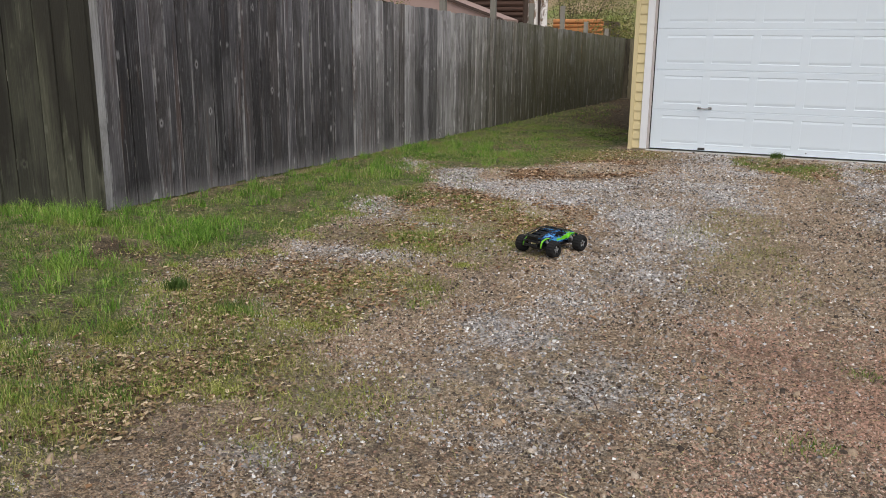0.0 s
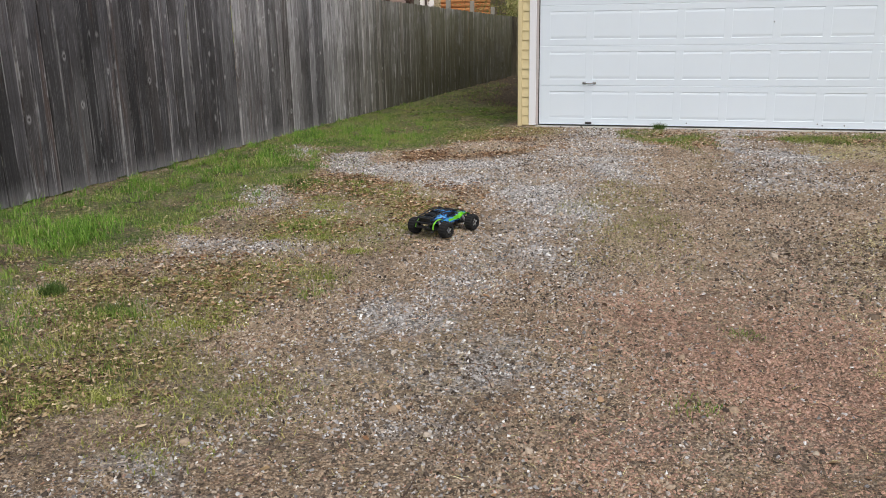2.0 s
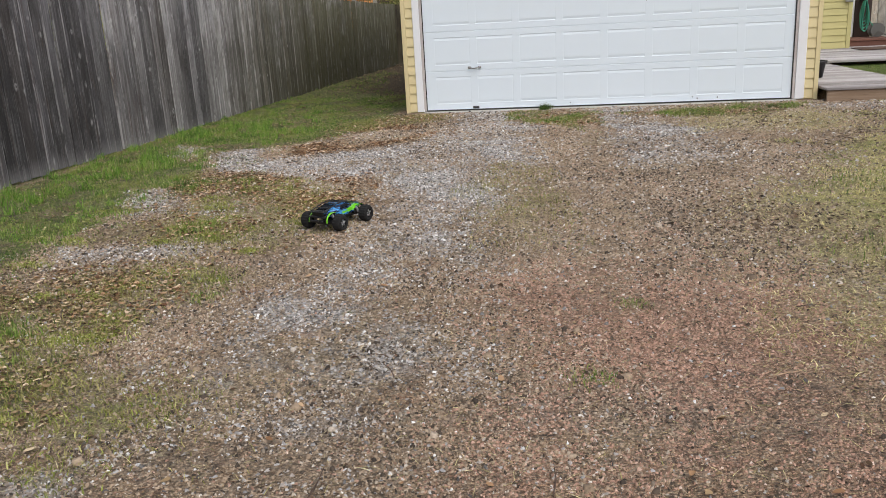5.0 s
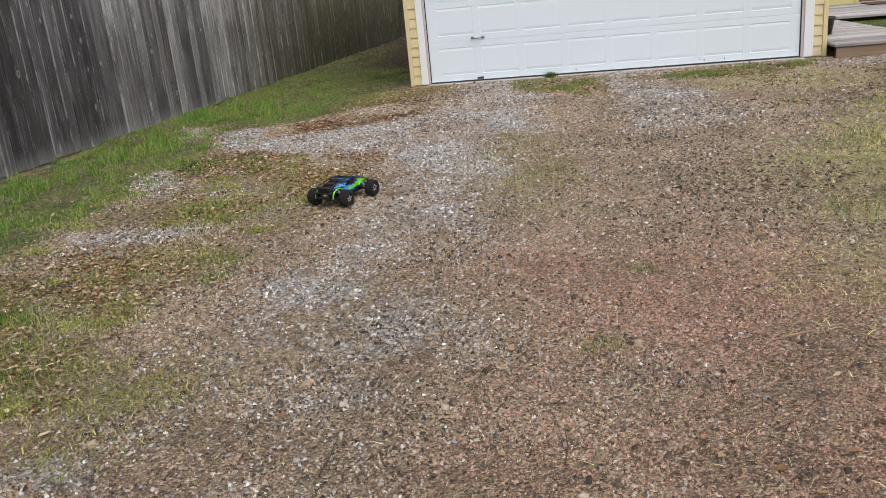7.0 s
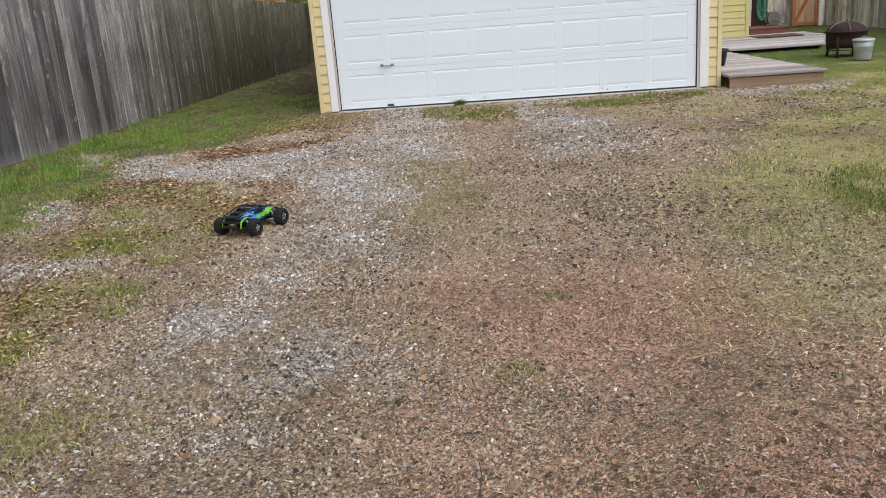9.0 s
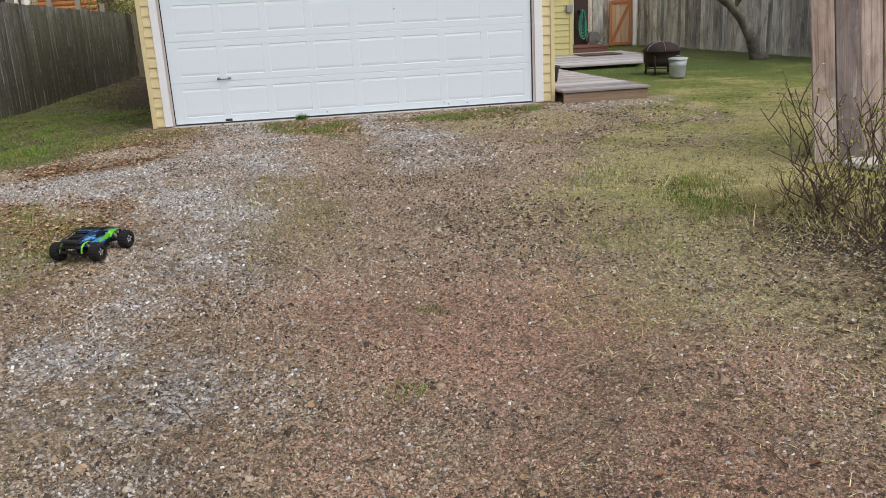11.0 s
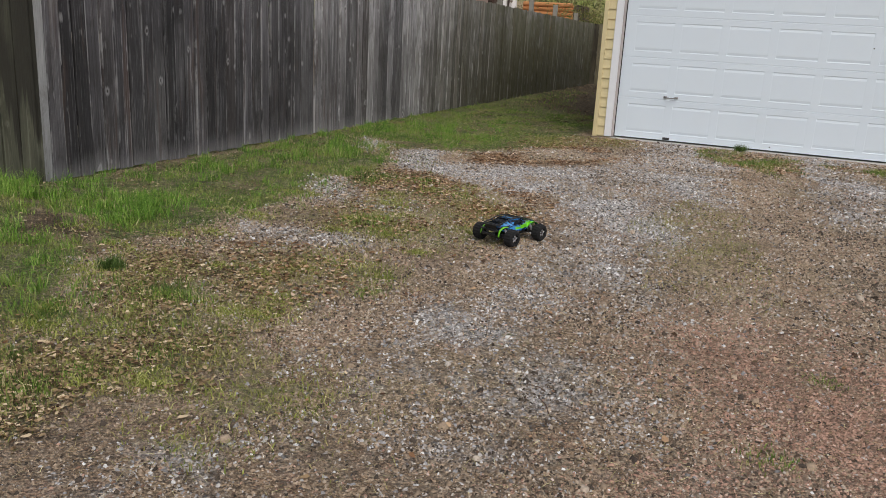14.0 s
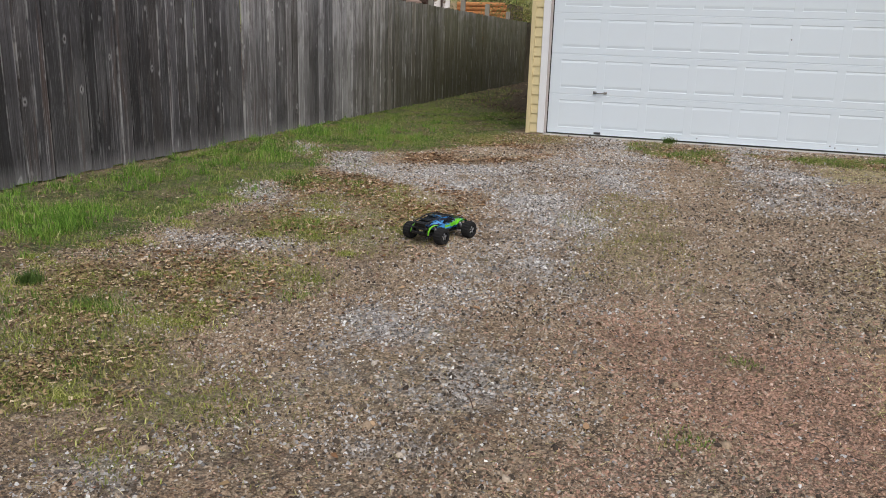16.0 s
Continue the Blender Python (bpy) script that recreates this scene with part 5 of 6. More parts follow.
def build_tree():
    t = group_at("fruit_tree", (10.72, 4.6, 0), "leaning bare grey-barked tree at the lawn edge", "tree")
    r = random.Random(5)
    spine = [(10.80, 4.58, -0.05), (10.72, 4.6, 0.12), (10.58, 4.6, 0.45), (10.38, 4.6, 0.8), (10.12, 4.6, 1.1), (9.75, 4.6, 1.36), (9.4, 4.62, 1.7), (9.2, 4.65, 2.3)]
    part("trunk", tube(spine, [0.21, 0.14, 0.108, 0.10, 0.10, 0.094, 0.088, 0.07], 12), M["bark"], t, "", True)
    tips = []
    for k in range(9):
        base = Vector(spine[5 + k % 3]) + Vector((0, 0, r.uniform(-0.1, 0.1)))
        a = r.uniform(0, 6.28)
        pts = [base]
        for i in range(5):
            pts.append(pts[-1] + Vector((0.3 * math.cos(a) + r.uniform(-0.1, 0.1), 0.3 * math.sin(a) + r.uniform(-0.1, 0.1), r.uniform(0.25, 0.42))))
        part("limb", tube(pts, [0.055, 0.045, 0.035, 0.026, 0.018, 0.008], 7), M["bark"], t, "", True)
        for p in pts[2:]:
            for _ in range(5):
                q = p + Vector((r.uniform(-0.4, 0.4), r.uniform(-0.4, 0.4), r.uniform(0.0, 0.5)))
                tips += [tuple(p.lerp(q, s) + Vector((r.uniform(-0.05, 0.05), r.uniform(-0.05, 0.05), 0))) for s in (0.4, 0.6, 0.8, 1.0) for _ in range(4)]
    foliage("crown", tips, 0.035, M["bud"], t, 3, "sparse opening leaf buds")
    # a low side stub seen against the fence
    part("limb", tube([(10.18, 4.56, 1.05), (10.33, 4.5, 1.3), (10.45, 4.45, 1.7), (10.6, 4.4, 2.5)], [0.06, 0.05, 0.04, 0.02], 7), M["bark"], t, "", True)


def build_shrub(name, base, count, height, spread, seed, buds, label, lean=(0, 0), stout=1.0):
    s = group_at(name, base, label, "shrub", "driveway shrubs")
    r = random.Random(seed)
    tips = []
    for k in range(count):
        a, d = r.uniform(0, 2 * math.pi), r.uniform(0, 0.28) * spread
        p = Vector((base[0] + d * math.cos(a), base[1] + d * math.sin(a), -0.03))
        h = height * r.uniform(0.35, 1.1)
        out = Vector((math.cos(a) * r.uniform(0.05, 0.75) + lean[0], math.sin(a) * r.uniform(0.05, 0.75) + lean[1], 0)) * spread
        bend = Vector((r.uniform(-0.03, 0.03), r.uniform(-0.03, 0.03), 0))
        n = 9
        pts = [p + out * (i / n) ** 1.3 + Vector((0, 0, h * i / n)) + bend * math.sin(i * 1.3 + k) + Vector((r.uniform(-0.024, 0.024), r.uniform(-0.024, 0.024), 0)) for i in range(n + 1)]
        w = r.uniform(0.003, 0.0072) * stout
        bm = tube(pts, [w * (1 - 0.8 * i / n) + 0.0008 for i in range(n + 1)], 5)
        for j in range(r.randint(3, 7)):
            i = r.randint(2, n - 1)
            b = r.uniform(0, 6.28)
            q = [pts[i]]
            for m in range(4):
                q.append(q[-1] + Vector((math.cos(b) * 0.032 + r.uniform(-0.012, 0.012), math.sin(b) * 0.032 + r.uniform(-0.012, 0.012), r.uniform(0.035, 0.075))))
            tube(q, [w * 0.5, w * 0.42, w * 0.34, w * 0.25, w * 0.12], 4, bm)
            tips += [tuple(v + Vector((r.uniform(-0.01, 0.01), r.uniform(-0.01, 0.01), 0))) for v in q[1:] for _ in range(2) if r.random() < buds]
        tips += [tuple(v) for v in pts[4:] if r.random() < buds]
        part("branch", bm, M["twig"], s)
    foliage("leaves", tips, 0.024, M["bud"], s, seed, "small opening yellow-green leaves")


def build_birch():
    for x, w, lean, seed in ((-5.98, 0.19, 0.05, 1), (-5.66, 0.13, 0.12, 2)):
        t = group_at("birch_tree", (x, 13.0, 0), "pale birch trunk with peeling bark behind the fence", "tree", "birches")
        r = random.Random(seed)
        pts = [(x + lean * i / 6 + 0.02 * math.sin(i), 13.0, -0.1 + i * 1.0) for i in range(8)]
        part("trunk", tube(pts, [w * (1 - 0.08 * i) for i in range(8)], 12), M["birch"], t, "", True)
        tips = []
        for k in range(7):
            a, z = r.uniform(0, 6.28), r.uniform(4.5, 6.8)
            q = [Vector((x + lean * z / 6, 13.0, z))]
            for i in range(5):
                q.append(q[-1] + Vector((0.3 * math.cos(a), 0.3 * math.sin(a), r.uniform(0.1, 0.35))))
            part("limb", tube(q, [0.04, 0.03, 0.024, 0.018, 0.012, 0.005], 6), M["birch"], t)
            tips += [tuple(p + Vector((r.uniform(-0.4, 0.4), r.uniform(-0.4, 0.4), r.uniform(-0.4, 0.3)))) for p in q[2:] for _ in range(14)]
        foliage("crown", tips, 0.05, M["bud"], t, seed)


def build_bush(x, y, z0, z1, w, seed, material):
    b = group_at("garden_bush", (x, y, 0), "loose yellow-green garden bush behind the fence", "bush", "garden bushes")
    r = random.Random(seed)
    tips = []
    for k in range(12):
        a = r.uniform(0, 6.28)
        q = [Vector((x, y, -0.2))]
        for i in range(6):
            q.append(q[-1] + Vector((w * 0.16 * math.cos(a) + r.uniform(-0.1, 0.1), w * 0.16 * math.sin(a) + r.uniform(-0.1, 0.1), (z1 + 0.2) / 6 * r.uniform(0.7, 1.15))))
        part("branch", tube(q, [0.03, 0.026, 0.02, 0.016, 0.011, 0.005, 0.002][: len(q)], 5), M["twig"], b)
        for p in q[3:]:
            tips += [tuple(p + Vector((r.gauss(0, 0.3), r.gauss(0, 0.3), r.gauss(0, 0.22)))) for _ in range(70)]
    foliage("leaves", tips, 0.06, material, b, seed)


def log_building(name, x0, x1, y, z1, material, pitch, label):
    h = group_at(name, ((x0 + x1) / 2, y + 1.5, 0), label, "house", "neighbour buildings")
    z, k = 0.0, 0
    own = tube([(x0, 0, 0), (x1, 0, 0)], pitch * 0.54, 10)
    me = bpy.data.meshes.new("log")
    own.to_mesh(me)
    own.free()
    me.materials.append(material)
    while z < z1:
        child("log", me, h, pose(0, y, z + pitch / 2, 0, 0, 0))
        z += pitch
        k += 1
    part("wall", box(x0 + 0.05, x1 - 0.05, y + 0.06, y + 3.0, 0, z1), M["soffit"], h)
    return h


build_fire_pit()
build_bucket()
pot = group_at("plant_pot", (5.42, 1.0, 0.165), "black plastic pot on the deck behind the garage corner", "pot")
part("body", lathe([(0.0, 0.004), (0.10, 0.002), (0.135, 0.20), (0.15, 0.205), (0.15, 0.235), (0.138, 0.237), (0.125, 0.19), (0.0, 0.18)], (5.42, 1.0, 0.168), 28), M["black"], pot, "", True)
build_tree()
build_birch()
shr = "bare red-brown shrub with opening buds beside driveway"
build_shrub("shrub", (5.0, -6.98, 0), 11, 0.76, 0.6, 11, 0.5, shr, (-0.05, 0.15), 1.25)
build_shrub("shrub", (5.52, -6.55, 0), 12, 0.8, 0.8, 12, 0.7, shr, (-0.05, 0.0), 1.3)
build_shrub("shrub", (5.05, -7.35, 0), 8, 0.88, 0.6, 13, 0.9, shr, (0.0, 0.0))
build_shrub("shrub", (5.25, -7.3, 0), 11, 0.85, 0.85, 14, 0.9, shr, (0.1, 0.0), 1.2)
build_shrub("shrub", (4.95, -8.05, 0), 10, 0.85, 0.85, 15, 0.9, shr, (0.2, -0.1))
low = "low tangle of dark bare twigs beneath the shrubs"
build_shrub("shrub", (4.95, -7.6, 0), 10, 0.30, 0.7, 16, 0.1, low, (0.05, 0.0), 0.9)
# added twigs that stand in for the shaded hollow behind the tussock grass
build_shrub("shrub", (4.95, -6.75, 0), 16, 0.24, 0.55, 17, 0.1, low, (0.0, 0.0), 0.9)
build_shrub("shrub", (5.0, -8.3, 0), 12, 0.34, 0.7, 18, 0.2, low, (0.05, 0.0), 0.9)
brush = group_at("brush_pile", (-0.75, 8.6, 0), "loose bare branches leaning at the passage end", "branches")
rb = random.Random(21)
for k in range(9):
    x, y, a = rb.uniform(-1.1, -0.45), rb.uniform(7.6, 9.6), rb.uniform(0, 6.28)
    pts = [Vector((x, y, 0.0))]
    for i in range(5):
        pts.append(pts[-1] + Vector((0.13 * math.cos(a) + rb.uniform(-0.05, 0.05), 0.13 * math.sin(a) + rb.uniform(-0.05, 0.05), rb.uniform(0.08, 0.24))))
    part("branch", tube(pts, [0.011, 0.009, 0.008, 0.006, 0.004, 0.002], 5), M["twig_pale"], brush)
pv = group_at("stepping_stone", (6.32, -5.55, 0.0), "pale round-edged stepping stone by the cedar fence", "paver")
own = lathe([(0.0, -0.02), (0.33, -0.02), (0.35, 0.0), (0.35, 0.028), (0.335, 0.036), (0.0, 0.038)], (0, 0, 0), 28)
bmesh.ops.transform(own, matrix=pose(6.34, -5.56, 0.004, 0, 0, -8) @ Matrix.Diagonal((1.0, 0.5, 1, 1)), verts=own.verts)
part("slab", own, M["concrete"], pv)

cabin = log_building("log_cabin", -15.0, -7.9, 18.0, 4.2, M["log_dark"], 0.19, "dark brown log house beyond the fence")
bm = bmesh.new()
q = [(-14.5, 15.0, 4.45), (-7.95, 15.0, 2.17), (-7.95, 17.6, 2.17), (-14.5, 17.6, 4.45)]
top = [bm.verts.new(p) for p in q]
low = [bm.verts.new((p[0] - 0.2, p[1], p[2] - 0.75)) for p in q]
bm.faces.new(top)
bm.faces.new(low[::-1])
for k in range(4):
    bm.faces.new((top[k], low[k], low[(k + 1) % 4], top[(k + 1) % 4]))
part("porch_roof", bm, M["pink_roof"], cabin, "faded pink metal porch roof")
bm = bmesh.new()
q = [(-14.5, 14.9, 4.55), (-7.6, 14.9, 2.16), (-7.6, 14.96, 2.16), (-14.5, 14.96, 4.55)]
top = [bm.verts.new(p) for p in q]
low = [bm.verts.new((p[0], p[1], p[2] - 0.10)) for p in q]
bm.faces.new(top)
bm.faces.new(low[::-1])
for k in range(4):
    bm.faces.new((top[k], low[k], low[(k + 1) % 4], top[(k + 1) % 4]))
part("barge_board", bm, M["soffit"], cabin, "dark barge board")
log_building("log_shed", -7.05, -5.2, 19.0, 2.22, M["log_orange"], 0.16, "orange log shed beyond the fence")
for x, y, z0, z1, w, seed, m in ((-7.3, 23.2, 0, 4.0, 1.8, 31, "bush_leaf"), (-6.2, 22.8, 0, 3.6, 1.6, 32, "bush_leaf"), (-4.3, 16.5, 0, 2.0, 1.1, 33, "bush_leaf"), (-3.3, 16.2, 0, 2.2, 1.1, 34, "bush_leaf"), (-7.6, 21.5, 0, 4.2, 2.4, 35, "bush_leaf"), (-5.0, 22.0, 0, 3.2, 2.4, 36, "bush_leaf"), (-11.5, 12.2, 0, 2.9, 1.6, 37, "bush_leaf"), (-3.9, 23.5, 0, 2.6, 2.2, 38, "bud")):
    build_bush(x, y, z0, z1, w, seed, M[m])


# ---- toy truck ----
def build_truck():
    t = group_at("toy_truck", (0, 0, 0), "blue, lime and black radio-controlled toy truck on gravel", "toy car")

    def ring(x, w, z0, z1, tuck):
        # half-width w at the belt, roof line z1, floor z0
        return [(x, -w * 0.72, z0), (x, -w, z0 + 0.022), (x, -w * 0.96, z0 + (z1 - z0) * 0.62), (x, -w * tuck, z1 - 0.006), (x, -w * tuck * 0.82, z1), (x, w * tuck * 0.82, z1), (x, w * tuck, z1 - 0.006), (x, w * 0.96, z0 + (z1 - z0) * 0.62), (x, w, z0 + 0.022), (x, w * 0.72, z0)]

    bm = bmesh.new()
    rings = [[bm.verts.new(p) for p in ring(*s)] for s in (
        (0.205, 0.045, 0.088, 0.108, 0.9), (0.185, 0.060, 0.080, 0.126, 0.9), (0.130, 0.068, 0.072, 0.142, 0.86), (0.085, 0.076, 0.062, 0.148, 0.84), (0.030, 0.086, 0.056, 0.182, 0.66),
        (-0.030, 0.088, 0.056, 0.190, 0.62), (-0.070, 0.085, 0.060, 0.184, 0.64), (-0.130, 0.064, 0.084, 0.164, 0.76), (-0.185, 0.056, 0.104, 0.152, 0.84), (-0.205, 0.052, 0.114, 0.146, 0.88))]
    for a, b in zip(rings, rings[1:]):
        for k in range(10):
            bm.faces.new((a[k], a[(k + 1) % 10], b[(k + 1) % 10], b[k]))
    bm.faces.new(rings[0])
    bm.faces.new(rings[-1][::-1])
    body = part("body_shell", bm, M["livery"], t, "glossy blue, lime and black body shell")
    for s in (-1, 1):
        # side window and flared arches
        w = bmesh.new()
        w.faces.new([w.verts.new((x, s * y, z)) for x, y, z in ((0.045, 0.0845, 0.146), (0.02, 0.0750, 0.172), (-0.045, 0.0745, 0.174), (-0.072, 0.0845, 0.150))])
        bmesh.ops.solidify(w, geom=w.faces[:], thickness=0.002)
        part("side_window", w, M["glass"], body, "dark tinted side window")
        for cx in (0.148, -0.148):
            pts = [(cx + 0.066 * math.cos(a), s * 0.082, 0.062 + 0.068 * math.sin(a)) for a in (math.pi * i / 10 for i in range(11))]
            arch = bmesh.new()
            prev = None
            for px, py, pz in pts:
                deep = 0.03 if cx > 0 else 0.012
                cur = [arch.verts.new((px, py - s * deep, pz + 0.006)), arch.verts.new((px, py, pz)), arch.verts.new((px, py - s * deep, pz + 0.001))]
                if prev:
                    for k in range(3):
                        arch.faces.new((prev[k], prev[(k + 1) % 3], cur[(k + 1) % 3], cur[k]))
                prev = cur
            part("wheel_arch", arch, M["livery"] if cx > 0 else M["lime"], body, "" if cx > 0 else "lime rear arch")
        # outer cage rail from bonnet over roof to tail
        rail = [(0.195, s * 0.050, 0.126), (0.13, s * 0.060, 0.150), (0.085, s * 0.064, 0.156), (0.028, s * 0.060, 0.190), (-0.03, s * 0.058, 0.200), (-0.075, s * 0.060, 0.195), (-0.15, s * 0.058, 0.174), (-0.212, s * 0.056, 0.160)]
        part("cage_rail", tube(rail, 0.0055, 7), M["black"], t, "", True)
    for x, z, w in ((0.18, 0.132, 0.052), (0.028, 0.191, 0.060), (-0.03, 0.201, 0.058), (-0.075, 0.196, 0.060), (-0.15, 0.175, 0.058), (-0.21, 0.161, 0.056)):
        part("cage_bar", tube([(x, -w, z), (x, w, z)], 0.005, 7), M["black"], t)
    w = bmesh.new()
    w.faces.new([w.verts.new(p) for p in ((0.080, -0.056, 0.1525), (0.080, 0.056, 0.1525), (0.036, 0.05, 0.1835), (0.036, -0.05, 0.1835))])
    bmesh.ops.solidify(w, geom=w.faces[:], thickness=0.002)
    part("windscreen", w, M["glass"], body, "dark tinted windscreen")
    part("roof_panel", box(-0.060, -0.012, -0.034, 0.034, 0.1885, 0.1925, 0.001), M["livery"], body)
    w = bmesh.new()
    w.faces.new([w.verts.new(p) for p in ((-0.072, -0.048, 0.1865), (-0.072, 0.048, 0.1865), (-0.204, 0.042, 0.1505), (-0.204, -0.042, 0.1505))])
    bmesh.ops.solidify(w, geom=w.faces[:], thickness=0.003)
    part("bed_cover", w, M["glass"], body, "black rear bed cover")
    part("tail_panel", box(-0.212, -0.2055, -0.050, 0.050, 0.110, 0.148, 0.003), M["black"], body, "black tail panel")
    part("chassis", box(-0.175, 0.175, -0.045, 0.045, 0.038, 0.062, 0.006), M["black"], t, "black chassis tub")
    part("front_bumper", box(0.195, 0.222, -0.062, 0.062, 0.052, 0.078, 0.007), M["black"], t)
    bm = box(-0.232, -0.205, -0.072, 0.072, 0.098, 0.112, 0.004)
    box(-0.236, -0.228, -0.060, 0.060, 0.066, 0.082, 0.003, bm)
    for s in (-1, 1):
        box(-0.232, -0.222, s * 0.05 - 0.005, s * 0.05 + 0.005, 0.08, 0.1, 0.001, bm)
    part("rear_bumper", bm, M["black"], t)
    part("tail_wing", box(-0.228, -0.185, -0.066, 0.066, 0.152, 0.160, 0.003), M["black"], t, "black tail spoiler")
    for x in (0.148, -0.148):
        for s in (-1, 1):
            part("arm", tube([(x - 0.02, s * 0.03, 0.048), (x, s * 0.105, 0.054), (x + 0.02, s * 0.03, 0.048)], 0.006, 6), M["black"], t)
            part("shock", tube([(x * 0.87, s * 0.045, 0.125), (x * 0.9, s * 0.07, 0.09), (x * 0.93, s * 0.092, 0.056)], [0.005, 0.010, 0.007], 8), M["alu"], t, "grey shock absorber")
    # wheels: lugged tyre, five-spoke rim
    for x in (0.148, -0.148):
        for s in (-1, 1):
            c = Vector((x, s * 0.137, 0.057))
            bm = bmesh.new()
            prof = [(0.030, -0.031), (0.046, -0.032), (0.054, -0.026), (0.0575, -0.012), (0.0575, 0.012), (0.054, 0.026), (0.046, 0.032), (0.030, 0.031)]
            seg = 36
            rr = []
            for k in range(seg):
                a = 2 * math.pi * k / seg
                lug = 0.0016 if k % 2 else -0.0012
                rr.append([bm.verts.new(c + Vector((math.cos(a) * (r + (lug if r > 0.05 else 0)), w, math.sin(a) * (r + (lug if r > 0.05 else 0))))) for r, w in prof])
            for k in range(seg):
                a, b = rr[k], rr[(k + 1) % seg]
                for j in range(len(prof)):
                    bm.faces.new((a[j], a[(j + 1) % len(prof)], b[(j + 1) % len(prof)], b[j]))
            wheel = part("tyre", bm, M["tyre"], t, "lugged black tyre")
            rim = bmesh.new()
            o = s * 0.022
            tube([tuple(c + Vector((0, o - s * 0.03, 0))), tuple(c + Vector((0, o - s * 0.006, 0)))], 0.0305, 20, rim)
            part("rim_well", rim, M["black"], wheel)
            rim = bmesh.new()
            for k in range(5):
                a = 2 * math.pi * k / 5 + 0.3
                tube([tuple(c + Vector((0.006 * math.cos(a), o + s * 0.004, 0.006 * math.sin(a)))), tuple(c + Vector((0.029 * math.cos(a), o, 0.029 * math.sin(a))))], [0.007, 0.0045], 6, rim)
            tube([tuple(c + Vector((0, o, 0))), tuple(c + Vector((0, o + s * 0.009, 0)))], [0.009, 0.006], 8, rim)
            part("rim", rim, M["rim"], wheel, "satin chrome five-spoke rim", True)
    # low, flat body: the shell and cage sit close over the chassis
    for ob in t.children_recursive:
        if ob.type == "MESH" and not ob.name.startswith(("tyre", "rim")):
            for q in ob.data.vertices:
                if q.co.z > 0.1:
                    q.co.z = 0.1 + (q.co.z - 0.1) * 0.68
    t.matrix_basis = pose(0.42, -6.17, float(level(np.array([0.42]), np.array([-6.17]))[0]) + 0.002, 0, 0, 68)


build_truck()


# ---- loose ground cover ----
def stuff(name, verts, tris, material, label, category):
    return tagged(new(name, mesh_np(name, verts, tris, material)), label, category, kind="stuff")


def pick(n, x0, x1, y0, y1, share, near=0.0, seed=1):
    """n tries over a stretch of the plan, kept by share(x, y); near > 0 thins them with the way up the drive."""
    r = np.random.default_rng(seed)
    x, y = r.uniform(x0, x1, n), r.uniform(y0, y1, n)
    keep = r.uniform(size=n) < share(x, y) * (1 / (1 + near * np.clip(y + 9.5, 0, None)) ** 2 if near else 1)
    return x[keep], y[keep]


def stones(x, y, lo, hi, seed, flat=0.6, power=2.2):
    """Crushed stones: skewed, flattened chips, each sunk a little into the ground."""
    r = np.random.default_rng(seed)
    n = len(x)
    size = lo + (hi - lo) * r.uniform(size=n) ** power
    base = np.array([(-1, -1, -1), (1, -1, -1), (1, 1, -1), (-1, 1, -1), (-0.62, -0.62, 1), (0.62, -0.62, 1), (0.62, 0.62, 1), (-0.62, 0.62, 1)], float)
    v = base[None] * r.uniform(0.55, 1.1, (n, 8, 1)) + r.uniform(-0.2, 0.2, (n, 8, 3))
    v = v * np.stack([np.ones(n), r.uniform(0.5, 1.0, n), r.uniform(0.4, 0.4 + flat, n)], 1)[:, None]
    a = r.uniform(0, 2 * np.pi, n)
    ca, sa = np.cos(a)[:, None], np.sin(a)[:, None]
    tilt = r.uniform(-0.45, 0.45, (n, 2))
    z = v[..., 2] + v[..., 0] * tilt[:, :1] + v[..., 1] * tilt[:, 1:]
    v = np.stack([v[..., 0] * ca - v[..., 1] * sa, v[..., 0] * sa + v[..., 1] * ca, z], 2) * size[:, None, None]
    v += np.stack([x, y, level(x, y) + size * 0.14], 1)[:, None]
    tri = np.array([(4, 5, 6), (4, 6, 7), (0, 1, 5), (0, 5, 4), (1, 2, 6), (1, 6, 5), (2, 3, 7), (2, 7, 6), (3, 0, 4), (3, 4, 7)])
    return v.reshape(-1, 3), (np.arange(n)[:, None, None] * 8 + tri[None]).reshape(-1, 3)


def blades(x, y, lo, hi, width, seed, lean=0.5, flat=0.0, tall=1.0):
    """Grass blades: tapering, bent strips."""
    r = np.random.default_rng(seed)
    n = len(x)
    h = r.uniform(lo, hi, n) * tall
    a, b = r.uniform(0, 2 * np.pi, n), r.uniform(0, 2 * np.pi, n)
    lean_ = (r.uniform(0.05, lean, n) + flat) * h
    up = h * (1 - 0.85 * min(1.0, flat))
    d = np.stack([np.cos(a), np.sin(a), np.zeros(n)], 1)
    s = np.stack([np.cos(b), np.sin(b), np.zeros(n)], 1) * (width * r.uniform(0.6, 1.4, n))[:, None]
    p = np.stack([x, y, level(x, y) - 0.004 + 0.01 * flat], 1)
    mid = p + d * (lean_ * 0.35)[:, None] + np.stack([np.zeros(n), np.zeros(n), up * 0.6], 1)
    tip = p + d * lean_[:, None] + np.stack([np.zeros(n), np.zeros(n), up * (1.0 - 0.3 * (lean_ / h))], 1)
    v = np.stack([p - s, p + s, mid - s * 0.7, mid + s * 0.7, tip], 1).reshape(-1, 3)
    k = np.arange(n)[:, None] * 5
    return v, np.concatenate([k + [0, 1, 3], k + [0, 3, 2], k + [2, 3, 4]])


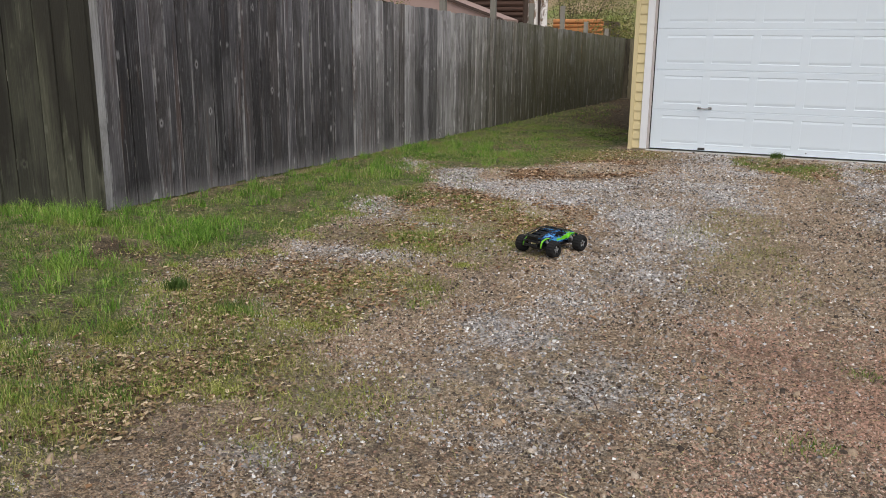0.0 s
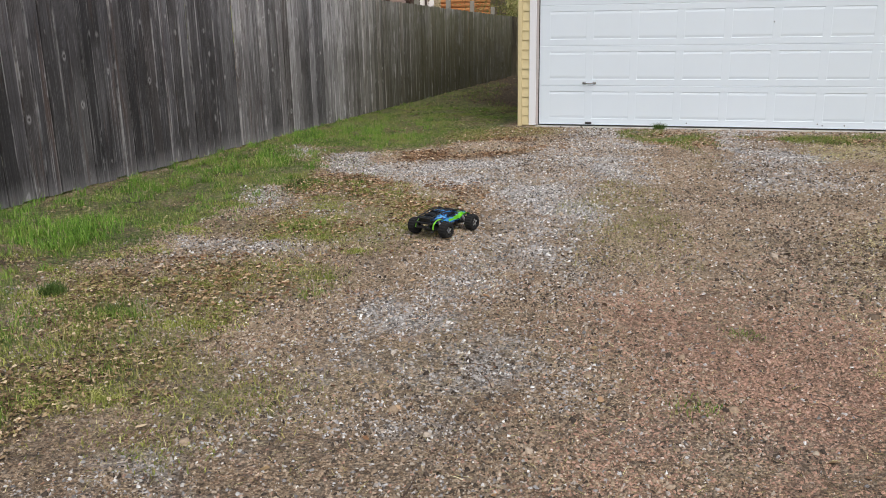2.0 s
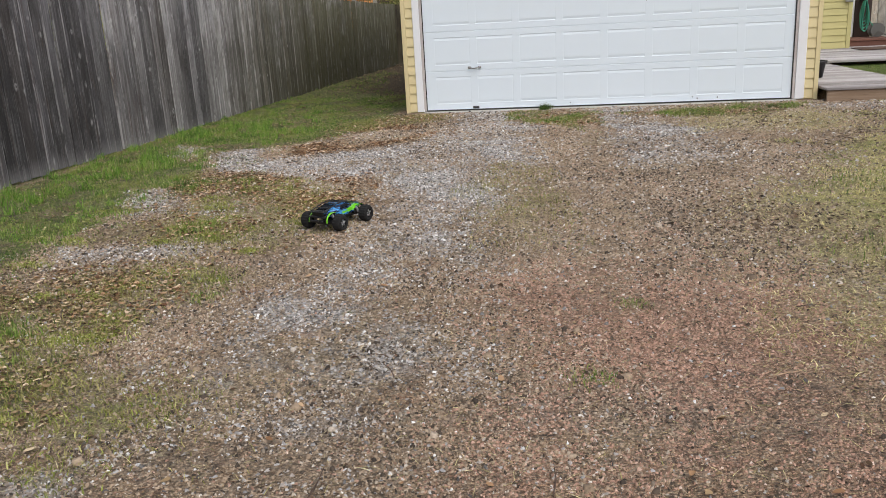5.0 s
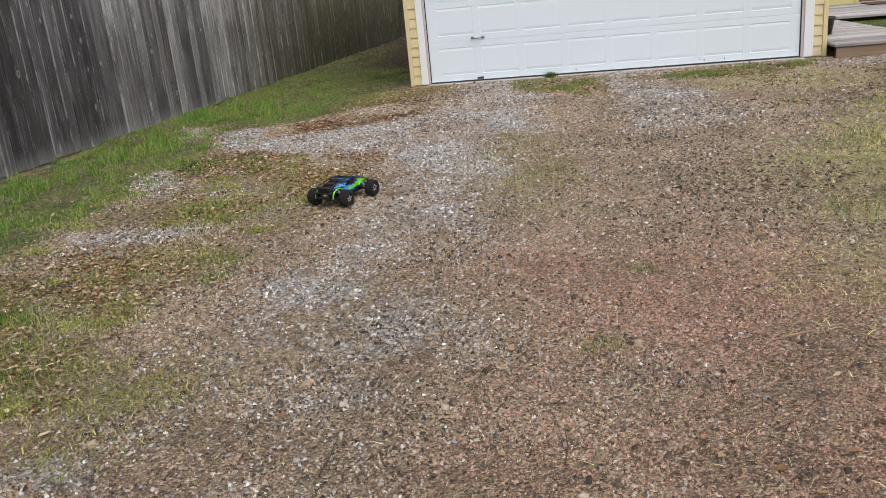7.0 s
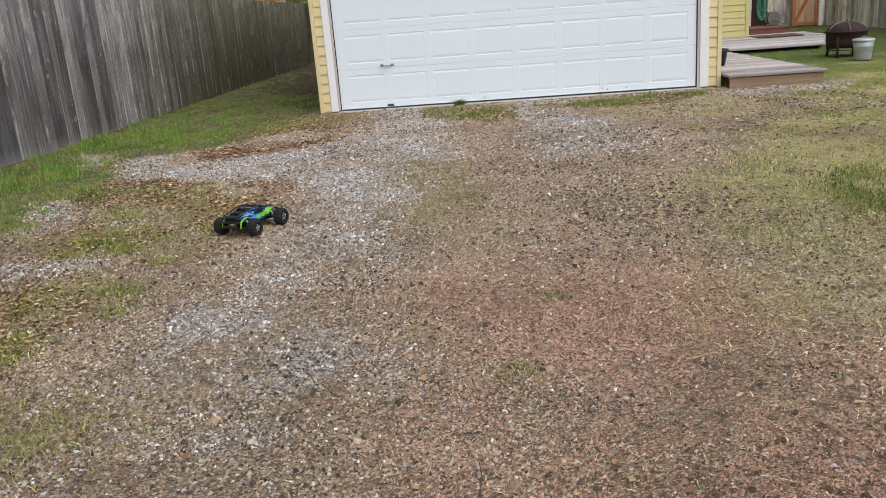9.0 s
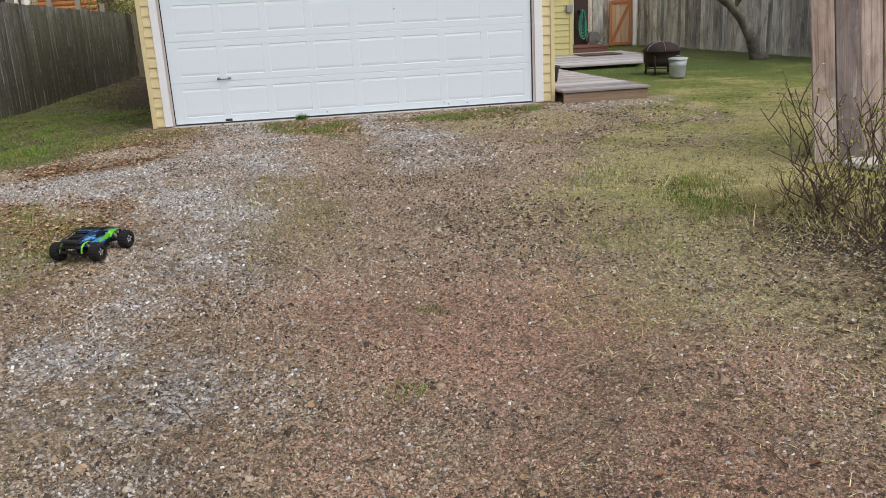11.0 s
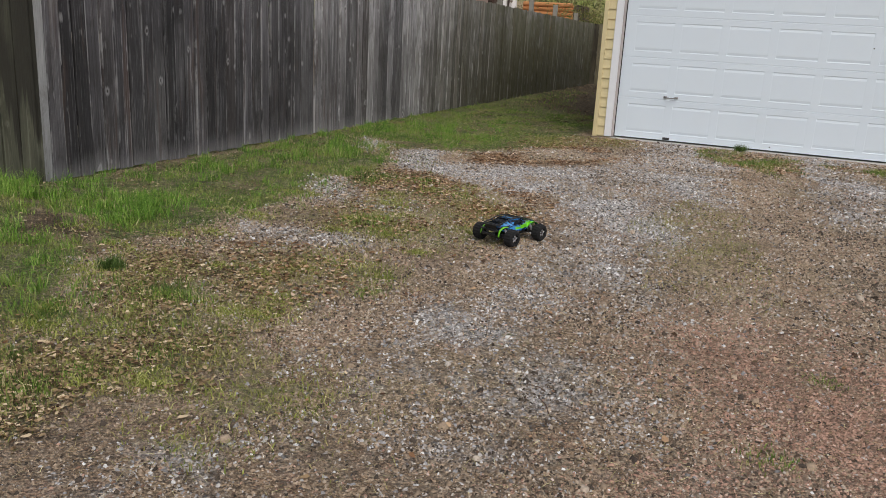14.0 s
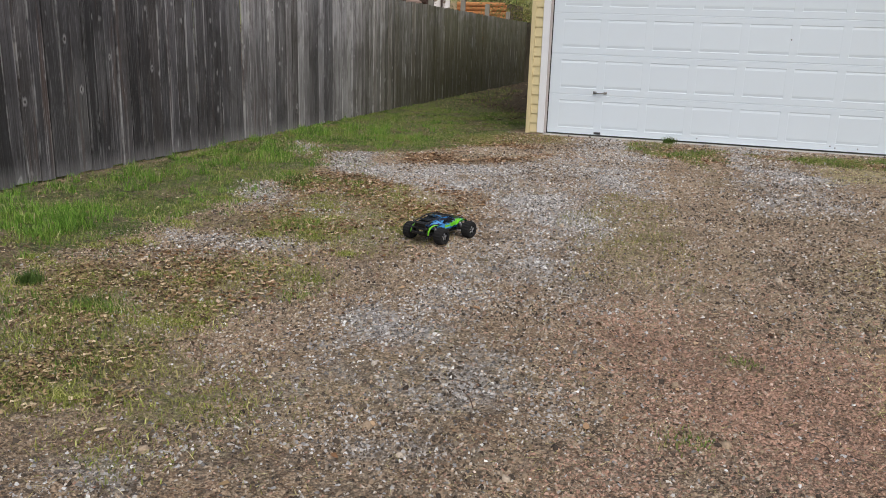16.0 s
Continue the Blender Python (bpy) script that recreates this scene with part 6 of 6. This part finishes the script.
def fallen(x, y, size, seed):
    """Curled dead leaves lying about: six-cornered, folded along the rib."""
    r = np.random.default_rng(seed)
    n = len(x)
    size = size * r.uniform(0.45, 1.35, n)
    L, W = size * r.uniform(0.7, 1.3, n), size * r.uniform(0.25, 0.5, n)
    a = r.uniform(0, 2 * np.pi, n)
    curl = r.uniform(-0.25, 0.3, (n, 4)) * size[:, None]
    z = level(x, y) + 0.004
    u = np.array([(-0.5, 0), (-0.15, 0.5), (0.25, 0.42), (0.5, 0), (0.2, -0.45), (-0.2, -0.5)])
    px = u[None, :, 0] * L[:, None] + r.uniform(-0.08, 0.08, (n, 6)) * size[:, None]
    py = u[None, :, 1] * W[:, None] * 1.3
    pz = np.stack([0 * z, curl[:, 0], curl[:, 1], curl[:, 2] * 0.5, curl[:, 3], curl[:, 0] * 0.6], 1).clip(0, None) + r.uniform(0, 0.012, n)[:, None]
    ca, sa = np.cos(a)[:, None], np.sin(a)[:, None]
    v = np.stack([x[:, None] + px * ca - py * sa, y[:, None] + px * sa + py * ca, z[:, None] + pz], 2).reshape(-1, 3)
    k = np.arange(n)[:, None] * 6
    return v, np.concatenate([k + [0, 1, 2], k + [0, 2, 3], k + [0, 3, 4], k + [0, 4, 5]])


def chips(x, y, lo, hi, seed, power=2.0):
    """Crushed stone chips: a skewed four-cornered foot and a short ridge, six faces each; larger ones show further up the drive."""
    r = np.random.default_rng(seed)
    n = len(x)
    far = np.clip((y + 9.5) / 9.0, 0, 1)
    size = (lo + (hi - lo) * r.uniform(size=n) ** power) * (1 + 0.9 * far)
    base = np.array([(-1, -0.8, -0.5), (1, -0.8, -0.5), (1, 0.8, -0.5), (-1, 0.8, -0.5), (-0.5, 0, 0.75), (0.5, 0, 0.75)], float)
    v = base[None] * r.uniform(0.6, 1.1, (n, 6, 1)) + r.uniform(-0.25, 0.25, (n, 6, 3))
    v = v * np.stack([np.ones(n), r.uniform(0.5, 0.95, n), r.uniform(0.5, 1.15, n)], 1)[:, None]
    a = r.uniform(0, 2 * np.pi, n)
    ca, sa = np.cos(a)[:, None], np.sin(a)[:, None]
    tilt = r.uniform(-0.4, 0.4, (n, 2))
    z = v[..., 2] + v[..., 0] * tilt[:, :1] + v[..., 1] * tilt[:, 1:]
    v = np.stack([v[..., 0] * ca - v[..., 1] * sa, v[..., 0] * sa + v[..., 1] * ca, z], 2) * size[:, None, None]
    v += np.stack([x, y, level(x, y) + size * 0.2], 1)[:, None]
    tri = np.array([(0, 1, 5), (0, 5, 4), (2, 3, 4), (2, 4, 5), (1, 2, 5), (3, 0, 4)])
    return v.reshape(-1, 3), (np.arange(n)[:, None, None] * 6 + tri[None]).reshape(-1, 3)


def bare_soil(x, y):
    return np.clip(1 - lush(x, y) - 0.85 * lawny(x, y), 0, 1) * np.where((x < -1.7) & (y < -6.6), 0.12, 1) * np.clip((y * -1 - 0.06) / 0.05, 0, 1)


def sown(density, x0, x1, y0, y1, seed):
    """Random places on the drive, thinning with the way up it: density a square metre at its near end."""
    r = np.random.default_rng(seed)
    n = int(density * (x1 - x0) * (y1 - y0))
    x, y = r.uniform(x0, x1, n), r.uniform(y0, y1, n)
    keep = r.uniform(size=n) < np.clip(1.0 / (1 + 0.30 * np.clip(y + 9.2, 0, None)), 0.24, 1)
    # none on the verge by the fence, nor on the shrubs' side of the straw
    keep &= (y > -10.1) & (x > -1.9 - 0.1 * (y + 10)) & (x < 4.4 + 0.28 * (y + 10))
    return x[keep], y[keep], r.uniform(size=int(keep.sum()))


sx, sy, su = sown(12500, -3.0, 6.8, -10.1, -0.1, 1)
soil_share = bare_soil(sx, sy) * (1 - 0.72 * np.clip(dryish(sx, sy), 0, 1)) * (1 - 0.5 * np.clip(leafy(sx, sy) + mossy(sx, sy), 0, 1)) * (1 - 0.6 * clump(sx, sy))
patch = (0.62 + 0.7 * rough_field(sx, sy, 1.1, 70) + 0.65 * rough_field(sx, sy, 4.0, 84)).clip(0.18, 1)
grey_share = np.clip(gravelly(sx, sy) * 1.15, 0, 1)
keep = su < np.maximum(soil_share * patch, grey_share)
sx, sy, grey_share, red_share = sx[keep], sy[keep], grey_share[keep], reddish(sx[keep], sy[keep])
u1, u2 = np.random.default_rng(17).uniform(size=(2, len(sx)))
grey = u1 < (0.07 + 0.85 * grey_share) * (1 - 0.65 * red_share)
red = ~grey & (u2 < 0.06 + 0.9 * red_share)
blotch = (0.5 + 2.4 * (rough_field(sx, sy, 1.5, 111, 4) - 0.16)).clip(0, 1)
damp = ~red & (np.random.default_rng(18).uniform(size=len(sx)) < (0.03 + 0.4 * darkish(sx, sy) + 0.3 * blotch) * (1 - 0.5 * red_share))
grey &= ~damp
brown = ~grey & ~red & ~damp
v, f = chips(sx[grey], sy[grey], 0.0034, 0.0112, 41)
stuff("gravel", v, f, M["stone_grey"], "pale grey crushed gravel in the wheel tracks", "gravel")
v, f = chips(sx[brown], sy[brown], 0.0031, 0.0095, 42, 2.4)
stuff("pebbles", v, f, M["stone_brown"], "brown and grey pebbles in the dirt", "pebbles")
v, f = chips(sx[red], sy[red], 0.0028, 0.0085, 58, 2.6)
stuff("red_pebbles", v, f, M["stone_red"], "fine red-brown stone chips in the dirt", "pebbles")
v, f = chips(sx[damp], sy[damp], 0.0034, 0.0115, 63, 2.2)
stuff("dark_pebbles", v, f, M["stone_dark"], "dark damp stone chips and crumbs of earth", "pebbles")
v, f = stones(*pick(420, -2.5, 6, -10.4, -0.5, bare_soil, 0.12, 3), 0.014, 0.028, 43, 0.35)
stuff("cobbles", v, f, M["stone_brown"], "scattered larger pebbles on the driveway", "pebbles")
v, f = stones(*pick(3200, -2.5, 5.5, -10.1, -0.5, lambda x, y: bare_soil(x, y) * tufty(x, y, 90, 2.4), 0.08, 4), 0.007, 0.019, 44, 0.4)
stuff("clods", v, f, M["clod"], "dark clods of damp soil and bark", "soil")

v, f = blades(*pick(300000, -5.2, -0.3, -9.8, 2.5, lambda x, y: np.maximum(lush(x, y) * (0.06 + tufty(x, y, 71)), 0.4 * verge(x, y) * tufty(x, y, 81, 3.6, -0.12)).clip(0, 1), 0.0, 5), 0.010, 0.045, 0.0021, 45, 1.3)
stuff("lush_grass", v, f, M["grass"], "fresh green grass along the fence", "grass")
r_ = np.random.default_rng(12)
# taller tufts: along the fence foot, round the corner and through the verge
tx, ty = pick(1300, -4.8, -1.3, -9.2, 0.5, lambda x, y: lush(x, y) * tufty(x, y, 77, 1.3, -0.05, 2.2), 0.0, 21)
cx, cy, cs = np.array([(-3.55, -6.35, 0.16), (-3.95, -6.8, 0.2), (-2.84, -6.95, 0.18), (-2.45, -6.95, 0.2), (-2.15, -6.75, 0.2), (-2.05, -7.1, 0.16), (-2.3, -7.95, 0.14), (-1.9, -8.5, 0.25), (-2.6, -5.2, 0.3), (-2.5, -4.2, 0.3), (-2.3, -3.6, 0.25), (-1.9, -1.5, 0.3), (-2.5, -1.4, 0.3), (-3.25, -7.1, 0.2), (-3.6, -6.9, 0.2)]).T
wild = len(tx)
tx, ty = np.concatenate([tx, np.repeat(cx, 16) + r_.normal(size=16 * len(cx)) * np.repeat(cs, 16)]), np.concatenate([ty, np.repeat(cy, 16) + r_.normal(size=16 * len(cx)) * np.repeat(cs, 16)])
n = 40
tall = np.repeat(r_.uniform(0.6, 1.5, len(tx)) * np.where(np.arange(len(tx)) < wild, 1.0, 1.45), n)
bx, by = np.repeat(tx, n) + r_.normal(0, 0.032, len(tx) * n), np.repeat(ty, n) + r_.normal(0, 0.032, len(tx) * n)
v2, f2 = blades(bx, by, 0.03, 0.085, 0.0020, 57, 1.1, 0.0, tall)
stuff("tall_grass", v2, f2, M["grass_bright"], "taller bright green grass tufts by the fence", "grass")
v, f = blades(*pick(30000, -3.4, 0.2, 2.0, 10.5, lambda x, y: lush(x, y) * (0.4 + 0.6 * rough_field(x, y, 1.2, 79)).clip(0.03, 0.8), 0.0, 6), 0.02, 0.07, 0.003, 46)
stuff("passage_grass", v, f, M["grass"], "grass in the side passage", "grass")
v, f = blades(*pick(420000, -2.2, 5.6, -7, -0.1, lambda x, y: clump(x, y) * tufty(x, y, 72, 3.0), 0.0, 7), 0.014, 0.06, 0.0019, 47, 1.0)
stuff("grass_clumps", v, f, M["grass"], "patchy grass clumps in the gravel", "grass")
v, f = blades(*pick(100000, 3.4, 12.2, -5.8, 12.0, lambda x, y: lawny(x, y), 0.0, 8), 0.008, 0.03, 0.0034, 48, 1.0)
stuff("lawn_grass", v, f, M["lawn"], "thin yellow-green spring lawn", "grass")
v, f = blades(*pick(270000, 2.8, 7.4, -10.6, -0.6, lambda x, y: dryish(x, y) * (1 - 0.85 * loam_and_shade(x, y)) * (0.65 + 0.7 * rough_field(x, y, 1.6, 73)).clip(0.08, 1), 0.0, 9), 0.012, 0.055, 0.0017, 49, 1.2, 0.75)
stuff("dry_grass", v, f, M["straw"], "flattened dry straw and thin grass", "dry grass")
v, f = blades(*pick(320000, -2.5, 3, -10.1, -0.2, lambda x, y: (leafy(x, y) * 0.9 + mossy(x, y) + 0.35 * (dryish(x, y) > 0.2)) * (0.5 + 0.8 * rough_field(x, y, 2.2, 74)).clip(0.03, 1), 0.0, 10), 0.012, 0.05, 0.0020, 50, 0.9, 0.2)
stuff("thin_grass", v, f, M["moss"], "thin mossy grass between the stones", "grass")
v, f = blades(*pick(26000, -2, 5, -10.6, -3, lambda x, y: bare_soil(x, y) * 0.5, 0.1, 11), 0.015, 0.06, 0.0011, 51, 0.6, 1.0)
stuff("straw_litter", v, f, M["straw"], "loose straw and needle litter on the dirt", "litter")
# coarse pale tussock grass under the shrubs
tx, ty = np.concatenate([r_.normal(5.05, 0.15, 4500), r_.normal(5.05, 0.3, 900)]), np.concatenate([r_.normal(-6.48, 0.11, 4500), r_.normal(-6.8, 0.4, 900)])
v, f = blades(tx, ty, 0.07, 0.28, 0.0021, 52, 1.5, 0.4)
v2, f2 = blades(r_.normal(5.05, 0.13, 800), r_.normal(-6.48, 0.1, 800), 0.22, 0.42, 0.0027, 95, 1.4, 0.5)
f = np.concatenate([f, f2 + len(v)])
v = np.concatenate([v, v2])
stuff("tussock_grass", v, f, M["straw"], "arching pale dead grass under the shrubs", "dry grass")
# low yellow-green mats through the leaves and over the mossy gravel
tx, ty = pick(170, -2.2, 0.6, -9.6, -4.3, lambda x, y: np.clip(0.8 * leafy(x, y) + 0.55 * mossy(x, y) + 0.5 * verge(x, y) * (1 - lush(x, y)) + 0.5 * clump(x, y), 0, 1) * (1 - 0.85 * gravelly(x, y)), 0.0, 61)
n = 230
mat_size = np.repeat(r_.uniform(0.03, 0.085, len(tx)), n)
bx, by = np.repeat(tx, n) + r_.normal(size=len(tx) * n) * mat_size * 1.5, np.repeat(ty, n) + r_.normal(size=len(tx) * n) * mat_size
v, f = blades(bx, by, 0.010, 0.038, 0.0024, 97, 1.2, 0.15)
stuff("sprout_mats", v, f, M["grass_yellow"], "low yellow-green mats of sprouting grass and moss", "grass")
for k, (x, y, s, h) in enumerate(((-1.35, -8.0, 0.07, 0.10), (1.66, -0.13, 0.09, 0.12), (-0.42, -9.7, 0.10, 0.05), (-0.8, -9.15, 0.10, 0.06), (2.15, -8.62, 0.13, 0.035), (2.35, -7.75, 0.10, 0.03), (0.1, -7.65, 0.12, 0.04))):
    n = 420 if k < 2 else 170
    v, f = blades(r_.normal(x, s * 0.42, n), r_.normal(y, s * 0.42, n), h * 0.35, h, 0.0018, 60 + k, 1.1)
    ob = new("grass_tuft", mesh_np("grass_tuft", v - np.array([x, y, 0]), f, M["grass_dark"] if k < 2 else M["grass"]))
    ob.matrix_basis = Matrix.Translation((x, y, 0))
    tagged(ob, "small dark green grass tuft in the gravel", "grass tuft", "grass tufts", "stuff")

v, f = fallen(*pick(60000, -4, 0.3, -10.5, -7.2, lambda x, y: leafy(x, y) * tufty(x, y, 75, 2.6, 0.0, 1.8), 0.0, 13), 0.026, 53)
stuff("dead_leaves", v, f, M["leaf_tan"], "curled tan dead leaves in thin grass", "leaves")
v, f = fallen(*pick(150000, -1.5, 4.6, -8.0, -0.3, lambda x, y: np.maximum.reduce([rusty(x, y), 0.3 * mossy(x, y), 0.6 * clump(x, y) * (y > -5.6)]) * tufty(x, y, 76, 2.6, 0.04, 2.2), 0.0, 14), 0.034, 54)
stuff("rust_leaves", v, f, M["leaf_rust"], "drift of rust-brown dead leaves", "leaves")
v, f = fallen(*pick(2600, -2.5, 6.6, -10.5, -0.4, lambda x, y: 0.25 + 0.6 * (dryish(x, y) > 0.5) * (x > 4.2), 0.0, 15), 0.030, 55)
stuff("scattered_leaves", v, f, M["leaf_tan"], "scattered brown leaf scraps on the driveway", "leaves")
# dark chips and crumbs; many stand in for shadows under stones
v, f = fallen(*pick(42000, -2.0, 5.6, -10.1, -0.6, lambda x, y: bare_soil(x, y) * (0.4 + 1.2 * rough_field(x, y, 2.3, 86)).clip(0.04, 1), 0.02, 34), 0.015, 94)
stuff("bark_chips", v, f, M["dark_fleck"], "dark bark chips and leaf crumbs, doubling as shade under stones", "litter")
v, f = fallen(*pick(500, -1.5, 4, -10.5, -6.5, lambda x, y: 0.3 + 0 * x, 0.0, 16), 0.035, 56)
stuff("red_leaf_scraps", v, f, M["leaf_rust"], "rusty leaf scraps on red dirt", "leaves")
v, f = fallen(*pick(30000, -3.6, -0.4, -9.0, 2.0, lambda x, y: verge(x, y) * (1 - 0.75 * lush(x, y) * tufty(x, y, 71)) * tufty(x, y, 83, 2.2, -0.05), 0.0, 31), 0.024, 91)
stuff("verge_leaves", v, f, M["leaf_tan"], "tan dead leaves caught in the grass verge", "leaves")
v, f = fallen(*pick(7000, 3.9, 6.9, -9.6, -5.6, lambda x, y: np.maximum(loam_and_shade(x, y) * 0.8, 0.45 * within(x, y, [(4.1, -6.9), (5.2, -6.6), (5.4, -8.4), (4.6, -9.6), (3.9, -9.6), (4.0, -7.4)], 0.4, 0.3, 44)), 0.0, 32), 0.032, 92)
stuff("shrub_litter", v, f, M["leaf_dark"], "brown leaf litter under the shrubs", "leaves")
tx, ty = pick(150, -3.0, -0.3, -10.2, -7.9, leafy, 0.0, 33)
bx, by = np.repeat(tx, 90) + r_.normal(0, 0.06, len(tx) * 90), np.repeat(ty, 90) + r_.normal(0, 0.05, len(tx) * 90)
v, f = blades(bx, by, 0.02, 0.075, 0.0018, 93, 1.0)
stuff("leafy_grass", v, f, M["grass"], "green grass sprouting through dead leaves", "grass")
v, f = fallen(*pick(5000, -2.6, 0.2, 1.0, 10.4, lambda x, y: (0.4 + 0.8 * rough_field(x, y, 1.2, 87)).clip(0.05, 1), 0.0, 35), 0.05, 96)
stuff("passage_leaves", v, f, M["leaf_dark"], "brown dead leaves along the side passage", "leaves")
v, f = blades(*pick(70000, 0.5, 5.0, -10.1, -6.0, lambda x, y: np.maximum(reddish(x, y), 0.5 * dryish(x, y)) * (0.5 + 0.7 * rough_field(x, y, 1.9, 88)).clip(0.08, 1), 0.0, 36), 0.015, 0.06, 0.0009, 97, 0.6, 1.0)
stuff("needle_litter", v, f, M["dark_fleck"], "dark red-brown needle and stem litter", "litter")
x, y = pick(14000, -3.4, -1.0, -8.6, 1.5, lambda x, y: lush(x, y) * (0.1 + 1.4 * rough_field(x, y, 1.0, 101)).clip(0, 1), 0.0, 38)
v, f = fallen(x, y, 0.026, 102)
v = v + np.array([0, 0, 0.012])
stuff("weed_leaves", v, f, M["grass"], "broad green weed leaves in the grass verge", "weeds")
v, f = fallen(*pick(3600, 3.3, 6.6, -10.4, -5.8, lambda x, y: dryish(x, y) * (0.45 + 0.8 * rough_field(x, y, 1.3, 103)).clip(0.05, 1), 0.0, 39), 0.03, 104)
stuff("straw_leaves", v, f, M["leaf_tan"], "pale dead leaves matted in the straw", "leaves")
x, y = pick(30000, 3.2, 6.4, -10.2, -4.6, lambda x, y: np.maximum(0.8 * within(x, y, [(4.35, -5.5), (5.05, -5.35), (4.75, -6.5), (4.2, -6.75)], 0.3, 0.2, 46), 0.5 * dryish(x, y) * (0.05 + 1.3 * rough_field(x, y, 1.7, 105)).clip(0, 1)), 0.0, 40)
v, f = blades(x, y, 0.025, 0.085, 0.0021, 106, 1.1)
stuff("green_shoots", v, f, M["grass"], "fresh green shoots through the straw", "grass")
x, y = pick(60000, 3.2, 9.5, -6.5, -0.3, lambda x, y: np.maximum(0.7 * lawny(x, y), 0.6 * dryish(x, y)) * tufty(x, y, 107, 2.2, -0.06), 0.0, 41)
v, f = blades(x, y, 0.012, 0.04, 0.0026, 108, 1.4, 0.35)
stuff("lawn_tussocks", v, f, M["lawn"], "coarser tussocks of yellow-green lawn grass", "grass")
v, f = fallen(*pick(9000, 2.6, 9.0, -6.5, -0.3, lambda x, y: tufty(x, y, 109, 1.8, -0.1), 0.0, 42), 0.035, 110)
stuff("lawn_litter", v, f, M["leaf_dark"], "dark leaf scraps and crumbs on the worn lawn", "leaves")
rt = random.Random(9)
for k in range(22):
    x, y, a, L = rt.uniform(1.2, 4.6), rt.uniform(-9.8, -6.6), rt.uniform(0, 3.14), rt.uniform(0.06, 0.2)
    z = float(level(np.array([x]), np.array([y]))[0]) + 0.006
    tw = group_at("twig", (x, y, z), "thin dead twig lying on the dirt", "twig", "fallen twigs")
    part("stick", tube([(x, y, z), (x + L * 0.5 * math.cos(a) + 0.008, y + L * 0.5 * math.sin(a), z + 0.006), (x + L * math.cos(a), y + L * math.sin(a), z + 0.002)], [0.0028, 0.0024, 0.0012], 5), M["twig"] if k % 3 else M["cedar_pale"], tw)
